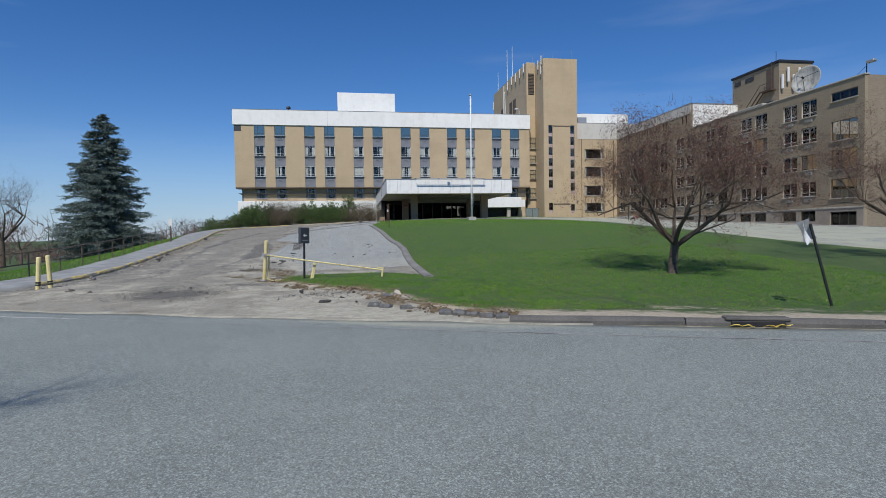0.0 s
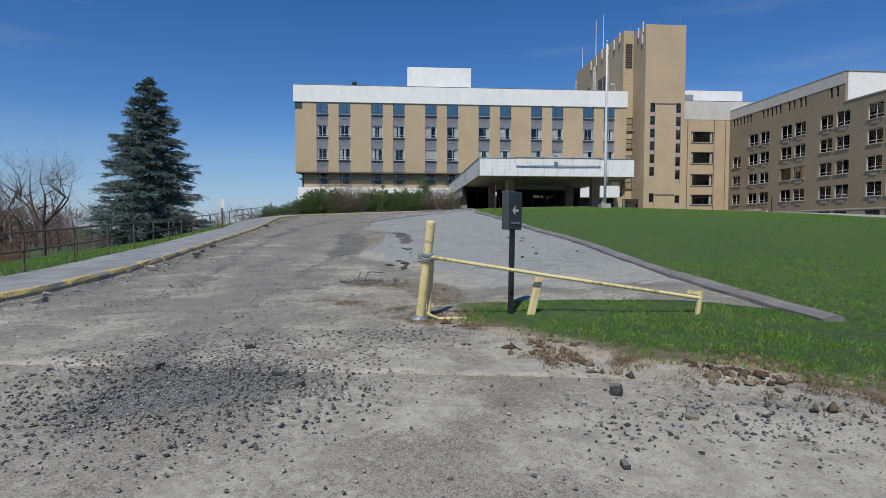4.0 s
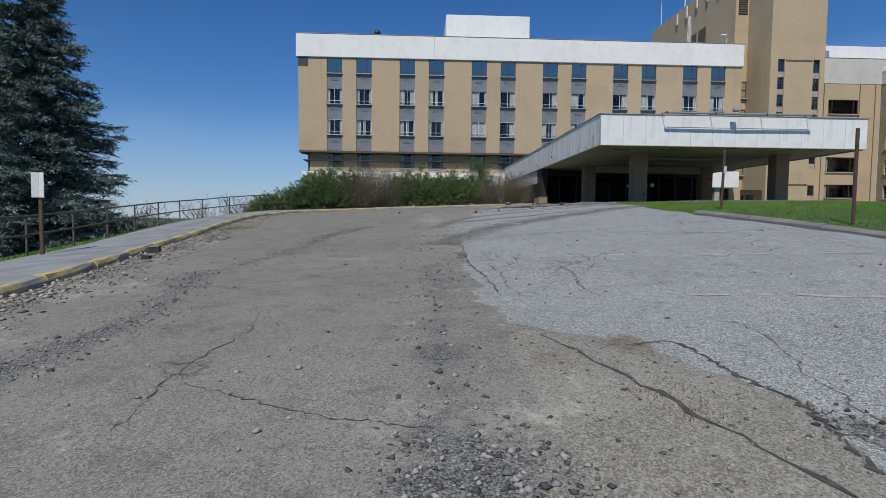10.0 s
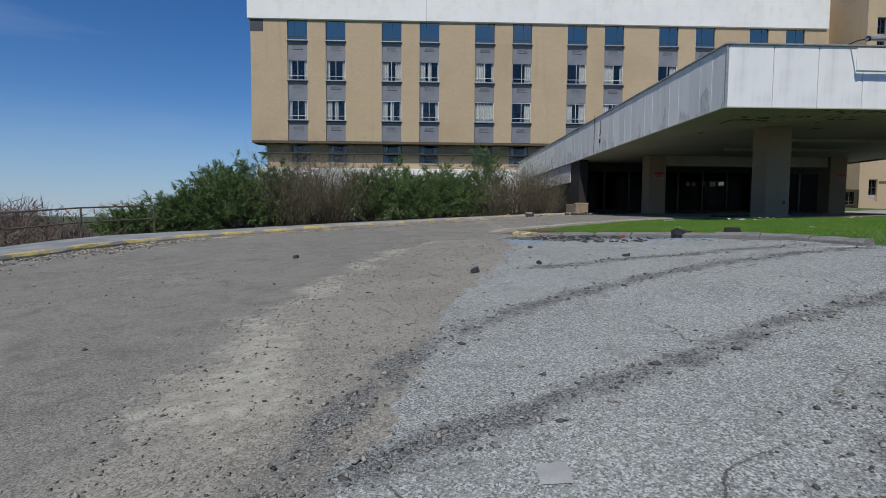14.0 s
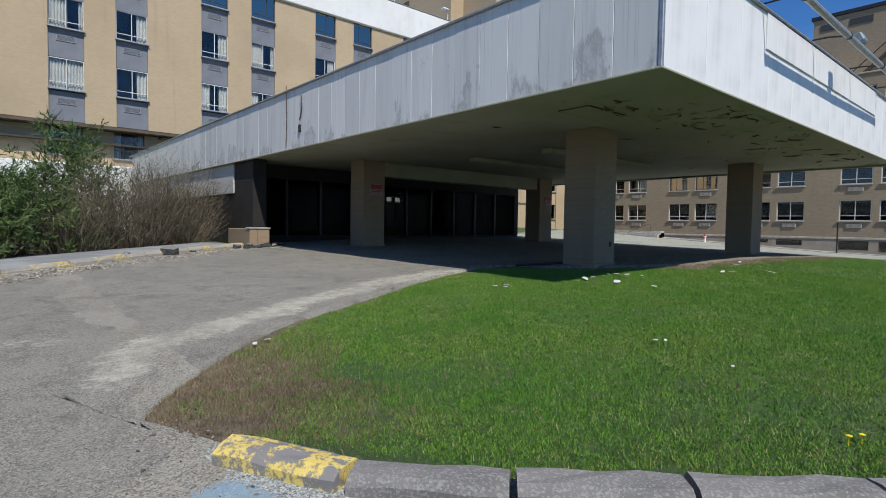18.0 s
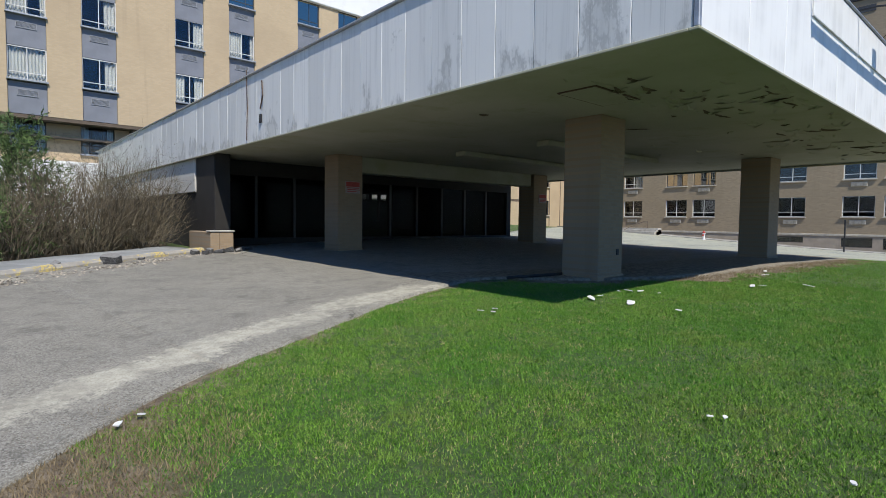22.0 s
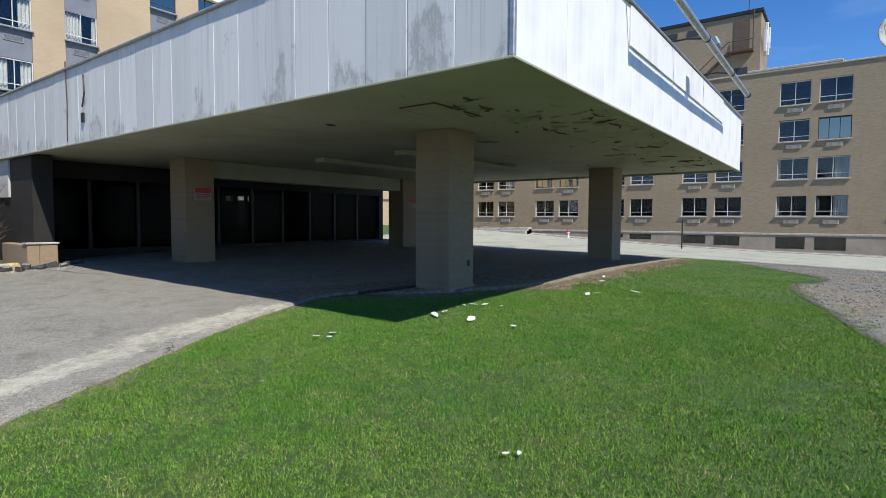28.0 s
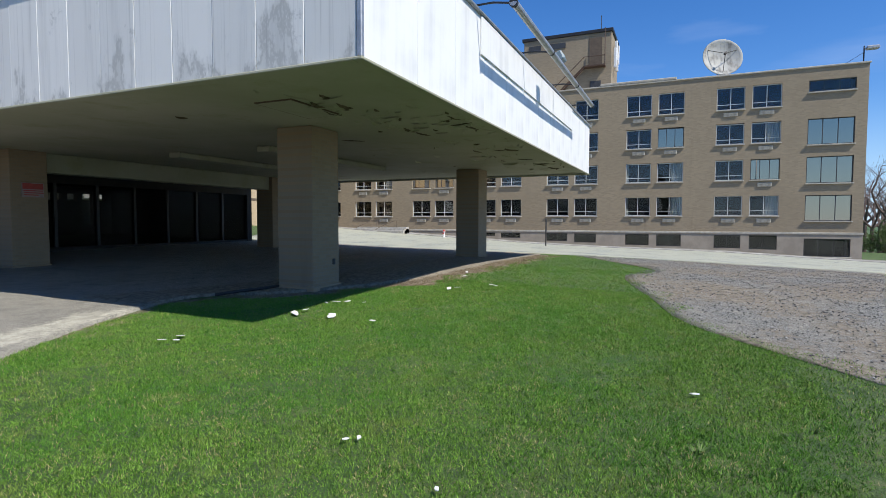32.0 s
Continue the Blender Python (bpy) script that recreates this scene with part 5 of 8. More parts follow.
    for a in (0.5, 2.6, 4.7):
        feed.tube([m @ Vector((1.5 * math.cos(a), 1.5 * math.sin(a), 0.33)), m @ Vector((0, 0, 1.1))], 0.03, 5)
    feed.tube([m @ Vector((0, 0, 0.95)), m @ Vector((0, 0, 1.25))], 0.12, 8)
    part("feed_arm", feed, BLACK, d)
    part("mount", Mesh().tube([(55.4, 59.4, 16.3), (55.4, 59.4, 18.4)], 0.14, 8).tube([(56.2, 58.6, 16.3), (55.4, 59.4, 18.0)], 0.06, 6).tube([(56.2, 60.2, 16.3), (55.4, 59.4, 18.0)], 0.06, 6), STEEL, d)
    fl = thing("roof_floodlight", (52.8, 49.2, 16.5), "floodlight on a short pole at the roof corner", "floodlight")
    part("pole", Mesh().tube([(52.8, 49.2, 16.5), (52.8, 49.2, 17.9)], 0.05, 8).tube([(52.8, 50.6, 16.5), (52.8, 49.2, 17.4)], 0.02, 5), BLACK, fl)
    part("head", Mesh().box(52.5, 48.2, 17.55, 53.0, 49.1, 17.85, 0.08), STEEL, fl)


wing_block()


# ---- entrance canopy ----
CX0, CX1, CY0, CY1, CZ0, CZ1 = 3.45, 19.2, 65.65, 100.0, 5.44, 7.16


def soffit_material():
    n = Nodes("peeling_soffit_paint")
    c = n.mix(n.ramp(n.noise(0.5, 5), 0.35, 0.7), (0.33, 0.33, 0.23), (0.4, 0.39, 0.3))
    c = n.mix(n.ramp(n.noise(0.9, 6, 0.7), 0.52, 0.7, 0, 0.6), c, (0.27, 0.28, 0.15))
    return n.done(c, 0.8, n.noise(14, 5), 0.2)


def entrance_canopy():
    c = thing("entrance_canopy", (11.3, 74, 2.3), "deep white-panelled flat entrance canopy on brick columns, paint peeling below", "canopy")
    soffit = soffit_material()
    peeled = plain("bare_stained_board", (0.12, 0.095, 0.06), 0.9, 6.0, 0.4)
    part("soffit", Mesh().box(CX0 + 0.08, CY0 + 0.08, CZ0 + 0.03, CX1 - 0.08, CY1, CZ0 + 0.2), soffit, c, "peeling greenish-cream soffit")
    part("roof", Mesh().box(CX0 + 0.1, CY0 + 0.1, CZ1 - 0.3, CX1 - 0.1, CY1, CZ1 - 0.1), ROOFING, c)
    # fascia panels
    side_mesh = Mesh().box(0, 0, 0, 0.07, 0.694, CZ1 - CZ0, 0.006).data("fascia_panel", PANEL_SIDE)
    y, k = CY0 + 0.06, 0
    while y < CY1 - 0.7:
        part("fascia_panel", side_mesh, None, c, m=pose(CX0 - 0.002 * (k % 3), y, CZ0))
        part("fascia_panel", side_mesh, None, c, m=pose(CX1 - 0.07, y, CZ0))
        y, k = y + 0.7, k + 1
    front = Mesh().box(0, 0, 0, 1.286, 0.07, CZ1 - CZ0, 0.008).data("fascia_panel", WHITE_PANEL)
    x = CX0 + 0.07
    for i in range(12):
        part("fascia_panel", front, None, c, m=pose(x, CY0 - 0.001 * (i % 3), CZ0))
        x += 1.302
    part("corner_trim", Mesh().box(CX0 - 0.012, CY0 - 0.012, CZ0, CX0 + 0.05, CY0 + 0.05, CZ1, 0.008), STEEL, c)
    part("roof_edging", Mesh().box(CX0 - 0.06, CY0 - 0.06, CZ1, CX1 + 0.06, CY0 + 0.12, CZ1 + 0.05, 0.012).box(CX0 - 0.06, CY0 + 0.12, CZ1, CX0 + 0.12, CY1, CZ1 + 0.05, 0.012).box(CX1 - 0.12, CY0 + 0.12, CZ1, CX1 + 0.06, CY1, CZ1 + 0.05, 0.012), STEEL, c)
    part("drip_edge", Mesh().box(CX0 - 0.02, CY0 - 0.02, CZ0 - 0.035, CX1 + 0.02, CY0 + 0.1, CZ0, 0.008).box(CX0 - 0.02, CY0 + 0.1, CZ0 - 0.035, CX0 + 0.1, CY1, CZ0, 0.008).box(CX1 - 0.1, CY0 + 0.1, CZ0 - 0.035, CX1 + 0.02, CY1, CZ0, 0.008), soffit, c)
    # flat sign boards on the front
    for x0, x1 in ((7.2, 9.95), (9.98, 12.75), (12.78, 15.55)):
        part("sign_board", Mesh().box(x0, CY0 - 0.03, 6.5, x1, CY0 - 0.003, 7.15, 0.006), WHITE_PANEL, c)
    # peeling flakes and a hatch in the soffit
    rng = random.Random(5)
    part("hatch", Mesh().box(4.9, 67.8, CZ0 + 0.005, 6.15, 68.45, CZ0 + 0.03, 0.005), soffit, c)
    part("hatch_rim", Mesh().box(4.87, 67.77, CZ0 + 0.012, 6.18, 67.8, CZ0 + 0.03).box(4.87, 68.45, CZ0 + 0.012, 6.18, 68.48, CZ0 + 0.03).box(4.87, 67.8, CZ0 + 0.012, 4.9, 68.45, CZ0 + 0.03).box(6.15, 67.8, CZ0 + 0.012, 6.18, 68.45, CZ0 + 0.03), RUST, c)
    groups = ((5.9, 67.6, 0.7, 0.35, 26), (7.5, 67.0, 1.1, 0.5, 30), (7.6, 66.1, 0.8, 0.15, 12), (9.6, 66.8, 1.4, 0.5, 26), (13.2, 67.2, 1.6, 0.4, 40), (16.2, 66.6, 1.4, 0.5, 22), (11.5, 70.5, 2.5, 1.2, 12))
    for gx, gy, sx, sy, count in groups:
        for i in range(count):
            x, yy = min(18.7, max(4.0, rng.gauss(gx, sx))), max(65.9, rng.gauss(gy, sy))
            le, wi, a = rng.uniform(0.12, 0.6), rng.uniform(0.015, 0.055), rng.gauss(0, 0.35) + (1.4 if rng.random() < 0.15 else 0)
            m = Matrix.Translation((x, yy, CZ0 + 0.027)) @ Matrix.Rotation(a, 4, "Z")
            f, n, curl = Mesh(), 6, rng.uniform(0.3, 1.0)
            for j in range(n + 1):
                u = j / n - 0.5
                w = wi * (1 - 3.6 * u * u) * rng.uniform(0.6, 1.3)
                jag = rng.uniform(-0.02, 0.02)
                f.v += [tuple(m @ Vector((u * le, jag, 0))), tuple(m @ Vector((u * le, jag + w, -(0.006 + 0.035 * curl * (1 - 4 * u * u)))))]
            f.f = [(2 * j, 2 * j + 2, 2 * j + 3, 2 * j + 1) for j in range(n)]
            part("paint_flake", f, soffit if rng.random() < 0.8 else peeled, c)
    # columns
    for x0, x1, y0, y1 in ((6.8, 7.66, 68.88, 69.72), (16.0, 16.86, 68.88, 69.72), (6.45, 7.35, 77.95, 78.8), (16.0, 16.9, 77.95, 78.8)):
        z0 = gz((x0 + x1) / 2, y0)
        col = part("column", Mesh().box(x0, y0, z0 - 0.3, x1, y1, CZ0 + 0.03, 0.015), COLUMN, c, "tan brick column")
        part("column_base", Mesh().box(x0 - 0.03, y0 - 0.03, z0 - 0.2, x1 + 0.03, y1 + 0.03, z0 + 0.1, 0.02), COLUMN, col)
    part("outlet", Mesh().box(7.42, 68.855, 2.78, 7.5, 68.88, 2.9, 0.008), BLACK, c)
    # soffit beams between the columns
    part("beam", Mesh().box(7.36, 78.1, 4.95, 16.0, 78.6, CZ0 + 0.03, 0.02), soffit, c)
    part("light_trough", Mesh().box(8.6, 71.5, 5.32, 14.2, 71.9, CZ0 + 0.02, 0.02).box(8.6, 74.5, 5.32, 14.2, 74.9, CZ0 + 0.02, 0.02), soffit, c)
    part("cable_box", Mesh().box(CX0 - 0.05, 76.56, 5.86, CX0 - 0.005, 76.68, 6.08, 0.015), BLACK, c)
    part("conduit", Mesh().tube([(CX0 - 0.04, 77.5, 5.5), (CX0 - 0.04, 77.45, 6.4), (CX0 - 0.04, 77.5, 7.35)], 0.014, 6).tube([(CX0 - 0.04, 76.6, 6.2), (CX0 - 0.06, 76.4, 6.5), (CX0 - 0.04, 76.5, 6.9)], 0.018, 5), RUST, c)
    # glazed vestibule in the shade
    v = thing("entrance_vestibule", (11.5, 84, 2.5), "dark glazed entrance vestibule under the canopy", "entrance")
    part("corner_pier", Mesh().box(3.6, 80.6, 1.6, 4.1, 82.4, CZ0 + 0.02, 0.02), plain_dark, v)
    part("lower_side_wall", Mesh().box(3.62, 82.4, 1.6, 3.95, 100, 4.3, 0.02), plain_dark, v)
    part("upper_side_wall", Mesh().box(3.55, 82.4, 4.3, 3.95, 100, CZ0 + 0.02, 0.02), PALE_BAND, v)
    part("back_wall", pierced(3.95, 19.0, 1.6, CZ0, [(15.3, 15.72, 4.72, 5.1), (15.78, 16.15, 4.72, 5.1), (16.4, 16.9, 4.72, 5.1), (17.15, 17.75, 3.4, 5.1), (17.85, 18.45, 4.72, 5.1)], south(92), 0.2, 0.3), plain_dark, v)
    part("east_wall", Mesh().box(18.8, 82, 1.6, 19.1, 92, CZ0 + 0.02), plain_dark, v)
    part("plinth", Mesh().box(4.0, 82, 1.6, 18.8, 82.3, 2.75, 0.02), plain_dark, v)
    x = 4.0
    while x < 18.7:
        part("mullion", Mesh().box(x, 82.02, 2.75, x + 0.1, 82.18, CZ0), BLACK, v)
        x += 1.47
    for i in range(10):
        o = part("pane", Mesh().box(4.1 + i * 1.47, 82.09, 2.75, 5.47 + i * 1.47, 82.1, CZ0 - 0.5), PANE_DULL, v)
        o.visible_shadow = False
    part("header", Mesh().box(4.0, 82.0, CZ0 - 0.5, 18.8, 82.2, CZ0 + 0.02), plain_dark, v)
    part("hose", Mesh().tube(curve([(5.5, 70.02, gz(5.5, 70) + 0.07), (5.9, 69.95, gz(5.9, 70) + 0.07), (6.3, 69.82, gz(6.3, 69.8) + 0.07), (6.78, 69.7, gz(6.8, 69.7) + 0.07)], 12).tolist(), 0.03, 8), BLACK, v)
    # notices on the columns
    for x0, y0 in ((6.7, 77.92), (16.3, 77.92)):
        s = thing("notice_sign", (x0 + 0.27, y0, 4.2), "red and white notice board fixed to a column", "sign")
        part("board", Mesh().box(x0, y0 - 0.01, 4.26, x0 + 0.53, y0 + 0.015, 4.64, 0.006), NOTICE_SHADED, s)
        part("red_panel", Mesh().box(x0 + 0.02, y0 - 0.016, 4.47, x0 + 0.51, y0 - 0.01, 4.62), SIGN_RED, s)
        bars = Mesh()
        for i, (a, b) in enumerate(((0.04, 0.5), (0.06, 0.52), (0.05, 0.4))):
            bars.box(x0 + a, y0 - 0.016, 4.42 - i * 0.055, x0 + b, y0 - 0.01, 4.445 - i * 0.055)
        part("lettering_bars", bars, SIGN_RED, s)
    pl = thing("brick_planter", (3.9, 79.7, 2.2), "low brick planter wall at the canopy edge", "planter")
    part("wall", Mesh().box(3.3, 80.1, 1.9, 3.58, 82.2, 3.0, 0.02), COLUMN, pl)
    part("return_wall", Mesh().box(3.58, 80.1, 1.9, 4.0, 80.38, 3.0, 0.02), COLUMN, pl)
    part("cap", Mesh().box(3.27, 80.07, 3.0, 4.03, 80.42, 3.05, 0.012), CONCRETE, pl)
    # conduit rail held out in front of the sign, with a floodlight that faces it
    p = thing("sign_light_rail", (11.2, 65.3, 7.16), "galvanised pipe rail held out from the canopy edge with a floodlight", "light rail")
    part("rail", Mesh().tube([(6.95, 65.0, 7.19), (11.2, 65.0, 7.17), (15.5, 65.02, 7.19)], 0.064, 12), STEEL, p)
    for x in (6.98, 9.75, 12.7, 15.4):
        part("arm", Mesh().tube([(x, 65.0, 7.18), (x, 65.35, 7.24), (x, 65.9, 7.24)], 0.018, 6), BLACK, p)
        part("clamp", Mesh().tube([(x - 0.03, 65.0, 7.18), (x + 0.03, 65.0, 7.18)], 0.073, 12), BLACK, p)
    part("lamp_stem", Mesh().tube([(10.95, 65.0, 7.18), (10.95, 65.05, 7.32)], 0.025, 8), STEEL, p)
    lamp_box = part("lamp_housing", Mesh().box(-0.17, -0.11, -0.11, 0.17, 0.05, 0.11, 0.03), plain("blue_grey_lamp", (0.2, 0.26, 0.28), 0.5), p, m=pose(10.95, 65.08, 7.4, -25, 0, 0))
    part("lamp_glass", Mesh().box(-0.14, 0.05, -0.09, 0.14, 0.06, 0.09, 0.004), PANE_DULL, lamp_box, m=pose(10.95, 65.08, 7.4, -25, 0, 0))


def side_panel():
    n = Nodes("grey_white_metal_panel")
    world_co = n.add("ShaderNodeNewGeometry").outputs["Position"]
    tone = n.mix(n.rnd(), (0.63, 0.635, 0.61), (0.75, 0.75, 0.715))
    runs = n.noise(1.0, 6, 0.6, world_co, (4, 4, 0.25))
    c = n.mix(n.ramp(runs, 0.5, 0.75, 0, 0.4), tone, (0.36, 0.37, 0.36))
    c = n.mix(n.ramp(n.noise(2.2, 6, 0.7, world_co), 0.62, 0.7, 0, 0.5), c, (0.33, 0.34, 0.33))
    # scalloped water stains rising from the lower edge
    up = n.math("SUBTRACT", n.add("ShaderNodeSeparateXYZ", Vector=world_co).outputs["Z"], CZ0)
    wave = n.math("ADD", n.math("MULTIPLY", n.noise(1.0, 6, 0.65, world_co, (0.6, 1.3, 0.6)), 2.6), n.math("MULTIPLY", up, -0.55))
    c = n.mix(n.ramp(wave, 1.2, 1.36, 0, 0.4), c, (0.42, 0.425, 0.405))
    c = n.mix(n.math("MULTIPLY", n.ramp(wave, 1.32, 1.38), n.ramp(wave, 1.5, 1.4, 0, 0.45)), c, (0.3, 0.305, 0.29))
    c = n.mix(n.ramp(n.noise(1.0, 5, 0.6, world_co, (1, 26, 0.3)), 0.55, 0.72, 0, 0.35), c, (0.3, 0.305, 0.3))
    return n.done(c, 0.5, n.noise(9, 3, 0.5, world_co, (1, 12, 0.1)), 0.12, 0.01)


PANEL_SIDE = side_panel()
COLUMN = brick("column_brick", (0.31, 0.225, 0.14), (0.27, 0.195, 0.12), (0.27, 0.215, 0.15), 0.2, 0.068)
# white notice board, its pinkish grey holding the canopy's shade as colour
NOTICE_SHADED = plain("shaded_white_board", (0.36, 0.29, 0.27), 0.6, 10, 0.15)
# bronze taken down to near black: deep shade under the roofs put into its colour
plain_dark = plain("shade_darkened_bronze_cladding", (0.016, 0.014, 0.012), 0.75, 2.0, 0.3)
entrance_canopy()

# low white-fronted link east of the canopy
lk = thing("low_link_building", (26, 100, 3.0), "low white-fronted link building with dark windows", "building")
part("fascia", Mesh().box(19.3, 96.0, 5.0, 30.0, 103, 6.85, 0.04), WHITE_ROOF, lk)
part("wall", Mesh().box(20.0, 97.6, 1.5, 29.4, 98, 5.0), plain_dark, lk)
part("pier", Mesh().box(27.4, 96.4, 1.5, 28.0, 97, 5.0, 0.02), STONE, lk)
part("brick_end", Mesh().box(30.0, 98, 1.5, 31.4, 103, 5.2, 0.02), TAN, lk)
WindowKind(2.6, 1.7, (0.5,), FRAME_DARK, PANE_BLUE).place(lk, facing(31.4, 97.9, 3.2))


# ---- kerbs ----
def drive_z(x, y):
    return float(land(x, y) + 0.035 + 1.4 * ripple(np.float64(x), np.float64(y)))


def worn_yellow():
    n = Nodes("worn_yellow_kerb")
    c = n.mix(n.ramp(n.noise(9, 6, 0.7), 0.4, 0.62), (0.62, 0.47, 0.13), (0.36, 0.33, 0.26))
    c = n.mix(n.ramp(n.noise(1.2, 5, 0.6), 0.52, 0.64, 0, 0.95), c, (0.3, 0.28, 0.24))
    c = n.mix(n.ramp(n.noise(40, 4), 0.55, 0.8, 0, 0.6), c, (0.12, 0.1, 0.07))
    return n.done(c, 0.85, n.noise(30, 5), 0.5)


def bright_yellow():
    n = Nodes("cracked_yellow_kerb_paint")
    c = n.mix(n.ramp(n.noise(22, 5, 0.7), 0.5, 0.62, 0, 0.85), (0.68, 0.52, 0.14), (0.2, 0.17, 0.12))
    c = n.mix(n.ramp(n.noise(6.0, 5, 0.75), 0.47, 0.55), c, (0.21, 0.2, 0.19))
    return n.done(c, 0.8, n.noise(30, 5), 0.4)


def kerb_asphalt(name="rolled_asphalt_kerb", k=1.0):
    n = Nodes(name)
    gv = n.add("ShaderNodeSeparateColor", Color=n.cells(90, out="Color")).outputs[0]
    c = n.mix(n.ramp(n.noise(1.5, 5), 0.3, 0.7), shade((0.14, 0.135, 0.125), k), shade((0.22, 0.21, 0.195), k))
    c = n.mix(n.ramp(gv, 0.5, 1, 0, 0.5), c, shade((0.36, 0.35, 0.33), k))
    return n.done(c, 0.92, gv, 0.5, 0.01)




def faded_kerb():
    n = Nodes("faded_yellow_kerb")
    c = n.mix(n.ramp(n.noise(1.6, 5, 0.7), 0.3, 0.7), (0.25, 0.235, 0.21), (0.36, 0.34, 0.3))
    spots = n.math("MULTIPLY", n.noise(1.1, 4, 0.6), n.noise(12, 5, 0.7))
    c = n.mix(n.ramp(spots, 0.28, 0.36, 0, 0.85), c, (0.6, 0.46, 0.14))
    return n.done(c, 0.88, n.noise(30, 5), 0.5)


KERB_Y, KERB_BY, KERB_A, KERB_F = worn_yellow(), bright_yellow(), kerb_asphalt(), faded_kerb()
KERB_D = kerb_asphalt("dark_rolled_kerb", 0.52)


def kerb_run(name, line, wide, high, step, material, label, lift=0.03, special=None):
    k = tagged(thing(name, (*line[0], gz(*line[0])), label, "kerb"), kind="structure")
    rng = random.Random(len(line))
    for i, (m, le) in enumerate(edge(line, wide, high, step, lift)):
        me = Mesh()
        # a rolled profile with a rounded top
        prof = [(-wide / 2, -0.12), (-wide / 2, high * 0.55), (-wide * 0.32, high * 0.92), (0, high), (wide * 0.32, high * 0.92), (wide / 2, high * 0.55), (wide / 2, -0.12)]
        gap = rng.uniform(0.004, 0.02)
        n = 4
        for j in range(n + 1):
            x = gap + (le - 2 * gap) * j / n
            for y, z in prof:
                me.v.append((x, y + rng.uniform(-0.012, 0.012), z + rng.uniform(-0.012, 0.012) * (z > 0)))
        q = len(prof)
        me.f = [(j * q + a, j * q + a + 1, (j + 1) * q + a + 1, (j + 1) * q + a) for j in range(n) for a in range(q - 1)]
        me.f += [tuple(range(q)), tuple(n * q + a for a in range(q))[::-1]]
        mm = m @ pose(0, 0, rng.uniform(-0.01, 0.01), rng.uniform(-2, 2), 0, rng.uniform(-0.6, 0.6))
        part("kerb_stone", me, special(i) if special else material, k, m=mm)
    return k


kerb_run("drive_kerb", KERB_DRIVE[2:], 0.22, 0.18, 1.6, KERB_Y, "low concrete kerb with worn yellow paint", 0.0, lambda i: KERB_Y if i < 33 else KERB_F)
kerb_run("lawn_kerb", KERB_LAWN[2:12], 0.34, 0.13, 2.0, KERB_A, "rolled asphalt kerb along the lawn", 0.02)
kerb_run("island_kerb", [(2.0, 58.7), (1.45, 60.2), (0.5, 61.65), (-0.45, 62.6), (-1.25, 63.45), (-1.85, 64.08), (-2.3, 64.7), (-2.52, 65.25)], 0.28, 0.12, 0.82, KERB_A, "broken asphalt kerb with a yellow painted end", 0.02, lambda i: KERB_BY if i >= 8 else KERB_A)
kerb_run("road_kerb", [(2.95, 11.42), (5, 10.8), (8, 9.7), (20, 5.2), (50, -6.05)], 0.3, 0.15, 3.4, KERB_D, "dark stone kerb between road and lawn", 0.0)
kerb_run("side_kerb", [(47.5, 44), (47.5, 62), (47.8, 80), (48.6, 93), (50, 101)], 0.18, 0.13, 3.0, CONCRETE, "pale concrete kerb of the wing sidewalk", 0.0)


# ---- painted lines ----
PAINT = plain("worn_white_paint", (0.44, 0.435, 0.42), 0.8, 5.0, 0.25, 0, 90, 0.3)


def road_z(x, y):
    return float(land(x, y) + 0.02 + 0.5 * ripple(np.float64(x), np.float64(y)))


def line_strip(name, a, b, wide, seed, label, zf=drive_z, broken=0.25, paint=None):
    rng, me = random.Random(seed), Mesh()
    le = math.dist(a, b)
    d = ((b[0] - a[0]) / le, (b[1] - a[1]) / le)
    n = int(le / 0.22)
    for i in range(n):
        if rng.random() < broken:
            continue
        s0, s1 = i * 0.22, (i + 1) * 0.22 - rng.choice((0, 0, 0.05))
        w0, w1 = wide * rng.uniform(0.35, 1.05) / 2, wide * rng.uniform(0.35, 1.05) / 2
        p = []
        for s, w in ((s0, -w0), (s1, -w0), (s1, w1), (s0, w1)):
            x, y = a[0] + d[0] * s - d[1] * w, a[1] + d[1] * s + d[0] * w
            p.append((x, y, zf(x, y) + 0.006))
        me.quad(*p)
    tagged(new(name, me.data(name, paint or PAINT)), label, "road marking", "parking bay lines" if name == "parking_line" else "", "structure")


for i, y in enumerate((25.4, 28.4, 31.3, 34.7, 38.15, 41.25, 44.3, 47.3)):
    line_strip("parking_line", (-3.9, y), (1.4, y - 1.6), 0.11, i, "worn white parking bay line on asphalt", broken=0.45)
line_strip("parking_line", (-4.42, 52.9), (-4.5, 51.4), 0.16, 20, "worn white parking bay line on asphalt", broken=0.3)
line_strip("parking_line", (-4.5, 51.38), (-3.6, 51.05), 0.11, 21, "worn white parking bay line on asphalt", broken=0.2)
for i, (a, b) in enumerate((((-2.32, 51.44), (-2.39, 50.32)), ((-2.96, 50.54), (-2.61, 50.14)))):
    line_strip("parking_line", a, b, 0.1, 40 + i, "worn white parking bay line on asphalt", broken=0.4)
line_strip("parking_line", (-2.1, 61.3), (2.2, 58.3), 0.12, 22, "worn white parking bay line on asphalt", broken=0.42)
line_strip("parking_line", (-0.82, 62.85), (-1.14, 61.6), 0.11, 23, "worn white parking bay line on asphalt", broken=0.2)
ROAD_PAINT = plain("ghost_of_road_paint", (0.27, 0.272, 0.262), 0.88, 3.0, 0.2, 0, 150, 0.4)
line_strip("road_line", (-6.5, 13.97), (9.0, 7.75), 0.13, 31, "worn-out edge line of the road, hardly paler than the asphalt", road_z, 0.0, ROAD_PAINT)
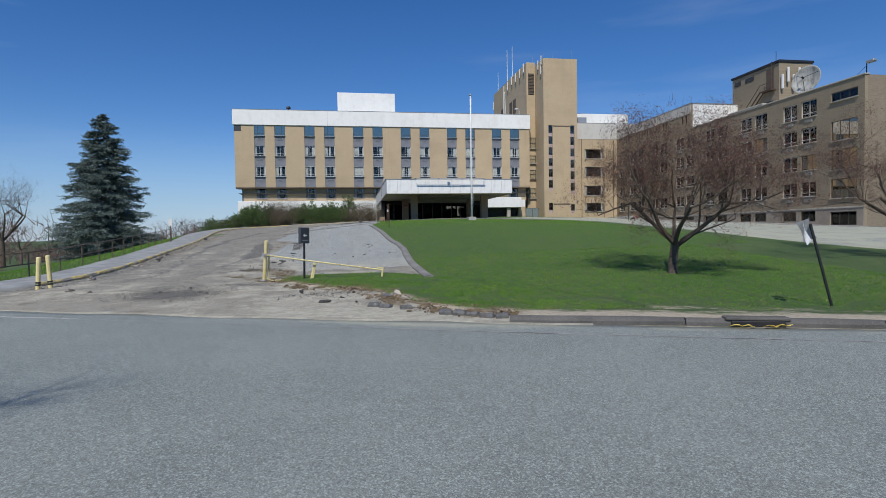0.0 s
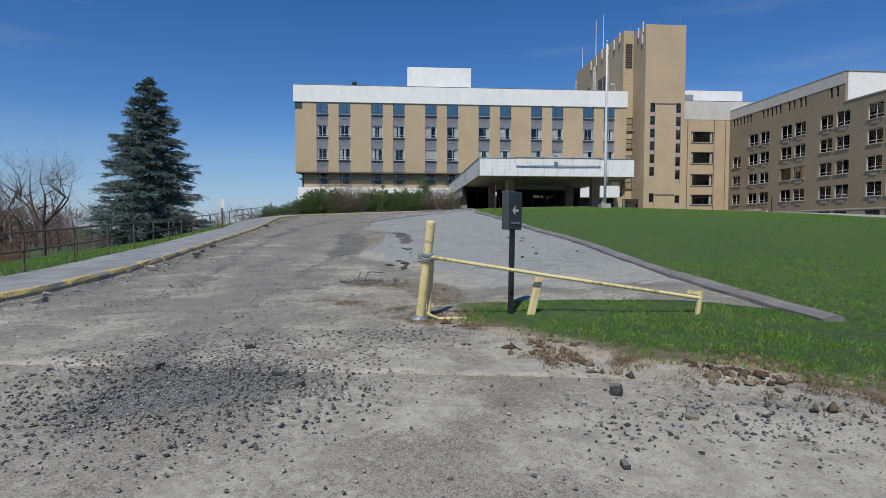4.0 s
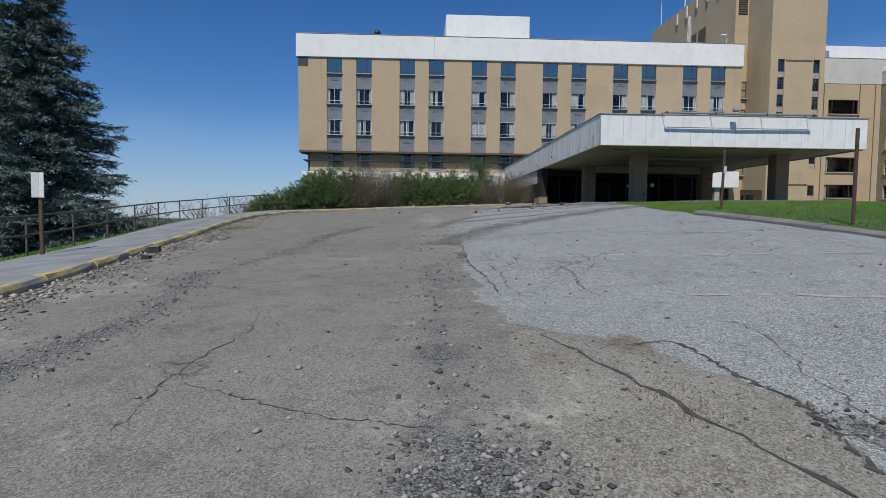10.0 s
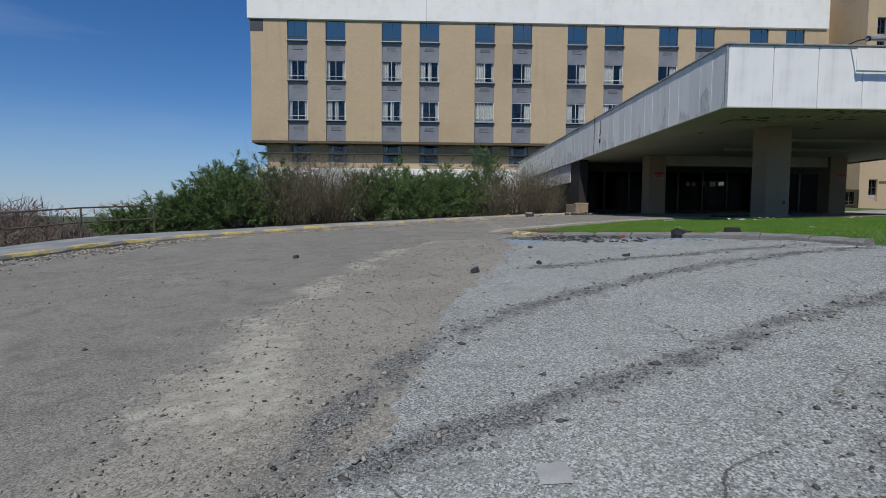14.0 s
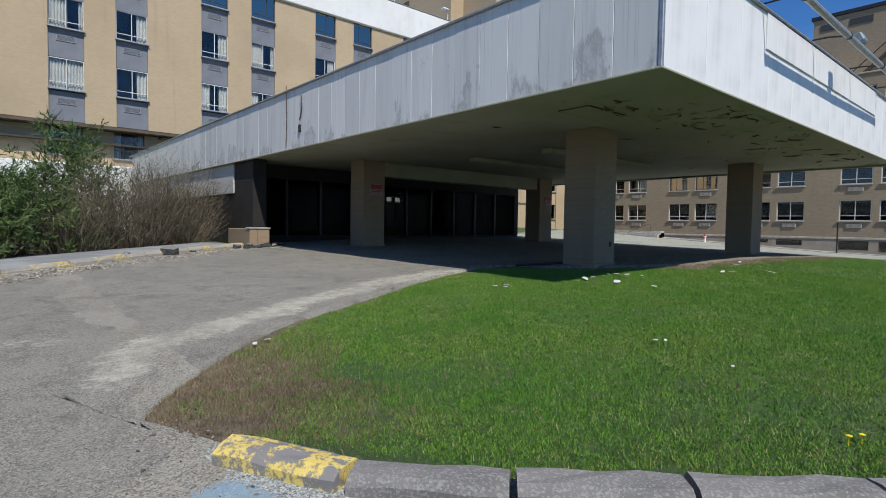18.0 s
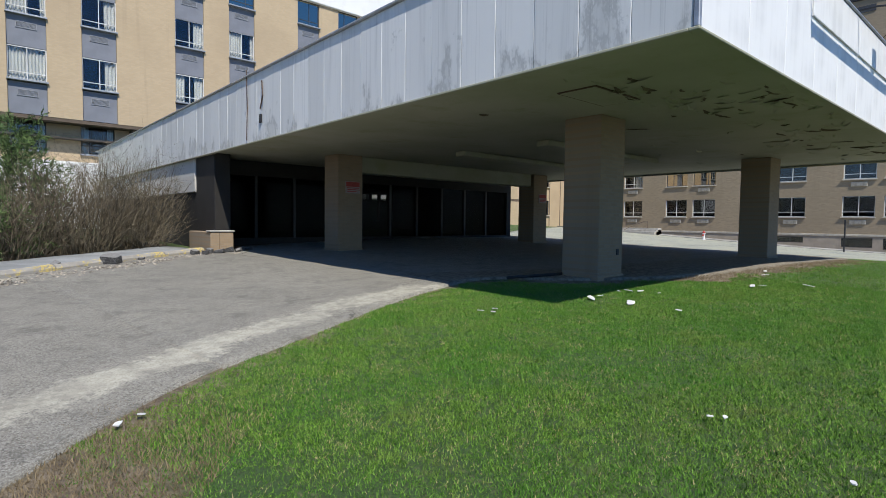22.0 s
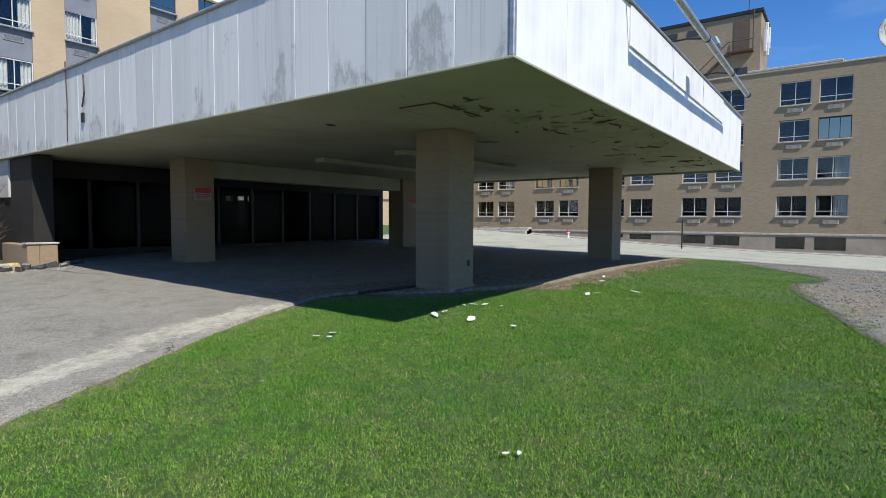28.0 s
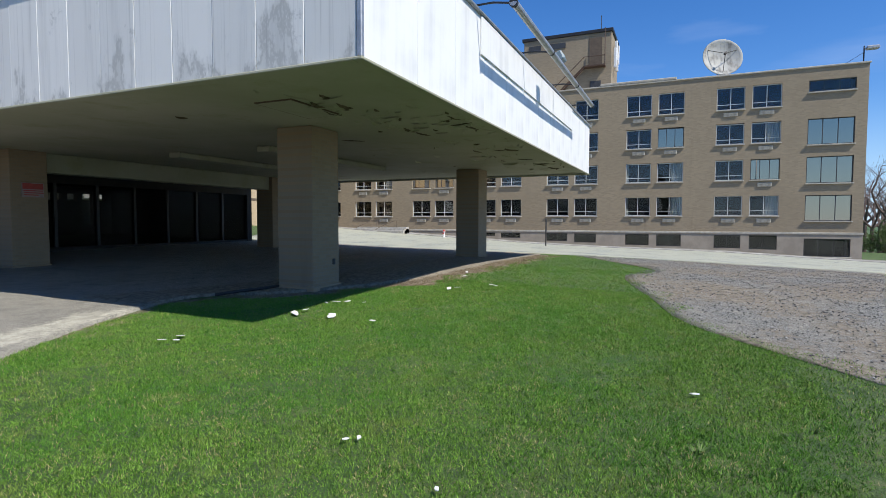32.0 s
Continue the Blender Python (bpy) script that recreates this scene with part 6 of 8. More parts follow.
line_strip("road_line", (-30, 22.9), (-6.7, 14.05), 0.12, 30, "faded white edge line of the road", road_z, 0.1)


# ---- stones and lumps ----
def lump(seed, slab=False):
    """A broken, flat-faced piece; its top tilted."""
    rng, me = random.Random(seed), Mesh()
    n = rng.choice((4, 5, 5, 6))
    levels = ((0.85, -0.12), (1.0, 0.08), (0.86, 0.4)) if not slab else ((1.0, -0.05), (1.04, 0.03), (0.93, 0.15))
    rad, ang = [rng.uniform(0.6, 1.2) for _ in range(n)], [rng.uniform(-0.35, 0.35) for _ in range(n)]
    tx, ty = rng.uniform(-0.3, 0.3), rng.uniform(-0.3, 0.3)
    for s, z in levels:
        for j in range(n):
            a = 2 * math.pi * (j + ang[j]) / n
            r = rad[j] * s * rng.uniform(0.9, 1.08) * 0.5
            x, y = r * math.cos(a) * 1.3, r * math.sin(a)
            me.v.append((x, y, z + (tx * x + ty * y) * (z > 0.1) * (0.4 if slab else 1)))
    for i in range(len(levels) - 1):
        for j in range(n):
            me.f.append((i * n + j, i * n + (j + 1) % n, (i + 1) * n + (j + 1) % n, (i + 1) * n + j))
    me.f += [tuple(range(n))[::-1], tuple((len(levels) - 1) * n + j for j in range(n))]
    return me


def lump_material(name, a, b):
    """Fresh dark breaks, with a greyer weathered upper face full of aggregate."""
    n = Nodes(name)
    gv = n.add("ShaderNodeSeparateColor", Color=n.cells(34, out="Color")).outputs[0]
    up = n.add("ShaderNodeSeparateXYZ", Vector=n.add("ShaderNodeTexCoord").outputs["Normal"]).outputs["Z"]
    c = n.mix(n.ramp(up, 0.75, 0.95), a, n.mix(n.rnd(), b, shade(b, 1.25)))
    c = n.mix(n.ramp(gv, 0.6, 1, 0, 0.45), c, shade(b, 1.9))
    return n.done(c, 0.93, n.noise(14, 6, 0.7), 0.6, 0.05)


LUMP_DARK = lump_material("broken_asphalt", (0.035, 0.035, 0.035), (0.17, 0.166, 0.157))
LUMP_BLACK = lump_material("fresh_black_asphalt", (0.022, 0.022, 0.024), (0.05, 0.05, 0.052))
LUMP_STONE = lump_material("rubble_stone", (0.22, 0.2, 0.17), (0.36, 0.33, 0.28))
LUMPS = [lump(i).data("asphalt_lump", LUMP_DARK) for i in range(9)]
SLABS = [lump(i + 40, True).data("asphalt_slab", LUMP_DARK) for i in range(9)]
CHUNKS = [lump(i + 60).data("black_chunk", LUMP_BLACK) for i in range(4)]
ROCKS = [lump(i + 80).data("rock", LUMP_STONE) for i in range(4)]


def scatter_thing(kind, x, y, size, rng, zf=drive_z, tilt=12):
    mesh = rng.choice({"asphalt_lump": LUMPS, "asphalt_slab": SLABS, "rock": ROCKS, "black_chunk": CHUNKS}[kind])
    ob = new(kind, mesh)
    size = size * 0.72
    ob.matrix_basis = pose(x, y, zf(x, y) + size * 0.04, rng.uniform(-tilt, tilt), rng.uniform(-tilt, tilt), rng.uniform(0, 360)) @ Matrix.Diagonal((size, size, size, 1))
    text = {"asphalt_lump": "dark lump of broken asphalt on the ground", "asphalt_slab": "tilted slab of broken asphalt on the ground", "rock": "pale broken stone lying in the dirt", "black_chunk": "large black chunk of asphalt kerb beside the lawn"}[kind]
    return tagged(ob, text, kind.replace("_", " "), "loose " + kind.replace("_", " ") + "s")


rng = random.Random(21)
for i in range(9):
    u = i / 8
    for k in range(2):
        scatter_thing("asphalt_slab", -4.2 + 0.4 * u + rng.uniform(-0.16, 0.16), 37.4 - 4.0 * u + rng.uniform(-0.25, 0.25), rng.uniform(0.12, 0.3) if u < 0.5 else rng.uniform(0.1, 0.24), rng, tilt=6)
for x, y in ((-4.9, 25.2), (-4.4, 25.3), (-5.3, 24.95), (-4.5, 24.75), (-4.75, 24.6), (-4.1, 25.0), (-4.62, 24.72), (-5.15, 24.8)):
    scatter_thing("asphalt_slab", x, y, rng.uniform(0.1, 0.22), rng)
for i in range(16):
    scatter_thing("asphalt_slab", rng.gauss(-3.75, 0.38), rng.gauss(28.3, 0.45), rng.uniform(0.1, 0.3), rng)
for x, y, s in ((0.5, 34.28, 0.22), (0.7, 33.6, 0.2), (0.5, 32.78, 0.24), (-0.44, 28.47, 0.2), (0.15, 29.16, 0.22), (0.48, 30.91, 0.16), (-1.43, 30.47, 0.14), (1.51, 29.39, 0.16), (0.2, 33.9, 0.18)):
    scatter_thing("asphalt_slab", x, y, s, rng)
for x, y, s in ((-3.79, 31.25, 0.3), (-3.9, 31.6, 0.22), (-3.7, 30.5, 0.2)):
    scatter_thing("asphalt_slab", x, y, s, rng)
scatter_thing("rock", -4.9, 23.2, 0.1, rng)
for x, y, s in ((-10.3, 29.9, 0.26), (-10.6, 30.6, 0.32), (-10.8, 31.7, 0.3), (-11.0, 33.3, 0.35), (-11.1, 33.8, 0.25), (-12.6, 47.5, 0.5), (-12.2, 46.3, 0.3), (-0.76, 78.1, 0.5), (-0.48, 78.2, 0.36), (0.38, 78.6, 0.72), (1.2, 79.1, 0.2), (2.7, 79.7, 0.42), (2.96, 79.45, 0.4), (3.15, 79.8, 0.46), (3.45, 79.7, 0.4), (3.76, 79.9, 0.42), (4.0, 79.75, 0.3), (4.23, 80.1, 0.4), (4.5, 80.2, 0.34), (-7.7, 61.6, 0.22), (-4.26, 58.6, 0.28), (-3.2, 58.9, 0.16), (-1.7, 59.2, 0.14), (-2.9, 61.2, 0.12)):
    scatter_thing("asphalt_lump", x, y, s, rng)
for i in range(150):
    a, b = (rng.gauss(0, 0.42), rng.gauss(0, 0.3)) if i < 95 else (rng.uniform(0.4, 2.4), rng.uniform(-0.9, 0.4))
    x, y = -1.75 + 0.72 * a + 0.7 * b, 63.45 - 0.7 * a + 0.7 * b
    y = min(y, 63.78 - (x + 1.8) * 1.0)
    big = rng.random()
    scatter_thing("asphalt_slab" if big > 0.45 else "asphalt_lump", x, y, rng.uniform(0.2, 0.34) if big > 0.84 else rng.uniform(0.05, 0.17), rng, tilt=9)
sand_z = lambda x, y: gz(x, y) + 0.03
for x, y, s in ((0.5, 61.85, 0.46), (0.3, 61.68, 0.44), (0.45, 61.6, 0.36), (1.3, 61.3, 0.5), (1.0, 61.0, 0.3), (0.66, 61.95, 0.4)):
    scatter_thing("black_chunk", x, y, s, rng)
scatter_thing("asphalt_slab", 0.02, 62.2, 0.55, rng, tilt=20)
for x, y, s in ((-2.0, 17.5, 0.25), (-2.5, 16.1, 0.12), (-0.3, 15.0, 0.14), (0.9, 14.6, 0.16), (-5.8, 19.4, 0.22), (-6.5, 18.6, 0.16), (-4.9, 17.9, 0.15)):
    scatter_thing("asphalt_lump", x, y, s, rng, sand_z)
for x, y, s in ((-1.15, 15.25, 0.42), (-0.7, 16.0, 0.2), (-5.2, 18.3, 0.25)):
    scatter_thing("asphalt_slab", x, y, s, rng, sand_z)
for x, y, s in ((0.9, 16.0, 0.35), (1.0, 15.2, 0.3), (-11.0, 28.2, 0.3), (-10.5, 27.3, 0.28), (-10.8, 27.7, 0.24), (-10.2, 22.5, 0.28), (-10.6, 23.3, 0.22), (-9.6, 19.6, 0.3), (-8.8, 19.1, 0.2), (-1.6, 16.9, 0.2), (0.2, 14.2, 0.22), (-11.2, 25.5, 0.16), (-10.7, 26.6, 0.2)):
    scatter_thing("rock", x, y, s, rng, sand_z)


def kerb_block(x, y, yaw, size, tilt, seed):
    """A squared kerb stone, heaved out of line."""
    r = random.Random(seed)
    me = Mesh().box(-size[0] / 2, -size[1] / 2, -0.16, size[0] / 2, size[1] / 2, size[2], 0.035)
    me.v = [(a + r.uniform(-0.02, 0.02), b + r.uniform(-0.02, 0.02), c + r.uniform(-0.02, 0.02)) for a, b, c in me.v]
    ob = new("kerb_block", me.data("kerb_block", KERB_STONE))
    ob.matrix_basis = pose(x, y, gz(x, y) + 0.03, tilt, r.uniform(-5, 5), yaw)
    tagged(ob, "dark squared kerb stone heaved out of line", "kerb stone", "heaved kerb stones")


BLOCK_PALE = plain("pale_squared_stone", (0.3, 0.28, 0.25), 0.9, 9.0, 0.3, 0, 70, 0.5)
KERB_STONE = plain("dark_kerb_stone", (0.13, 0.13, 0.128), 0.9, 9.0, 0.35, 0, 70, 0.5)
for i, (x, y, yaw, tilt) in enumerate(((1.78, 12.68, -22, 4), (2.06, 12.48, -28, 0), (2.34, 12.26, -30, -5), (2.62, 12.02, -28, -9), (2.92, 11.9, -12, 3), (0.14, 14.26, -20, 6), (0.43, 14.0, -25, -8), (0.93, 13.7, 5, -6), (0.57, 15.85, 30, 12))):
    kerb_block(x, y, yaw, (0.31 if i != 8 else 0.27, 0.24, 0.1 if i < 5 else 0.08), tilt, 500 + i)
ob = new("squared_stone", Mesh().box(-0.11, -0.08, -0.05, 0.11, 0.08, 0.13, 0.02).data("squared_stone", BLOCK_PALE))
ob.matrix_basis = pose(-4.26, 24.58, drive_z(-4.26, 24.58), 6, -8, 15)
tagged(ob, "pale squared stone lying beside the pothole", "stone")
tagged(new("stone_plate", Mesh().box(0.42, 16.2, gz(0.5, 16.2), 0.72, 16.42, gz(0.5, 16.2) + 0.07, 0.015).data("stone_plate", KERB_STONE)), "flat dark stone plate lying in the dirt", "stone")
brick_bit = new("brick_fragment", lump(300).data("brick_fragment", plain("red_brick_bit", (0.35, 0.1, 0.05), 0.9, 20)))
brick_bit.matrix_basis = pose(-0.55, 62.5, drive_z(-0.55, 62.5), 10, 5, 40) @ Matrix.Diagonal((0.13, 0.13, 0.13, 1))
tagged(brick_bit, "small broken piece of red brick among rubble", "brick")


def pebbles(name, n, seed, weight, box, size, material, label, zf=None, flat=0.6):
    """Loose small stones, one mesh."""
    r = np.random.RandomState(seed)
    pts = np.zeros((0, 2))
    while len(pts) < n:
        c = np.column_stack([r.uniform(box[0], box[2], n * 2), r.uniform(box[1], box[3], n * 2)])
        lawn = (c[:, 1] > np.interp(c[:, 0], (-2.7, -1.85, -1.25, -0.45, 0.5, 1.45, 2.0), (64.7, 63.8, 63.2, 62.35, 61.4, 59.9, 58.5)) - 0.1) & (c[:, 0] > -2.5) & (c[:, 0] < 3) & (c[:, 1] > 58.5) & (c[:, 1] < 67)
        pts = np.vstack([pts, c[(r.rand(len(c)) < weight(c[:, 0], c[:, 1])) & ~lawn]])
    pts = pts[:n]
    z = land(pts[:, 0], pts[:, 1]) + 0.035 + 1.4 * ripple(pts[:, 0], pts[:, 1])
    s = size[0] + (size[1] - size[0]) * r.rand(n) ** 3
    base = np.array([(1, 0, 0), (0, 1, 0), (-1, 0, 0), (0, -1, 0), (0, 0, 1), (0, 0, -1)], float)
    tri = np.array([(0, 1, 4), (1, 2, 4), (2, 3, 4), (3, 0, 4), (1, 0, 5), (2, 1, 5), (3, 2, 5), (0, 3, 5)])
    v = base[None] * (0.6 + 0.8 * r.rand(n, 6, 1)) + 0.25 * r.randn(n, 6, 3)
    v[:, :, 2] *= flat
    a = r.rand(n) * 6.283
    x = v[:, :, 0] * np.cos(a)[:, None] - v[:, :, 1] * np.sin(a)[:, None]
    y = v[:, :, 0] * np.sin(a)[:, None] + v[:, :, 1] * np.cos(a)[:, None]
    v = np.stack([x, y, v[:, :, 2] + 0.25], 2) * s[:, None, None]
    v[:, :, :2] += pts[:, None, :]
    v[:, :, 2] += z[:, None]
    ob = sheet(name, v.reshape(-1, 3), (tri[None] + 6 * np.arange(n)[:, None, None]).reshape(-1, 3), material)
    return tagged(ob, label, "gravel", "", "stuff")


def sheet(name, verts, faces, material, parent=None):
    """A large mesh from arrays."""
    me = bpy.data.meshes.new(name)
    k = faces.shape[1]
    me.vertices.add(len(verts))
    me.vertices.foreach_set("co", np.ascontiguousarray(verts, np.float32).ravel())
    me.loops.add(faces.size)
    me.loops.foreach_set("vertex_index", np.ascontiguousarray(faces, np.int32).ravel())
    me.polygons.add(len(faces))
    me.polygons.foreach_set("loop_start", np.arange(0, faces.size, k, dtype=np.int32))
    me.update(calc_edges=True)
    me.materials.append(material)
    ob = new(name, me)
    if parent is not None:
        ob.parent = parent
        ob.matrix_parent_inverse = parent.matrix_basis.inverted()
    return ob


def chips(name, a, b):
    n = Nodes(name)
    c = n.mix(n.ramp(n.island(), 0.1, 0.95), a, b)
    return n.done(c, 0.92)


CHIPS = chips("loose_chippings", (0.08, 0.076, 0.07), (0.36, 0.33, 0.28))
CHIPS_DARK = chips("asphalt_fragments", (0.04, 0.04, 0.04), (0.24, 0.233, 0.22))
CHIPS_GREY = chips("grey_spur_gravel", (0.07, 0.07, 0.068), (0.33, 0.32, 0.3))
CHIPS_SAND = chips("sandy_gravel_bits", (0.13, 0.115, 0.095), (0.45, 0.4, 0.32))
pebbles("track_gravel", 19000, 23, lambda x, y: track_mask(x, y) ** 1.3, (-10.8, 36, 2.6, 60), (0.004, 0.016), CHIPS_GREY, "dark loose gravel swept into tyre tracks")
pebbles("gutter_rubble", 6500, 24, lambda x, y: np.clip(1.1 - (x - np.interp(y, [p[1] for p in KERB_DRIVE[2:13]], [p[0] for p in KERB_DRIVE[2:13]]) - 0.15) / 1.5, 0, 1) ** 2 * (x > np.interp(y, [p[1] for p in KERB_DRIVE[2:13]], [p[0] for p in KERB_DRIVE[2:13]]) + 0.1) * (0.4 + 0.6 * (np.sin(y * 0.8) > -0.3)), (-14.3, 27, -8, 67), (0.008, 0.055), CHIPS_SAND, "pale rubble and crumbled kerb in the gutter", flat=0.5)
pebbles("lane_grit", 7000, 27, lambda x, y: np.clip(GRIT_LANE(x, y) * 1.1, 0, 1) ** 0.8, (-7.4, 29.5, -4.8, 39.8), (0.005, 0.028), CHIPS_GREY, "dark broken grit along the wheel lane")
pebbles("seam_gravel", 9000, 25, lambda x, y: np.clip(mid_mask(x, y), 0, 1) * 0.5 + np.clip(1 - np.abs(x - seam_x(y)) / 0.35, 0, 1) * (y > 50), (-7.6, 34, -2.4, 66), (0.004, 0.018), CHIPS, "coarse grit along the broken seam")
pebbles("gravel", 24000, 3, lambda x, y: np.clip(rubble_mask(x, y), 0, 1) * 0.9 + 0.015, (-14, 20, 2, 66), (0.005, 0.03), CHIPS, "loose dark chippings and grit on the drive")
pebbles("scattered_stones", 1500, 13, lambda x, y: 0.3 + 0 * x, (-13, 22, 2, 62), (0.006, 0.028), CHIPS, "scattered stones over the paving")
pebbles("kerb_rubble", 8000, 14, lambda x, y: (y < np.interp(x, (-2.5, -1.85, -1.25, -0.45, 0.5, 1.45), (64.6, 63.8, 63.2, 62.35, 61.4, 59.9)) - 0.12) * (np.clip(1.2 - np.hypot((x - 0.7 * (63.4 - y) + 1.75) / 0.95, (y - 63.35) / 1.1), 0, 1) ** 1.5 + 0.06 * np.clip(1.2 - np.abs(y - (61.75 - (x - 0.2) * 0.95)) / 0.95, 0, 1)), (-3, 59.5, 2.2, 65), (0.005, 0.03), CHIPS_DARK, "broken asphalt rubble under the kerb", flat=0.38)
CLOD = chips("brown_soil_clods", (0.075, 0.052, 0.034), (0.24, 0.18, 0.12))
pebbles("soil_clods", 2600, 43, lambda x, y: np.clip(1.25 * verge_dirt(x, y), 0, 1) ** 2 * (np.sin(x * 3.1 + y) * np.sin(y * 2.3) > -0.2), (-3.4, 12, 4, 21.2), (0.008, 0.06), CLOD, "clods of brown soil along the torn-up verge", flat=0.7)
pebbles("bay_crumbs", 2600, 44, lambda x, y: np.clip(BAY_CRUMBLE(x, y), 0, 1), (-5, 32.8, -3.3, 38.5), (0.004, 0.022), CHIPS_DARK, "dark crumbs of asphalt along the broken bay")
pebbles("pothole_rubble", 900, 15, lambda x, y: np.clip(1.2 - np.hypot((x + 4.65) / 0.8, (y - 24.95) / 0.6), 0, 1), (-6, 24, -3, 26.5), (0.005, 0.03), CHIPS_DARK, "broken asphalt bits in the pothole")
pebbles("apron_gravel", 12000, 4, lambda x, y: np.clip((y - (12.6 - 0.375 * x)) / 1.5, 0, 1) * (0.2 + 0.8 * np.clip(rubble_mask(x, y), 0, 1)), (-13, 12, 3, 24), (0.004, 0.02), CHIPS_SAND, "sandy gravel and broken bits on the apron")
pebbles("apron_rubble", 9000, 41, lambda x, y: np.clip(1.15 - np.hypot((x + 5.9) / 2.1, (y - 18.3) / 2.1), 0, 1) ** 1.2 + 0.7 * np.clip(1.1 - np.hypot((x + 4.0) / 0.9, (y - 19.9) / 0.7), 0, 1) + 0.4 * np.clip(1.1 - np.hypot((x + 1.2) / 1.7, (y - 16.8) / 1.0), 0, 1), (-9, 14.5, 1.5, 22), (0.004, 0.024), CHIPS_DARK, "dark crumbled asphalt heaped on the apron", flat=0.5)
pebbles("kerb_grit", 9000, 5, lambda x, y: np.clip(1 - np.abs(y - np.interp(x, (-14, -11, -8.2, -5, -1.5, 3.2), (64, 69, 71.8, 74.4, 77.1, 80.2)) + 0.5) / 0.8, 0, 1), (-14, 62, 4, 81), (0.006, 0.04), CHIPS_SAND, "grit and crumbled kerb along the gutter")
pebbles("spur_gravel", 26000, 6, lambda x, y: (y < np.interp(x, (4.4, 6.8, 9, 12.4, 15.7, 21.6), (60.2, 62.2, 62.9, 63.7, 63.2, 66.5))) * (y > np.interp(x, (5.2, 8.6, 12, 15, 18, 23.4), (58.6, 58.4, 57.6, 56.6, 56, 55.6))) * 0.8, (4.4, 56, 22, 66.5), (0.005, 0.022), CHIPS_GREY, "grey gravel over the broken spur", flat=0.6)



# cracks opened and filled with dirt
CRACK = plain("crack_dirt", (0.085, 0.08, 0.07), 0.95, 14.0, 0.4, 0, 60, 0.4)
for i, (pts, wide) in enumerate((
    ([(-6.0, 47.3), (-5.49, 47.4), (-4.53, 47.58), (-3.59, 48.0), (-2.56, 48.06), (-1, 48.3), (1.0, 48.2)], 0.06),
    ([(-5.67, 46.48), (-5.7, 45.9), (-5.62, 45.44), (-5.5, 44.6), (-5.6, 43.2)], 0.025),
    ([(-4.45, 47.3), (-4.38, 46.44), (-4.43, 45.77), (-4.6, 45)], 0.02),
    ([(-3.6, 48.0), (-3.2, 47.2), (-3.3, 46.3)], 0.018),
    ([(-8.65, 47.69), (-7.9, 48.1), (-7.17, 48.3), (-6.03, 47.4)], 0.02),
    ([(-10.35, 53.02), (-8.45, 52.65), (-7.04, 51.63)], 0.02),
    ([(-11.0, 65.8), (-8.44, 64.72), (-6.63, 64.14), (-5.58, 63.81), (-4.69, 65.05)], 0.022),
    ([(-5.58, 63.81), (-5.2, 64.6), (-5.3, 66.0)], 0.015),
    ([(-3.41, 60.98), (-3.1, 60.6), (-2.9, 60.1), (-2.85, 59.3)], 0.03),
    ([(-3.35, 61.3), (-2.9, 61.7), (-2.6, 61.75)], 0.02),
    ([(-3.3, 71.0), (-2.9, 70.2), (-2.5, 69.2)], 0.015),
    ([(-5.39, 52.09), (-5.3, 51.49), (-5.22, 51.14), (-5.09, 50.15)], 0.03),
    ([(-5.01, 52.28), (-5.08, 51.9), (-5.25, 51.4)], 0.025),
    ([(-5.39, 52.09), (-5.61, 50.77), (-5.48, 49.65)], 0.025),
    ([(-3.67, 26.78), (-3.17, 26.38), (-2.52, 26.28), (-2.14, 25.74), (-1.5, 25.3), (0.2, 25.4)], 0.06),
    ([(-5.74, 49.14), (-5.9, 44.27), (-5.78, 42.85), (-5.77, 41.72), (-5.77, 41.35)], 0.05),
    ([(-5.66, 44.02), (-5.54, 42.82), (-5.6, 41.88), (-5.48, 41.32)], 0.035),
    ([(-4.85, 45.03), (-5.06, 43.91), (-4.01, 43.71), (-4.29, 42.87)], 0.035),
    ([(-4.61, 43.48), (-4.56, 42.67), (-4.7, 41.85), (-4.65, 41.24)], 0.045),
    ([(-4.91, 42.52), (-4.39, 43.44), (-3.01, 44.86)], 0.04),
    ([(-5.76, 47.76), (-3.25, 48.03), (-1.71, 47.34), (-0.43, 46.07)], 0.07),
    ([(-5.65, 39.82), (-3.8, 34.79), (-1.57, 35.05), (-0.02, 34.21)], 0.09),
    ([(0.66, 40.55), (2.53, 38.83), (3.84, 37.19)], 0.08),
    ([(-4.67, 35.59), (-4.73, 34.88), (-4.58, 34.27)], 0.04),
    ([(-2.2, 38.33), (-2.94, 38.33), (-3.4, 38.03)], 0.06),
    ([(-5.03, 39.5), (-4.6, 39.53), (-4.57, 38.77), (-4.46, 38.28), (-4.63, 37.5)], 0.09),
    ([(-8.49, 41.26), (-8.3, 40.33), (-8.46, 39.37), (-8.4, 38.27)], 0.03),
    ([(-8.35, 39.01), (-7.45, 38.47), (-6.56, 38.1)], 0.03),
)):
    line, r, me = curve(pts, 16 * len(pts)), random.Random(i), Mesh()
    line = line + np.array([[r.uniform(-0.03, 0.03), r.uniform(-0.03, 0.03)] for _ in line])
    for j, (x, y) in enumerate(line):
        d = line[min(j + 1, len(line) - 1)] - line[max(j - 1, 0)]
        d = d / max(1e-6, float(np.hypot(*d)))
        w = wide * 0.42 * r.choice((0.3, 0.5, 0.8, 1.3)) * min(1, 0.3 + 0.2 * min(j, len(line) - 1 - j))
        for s in (-0.5, 0.5):
            px_, py_ = float(x - d[1] * w * s), float(y + d[0] * w * s)
            me.v.append((px_, py_, drive_z(px_, py_) + 0.005))
        if j:
            k = 2 * j
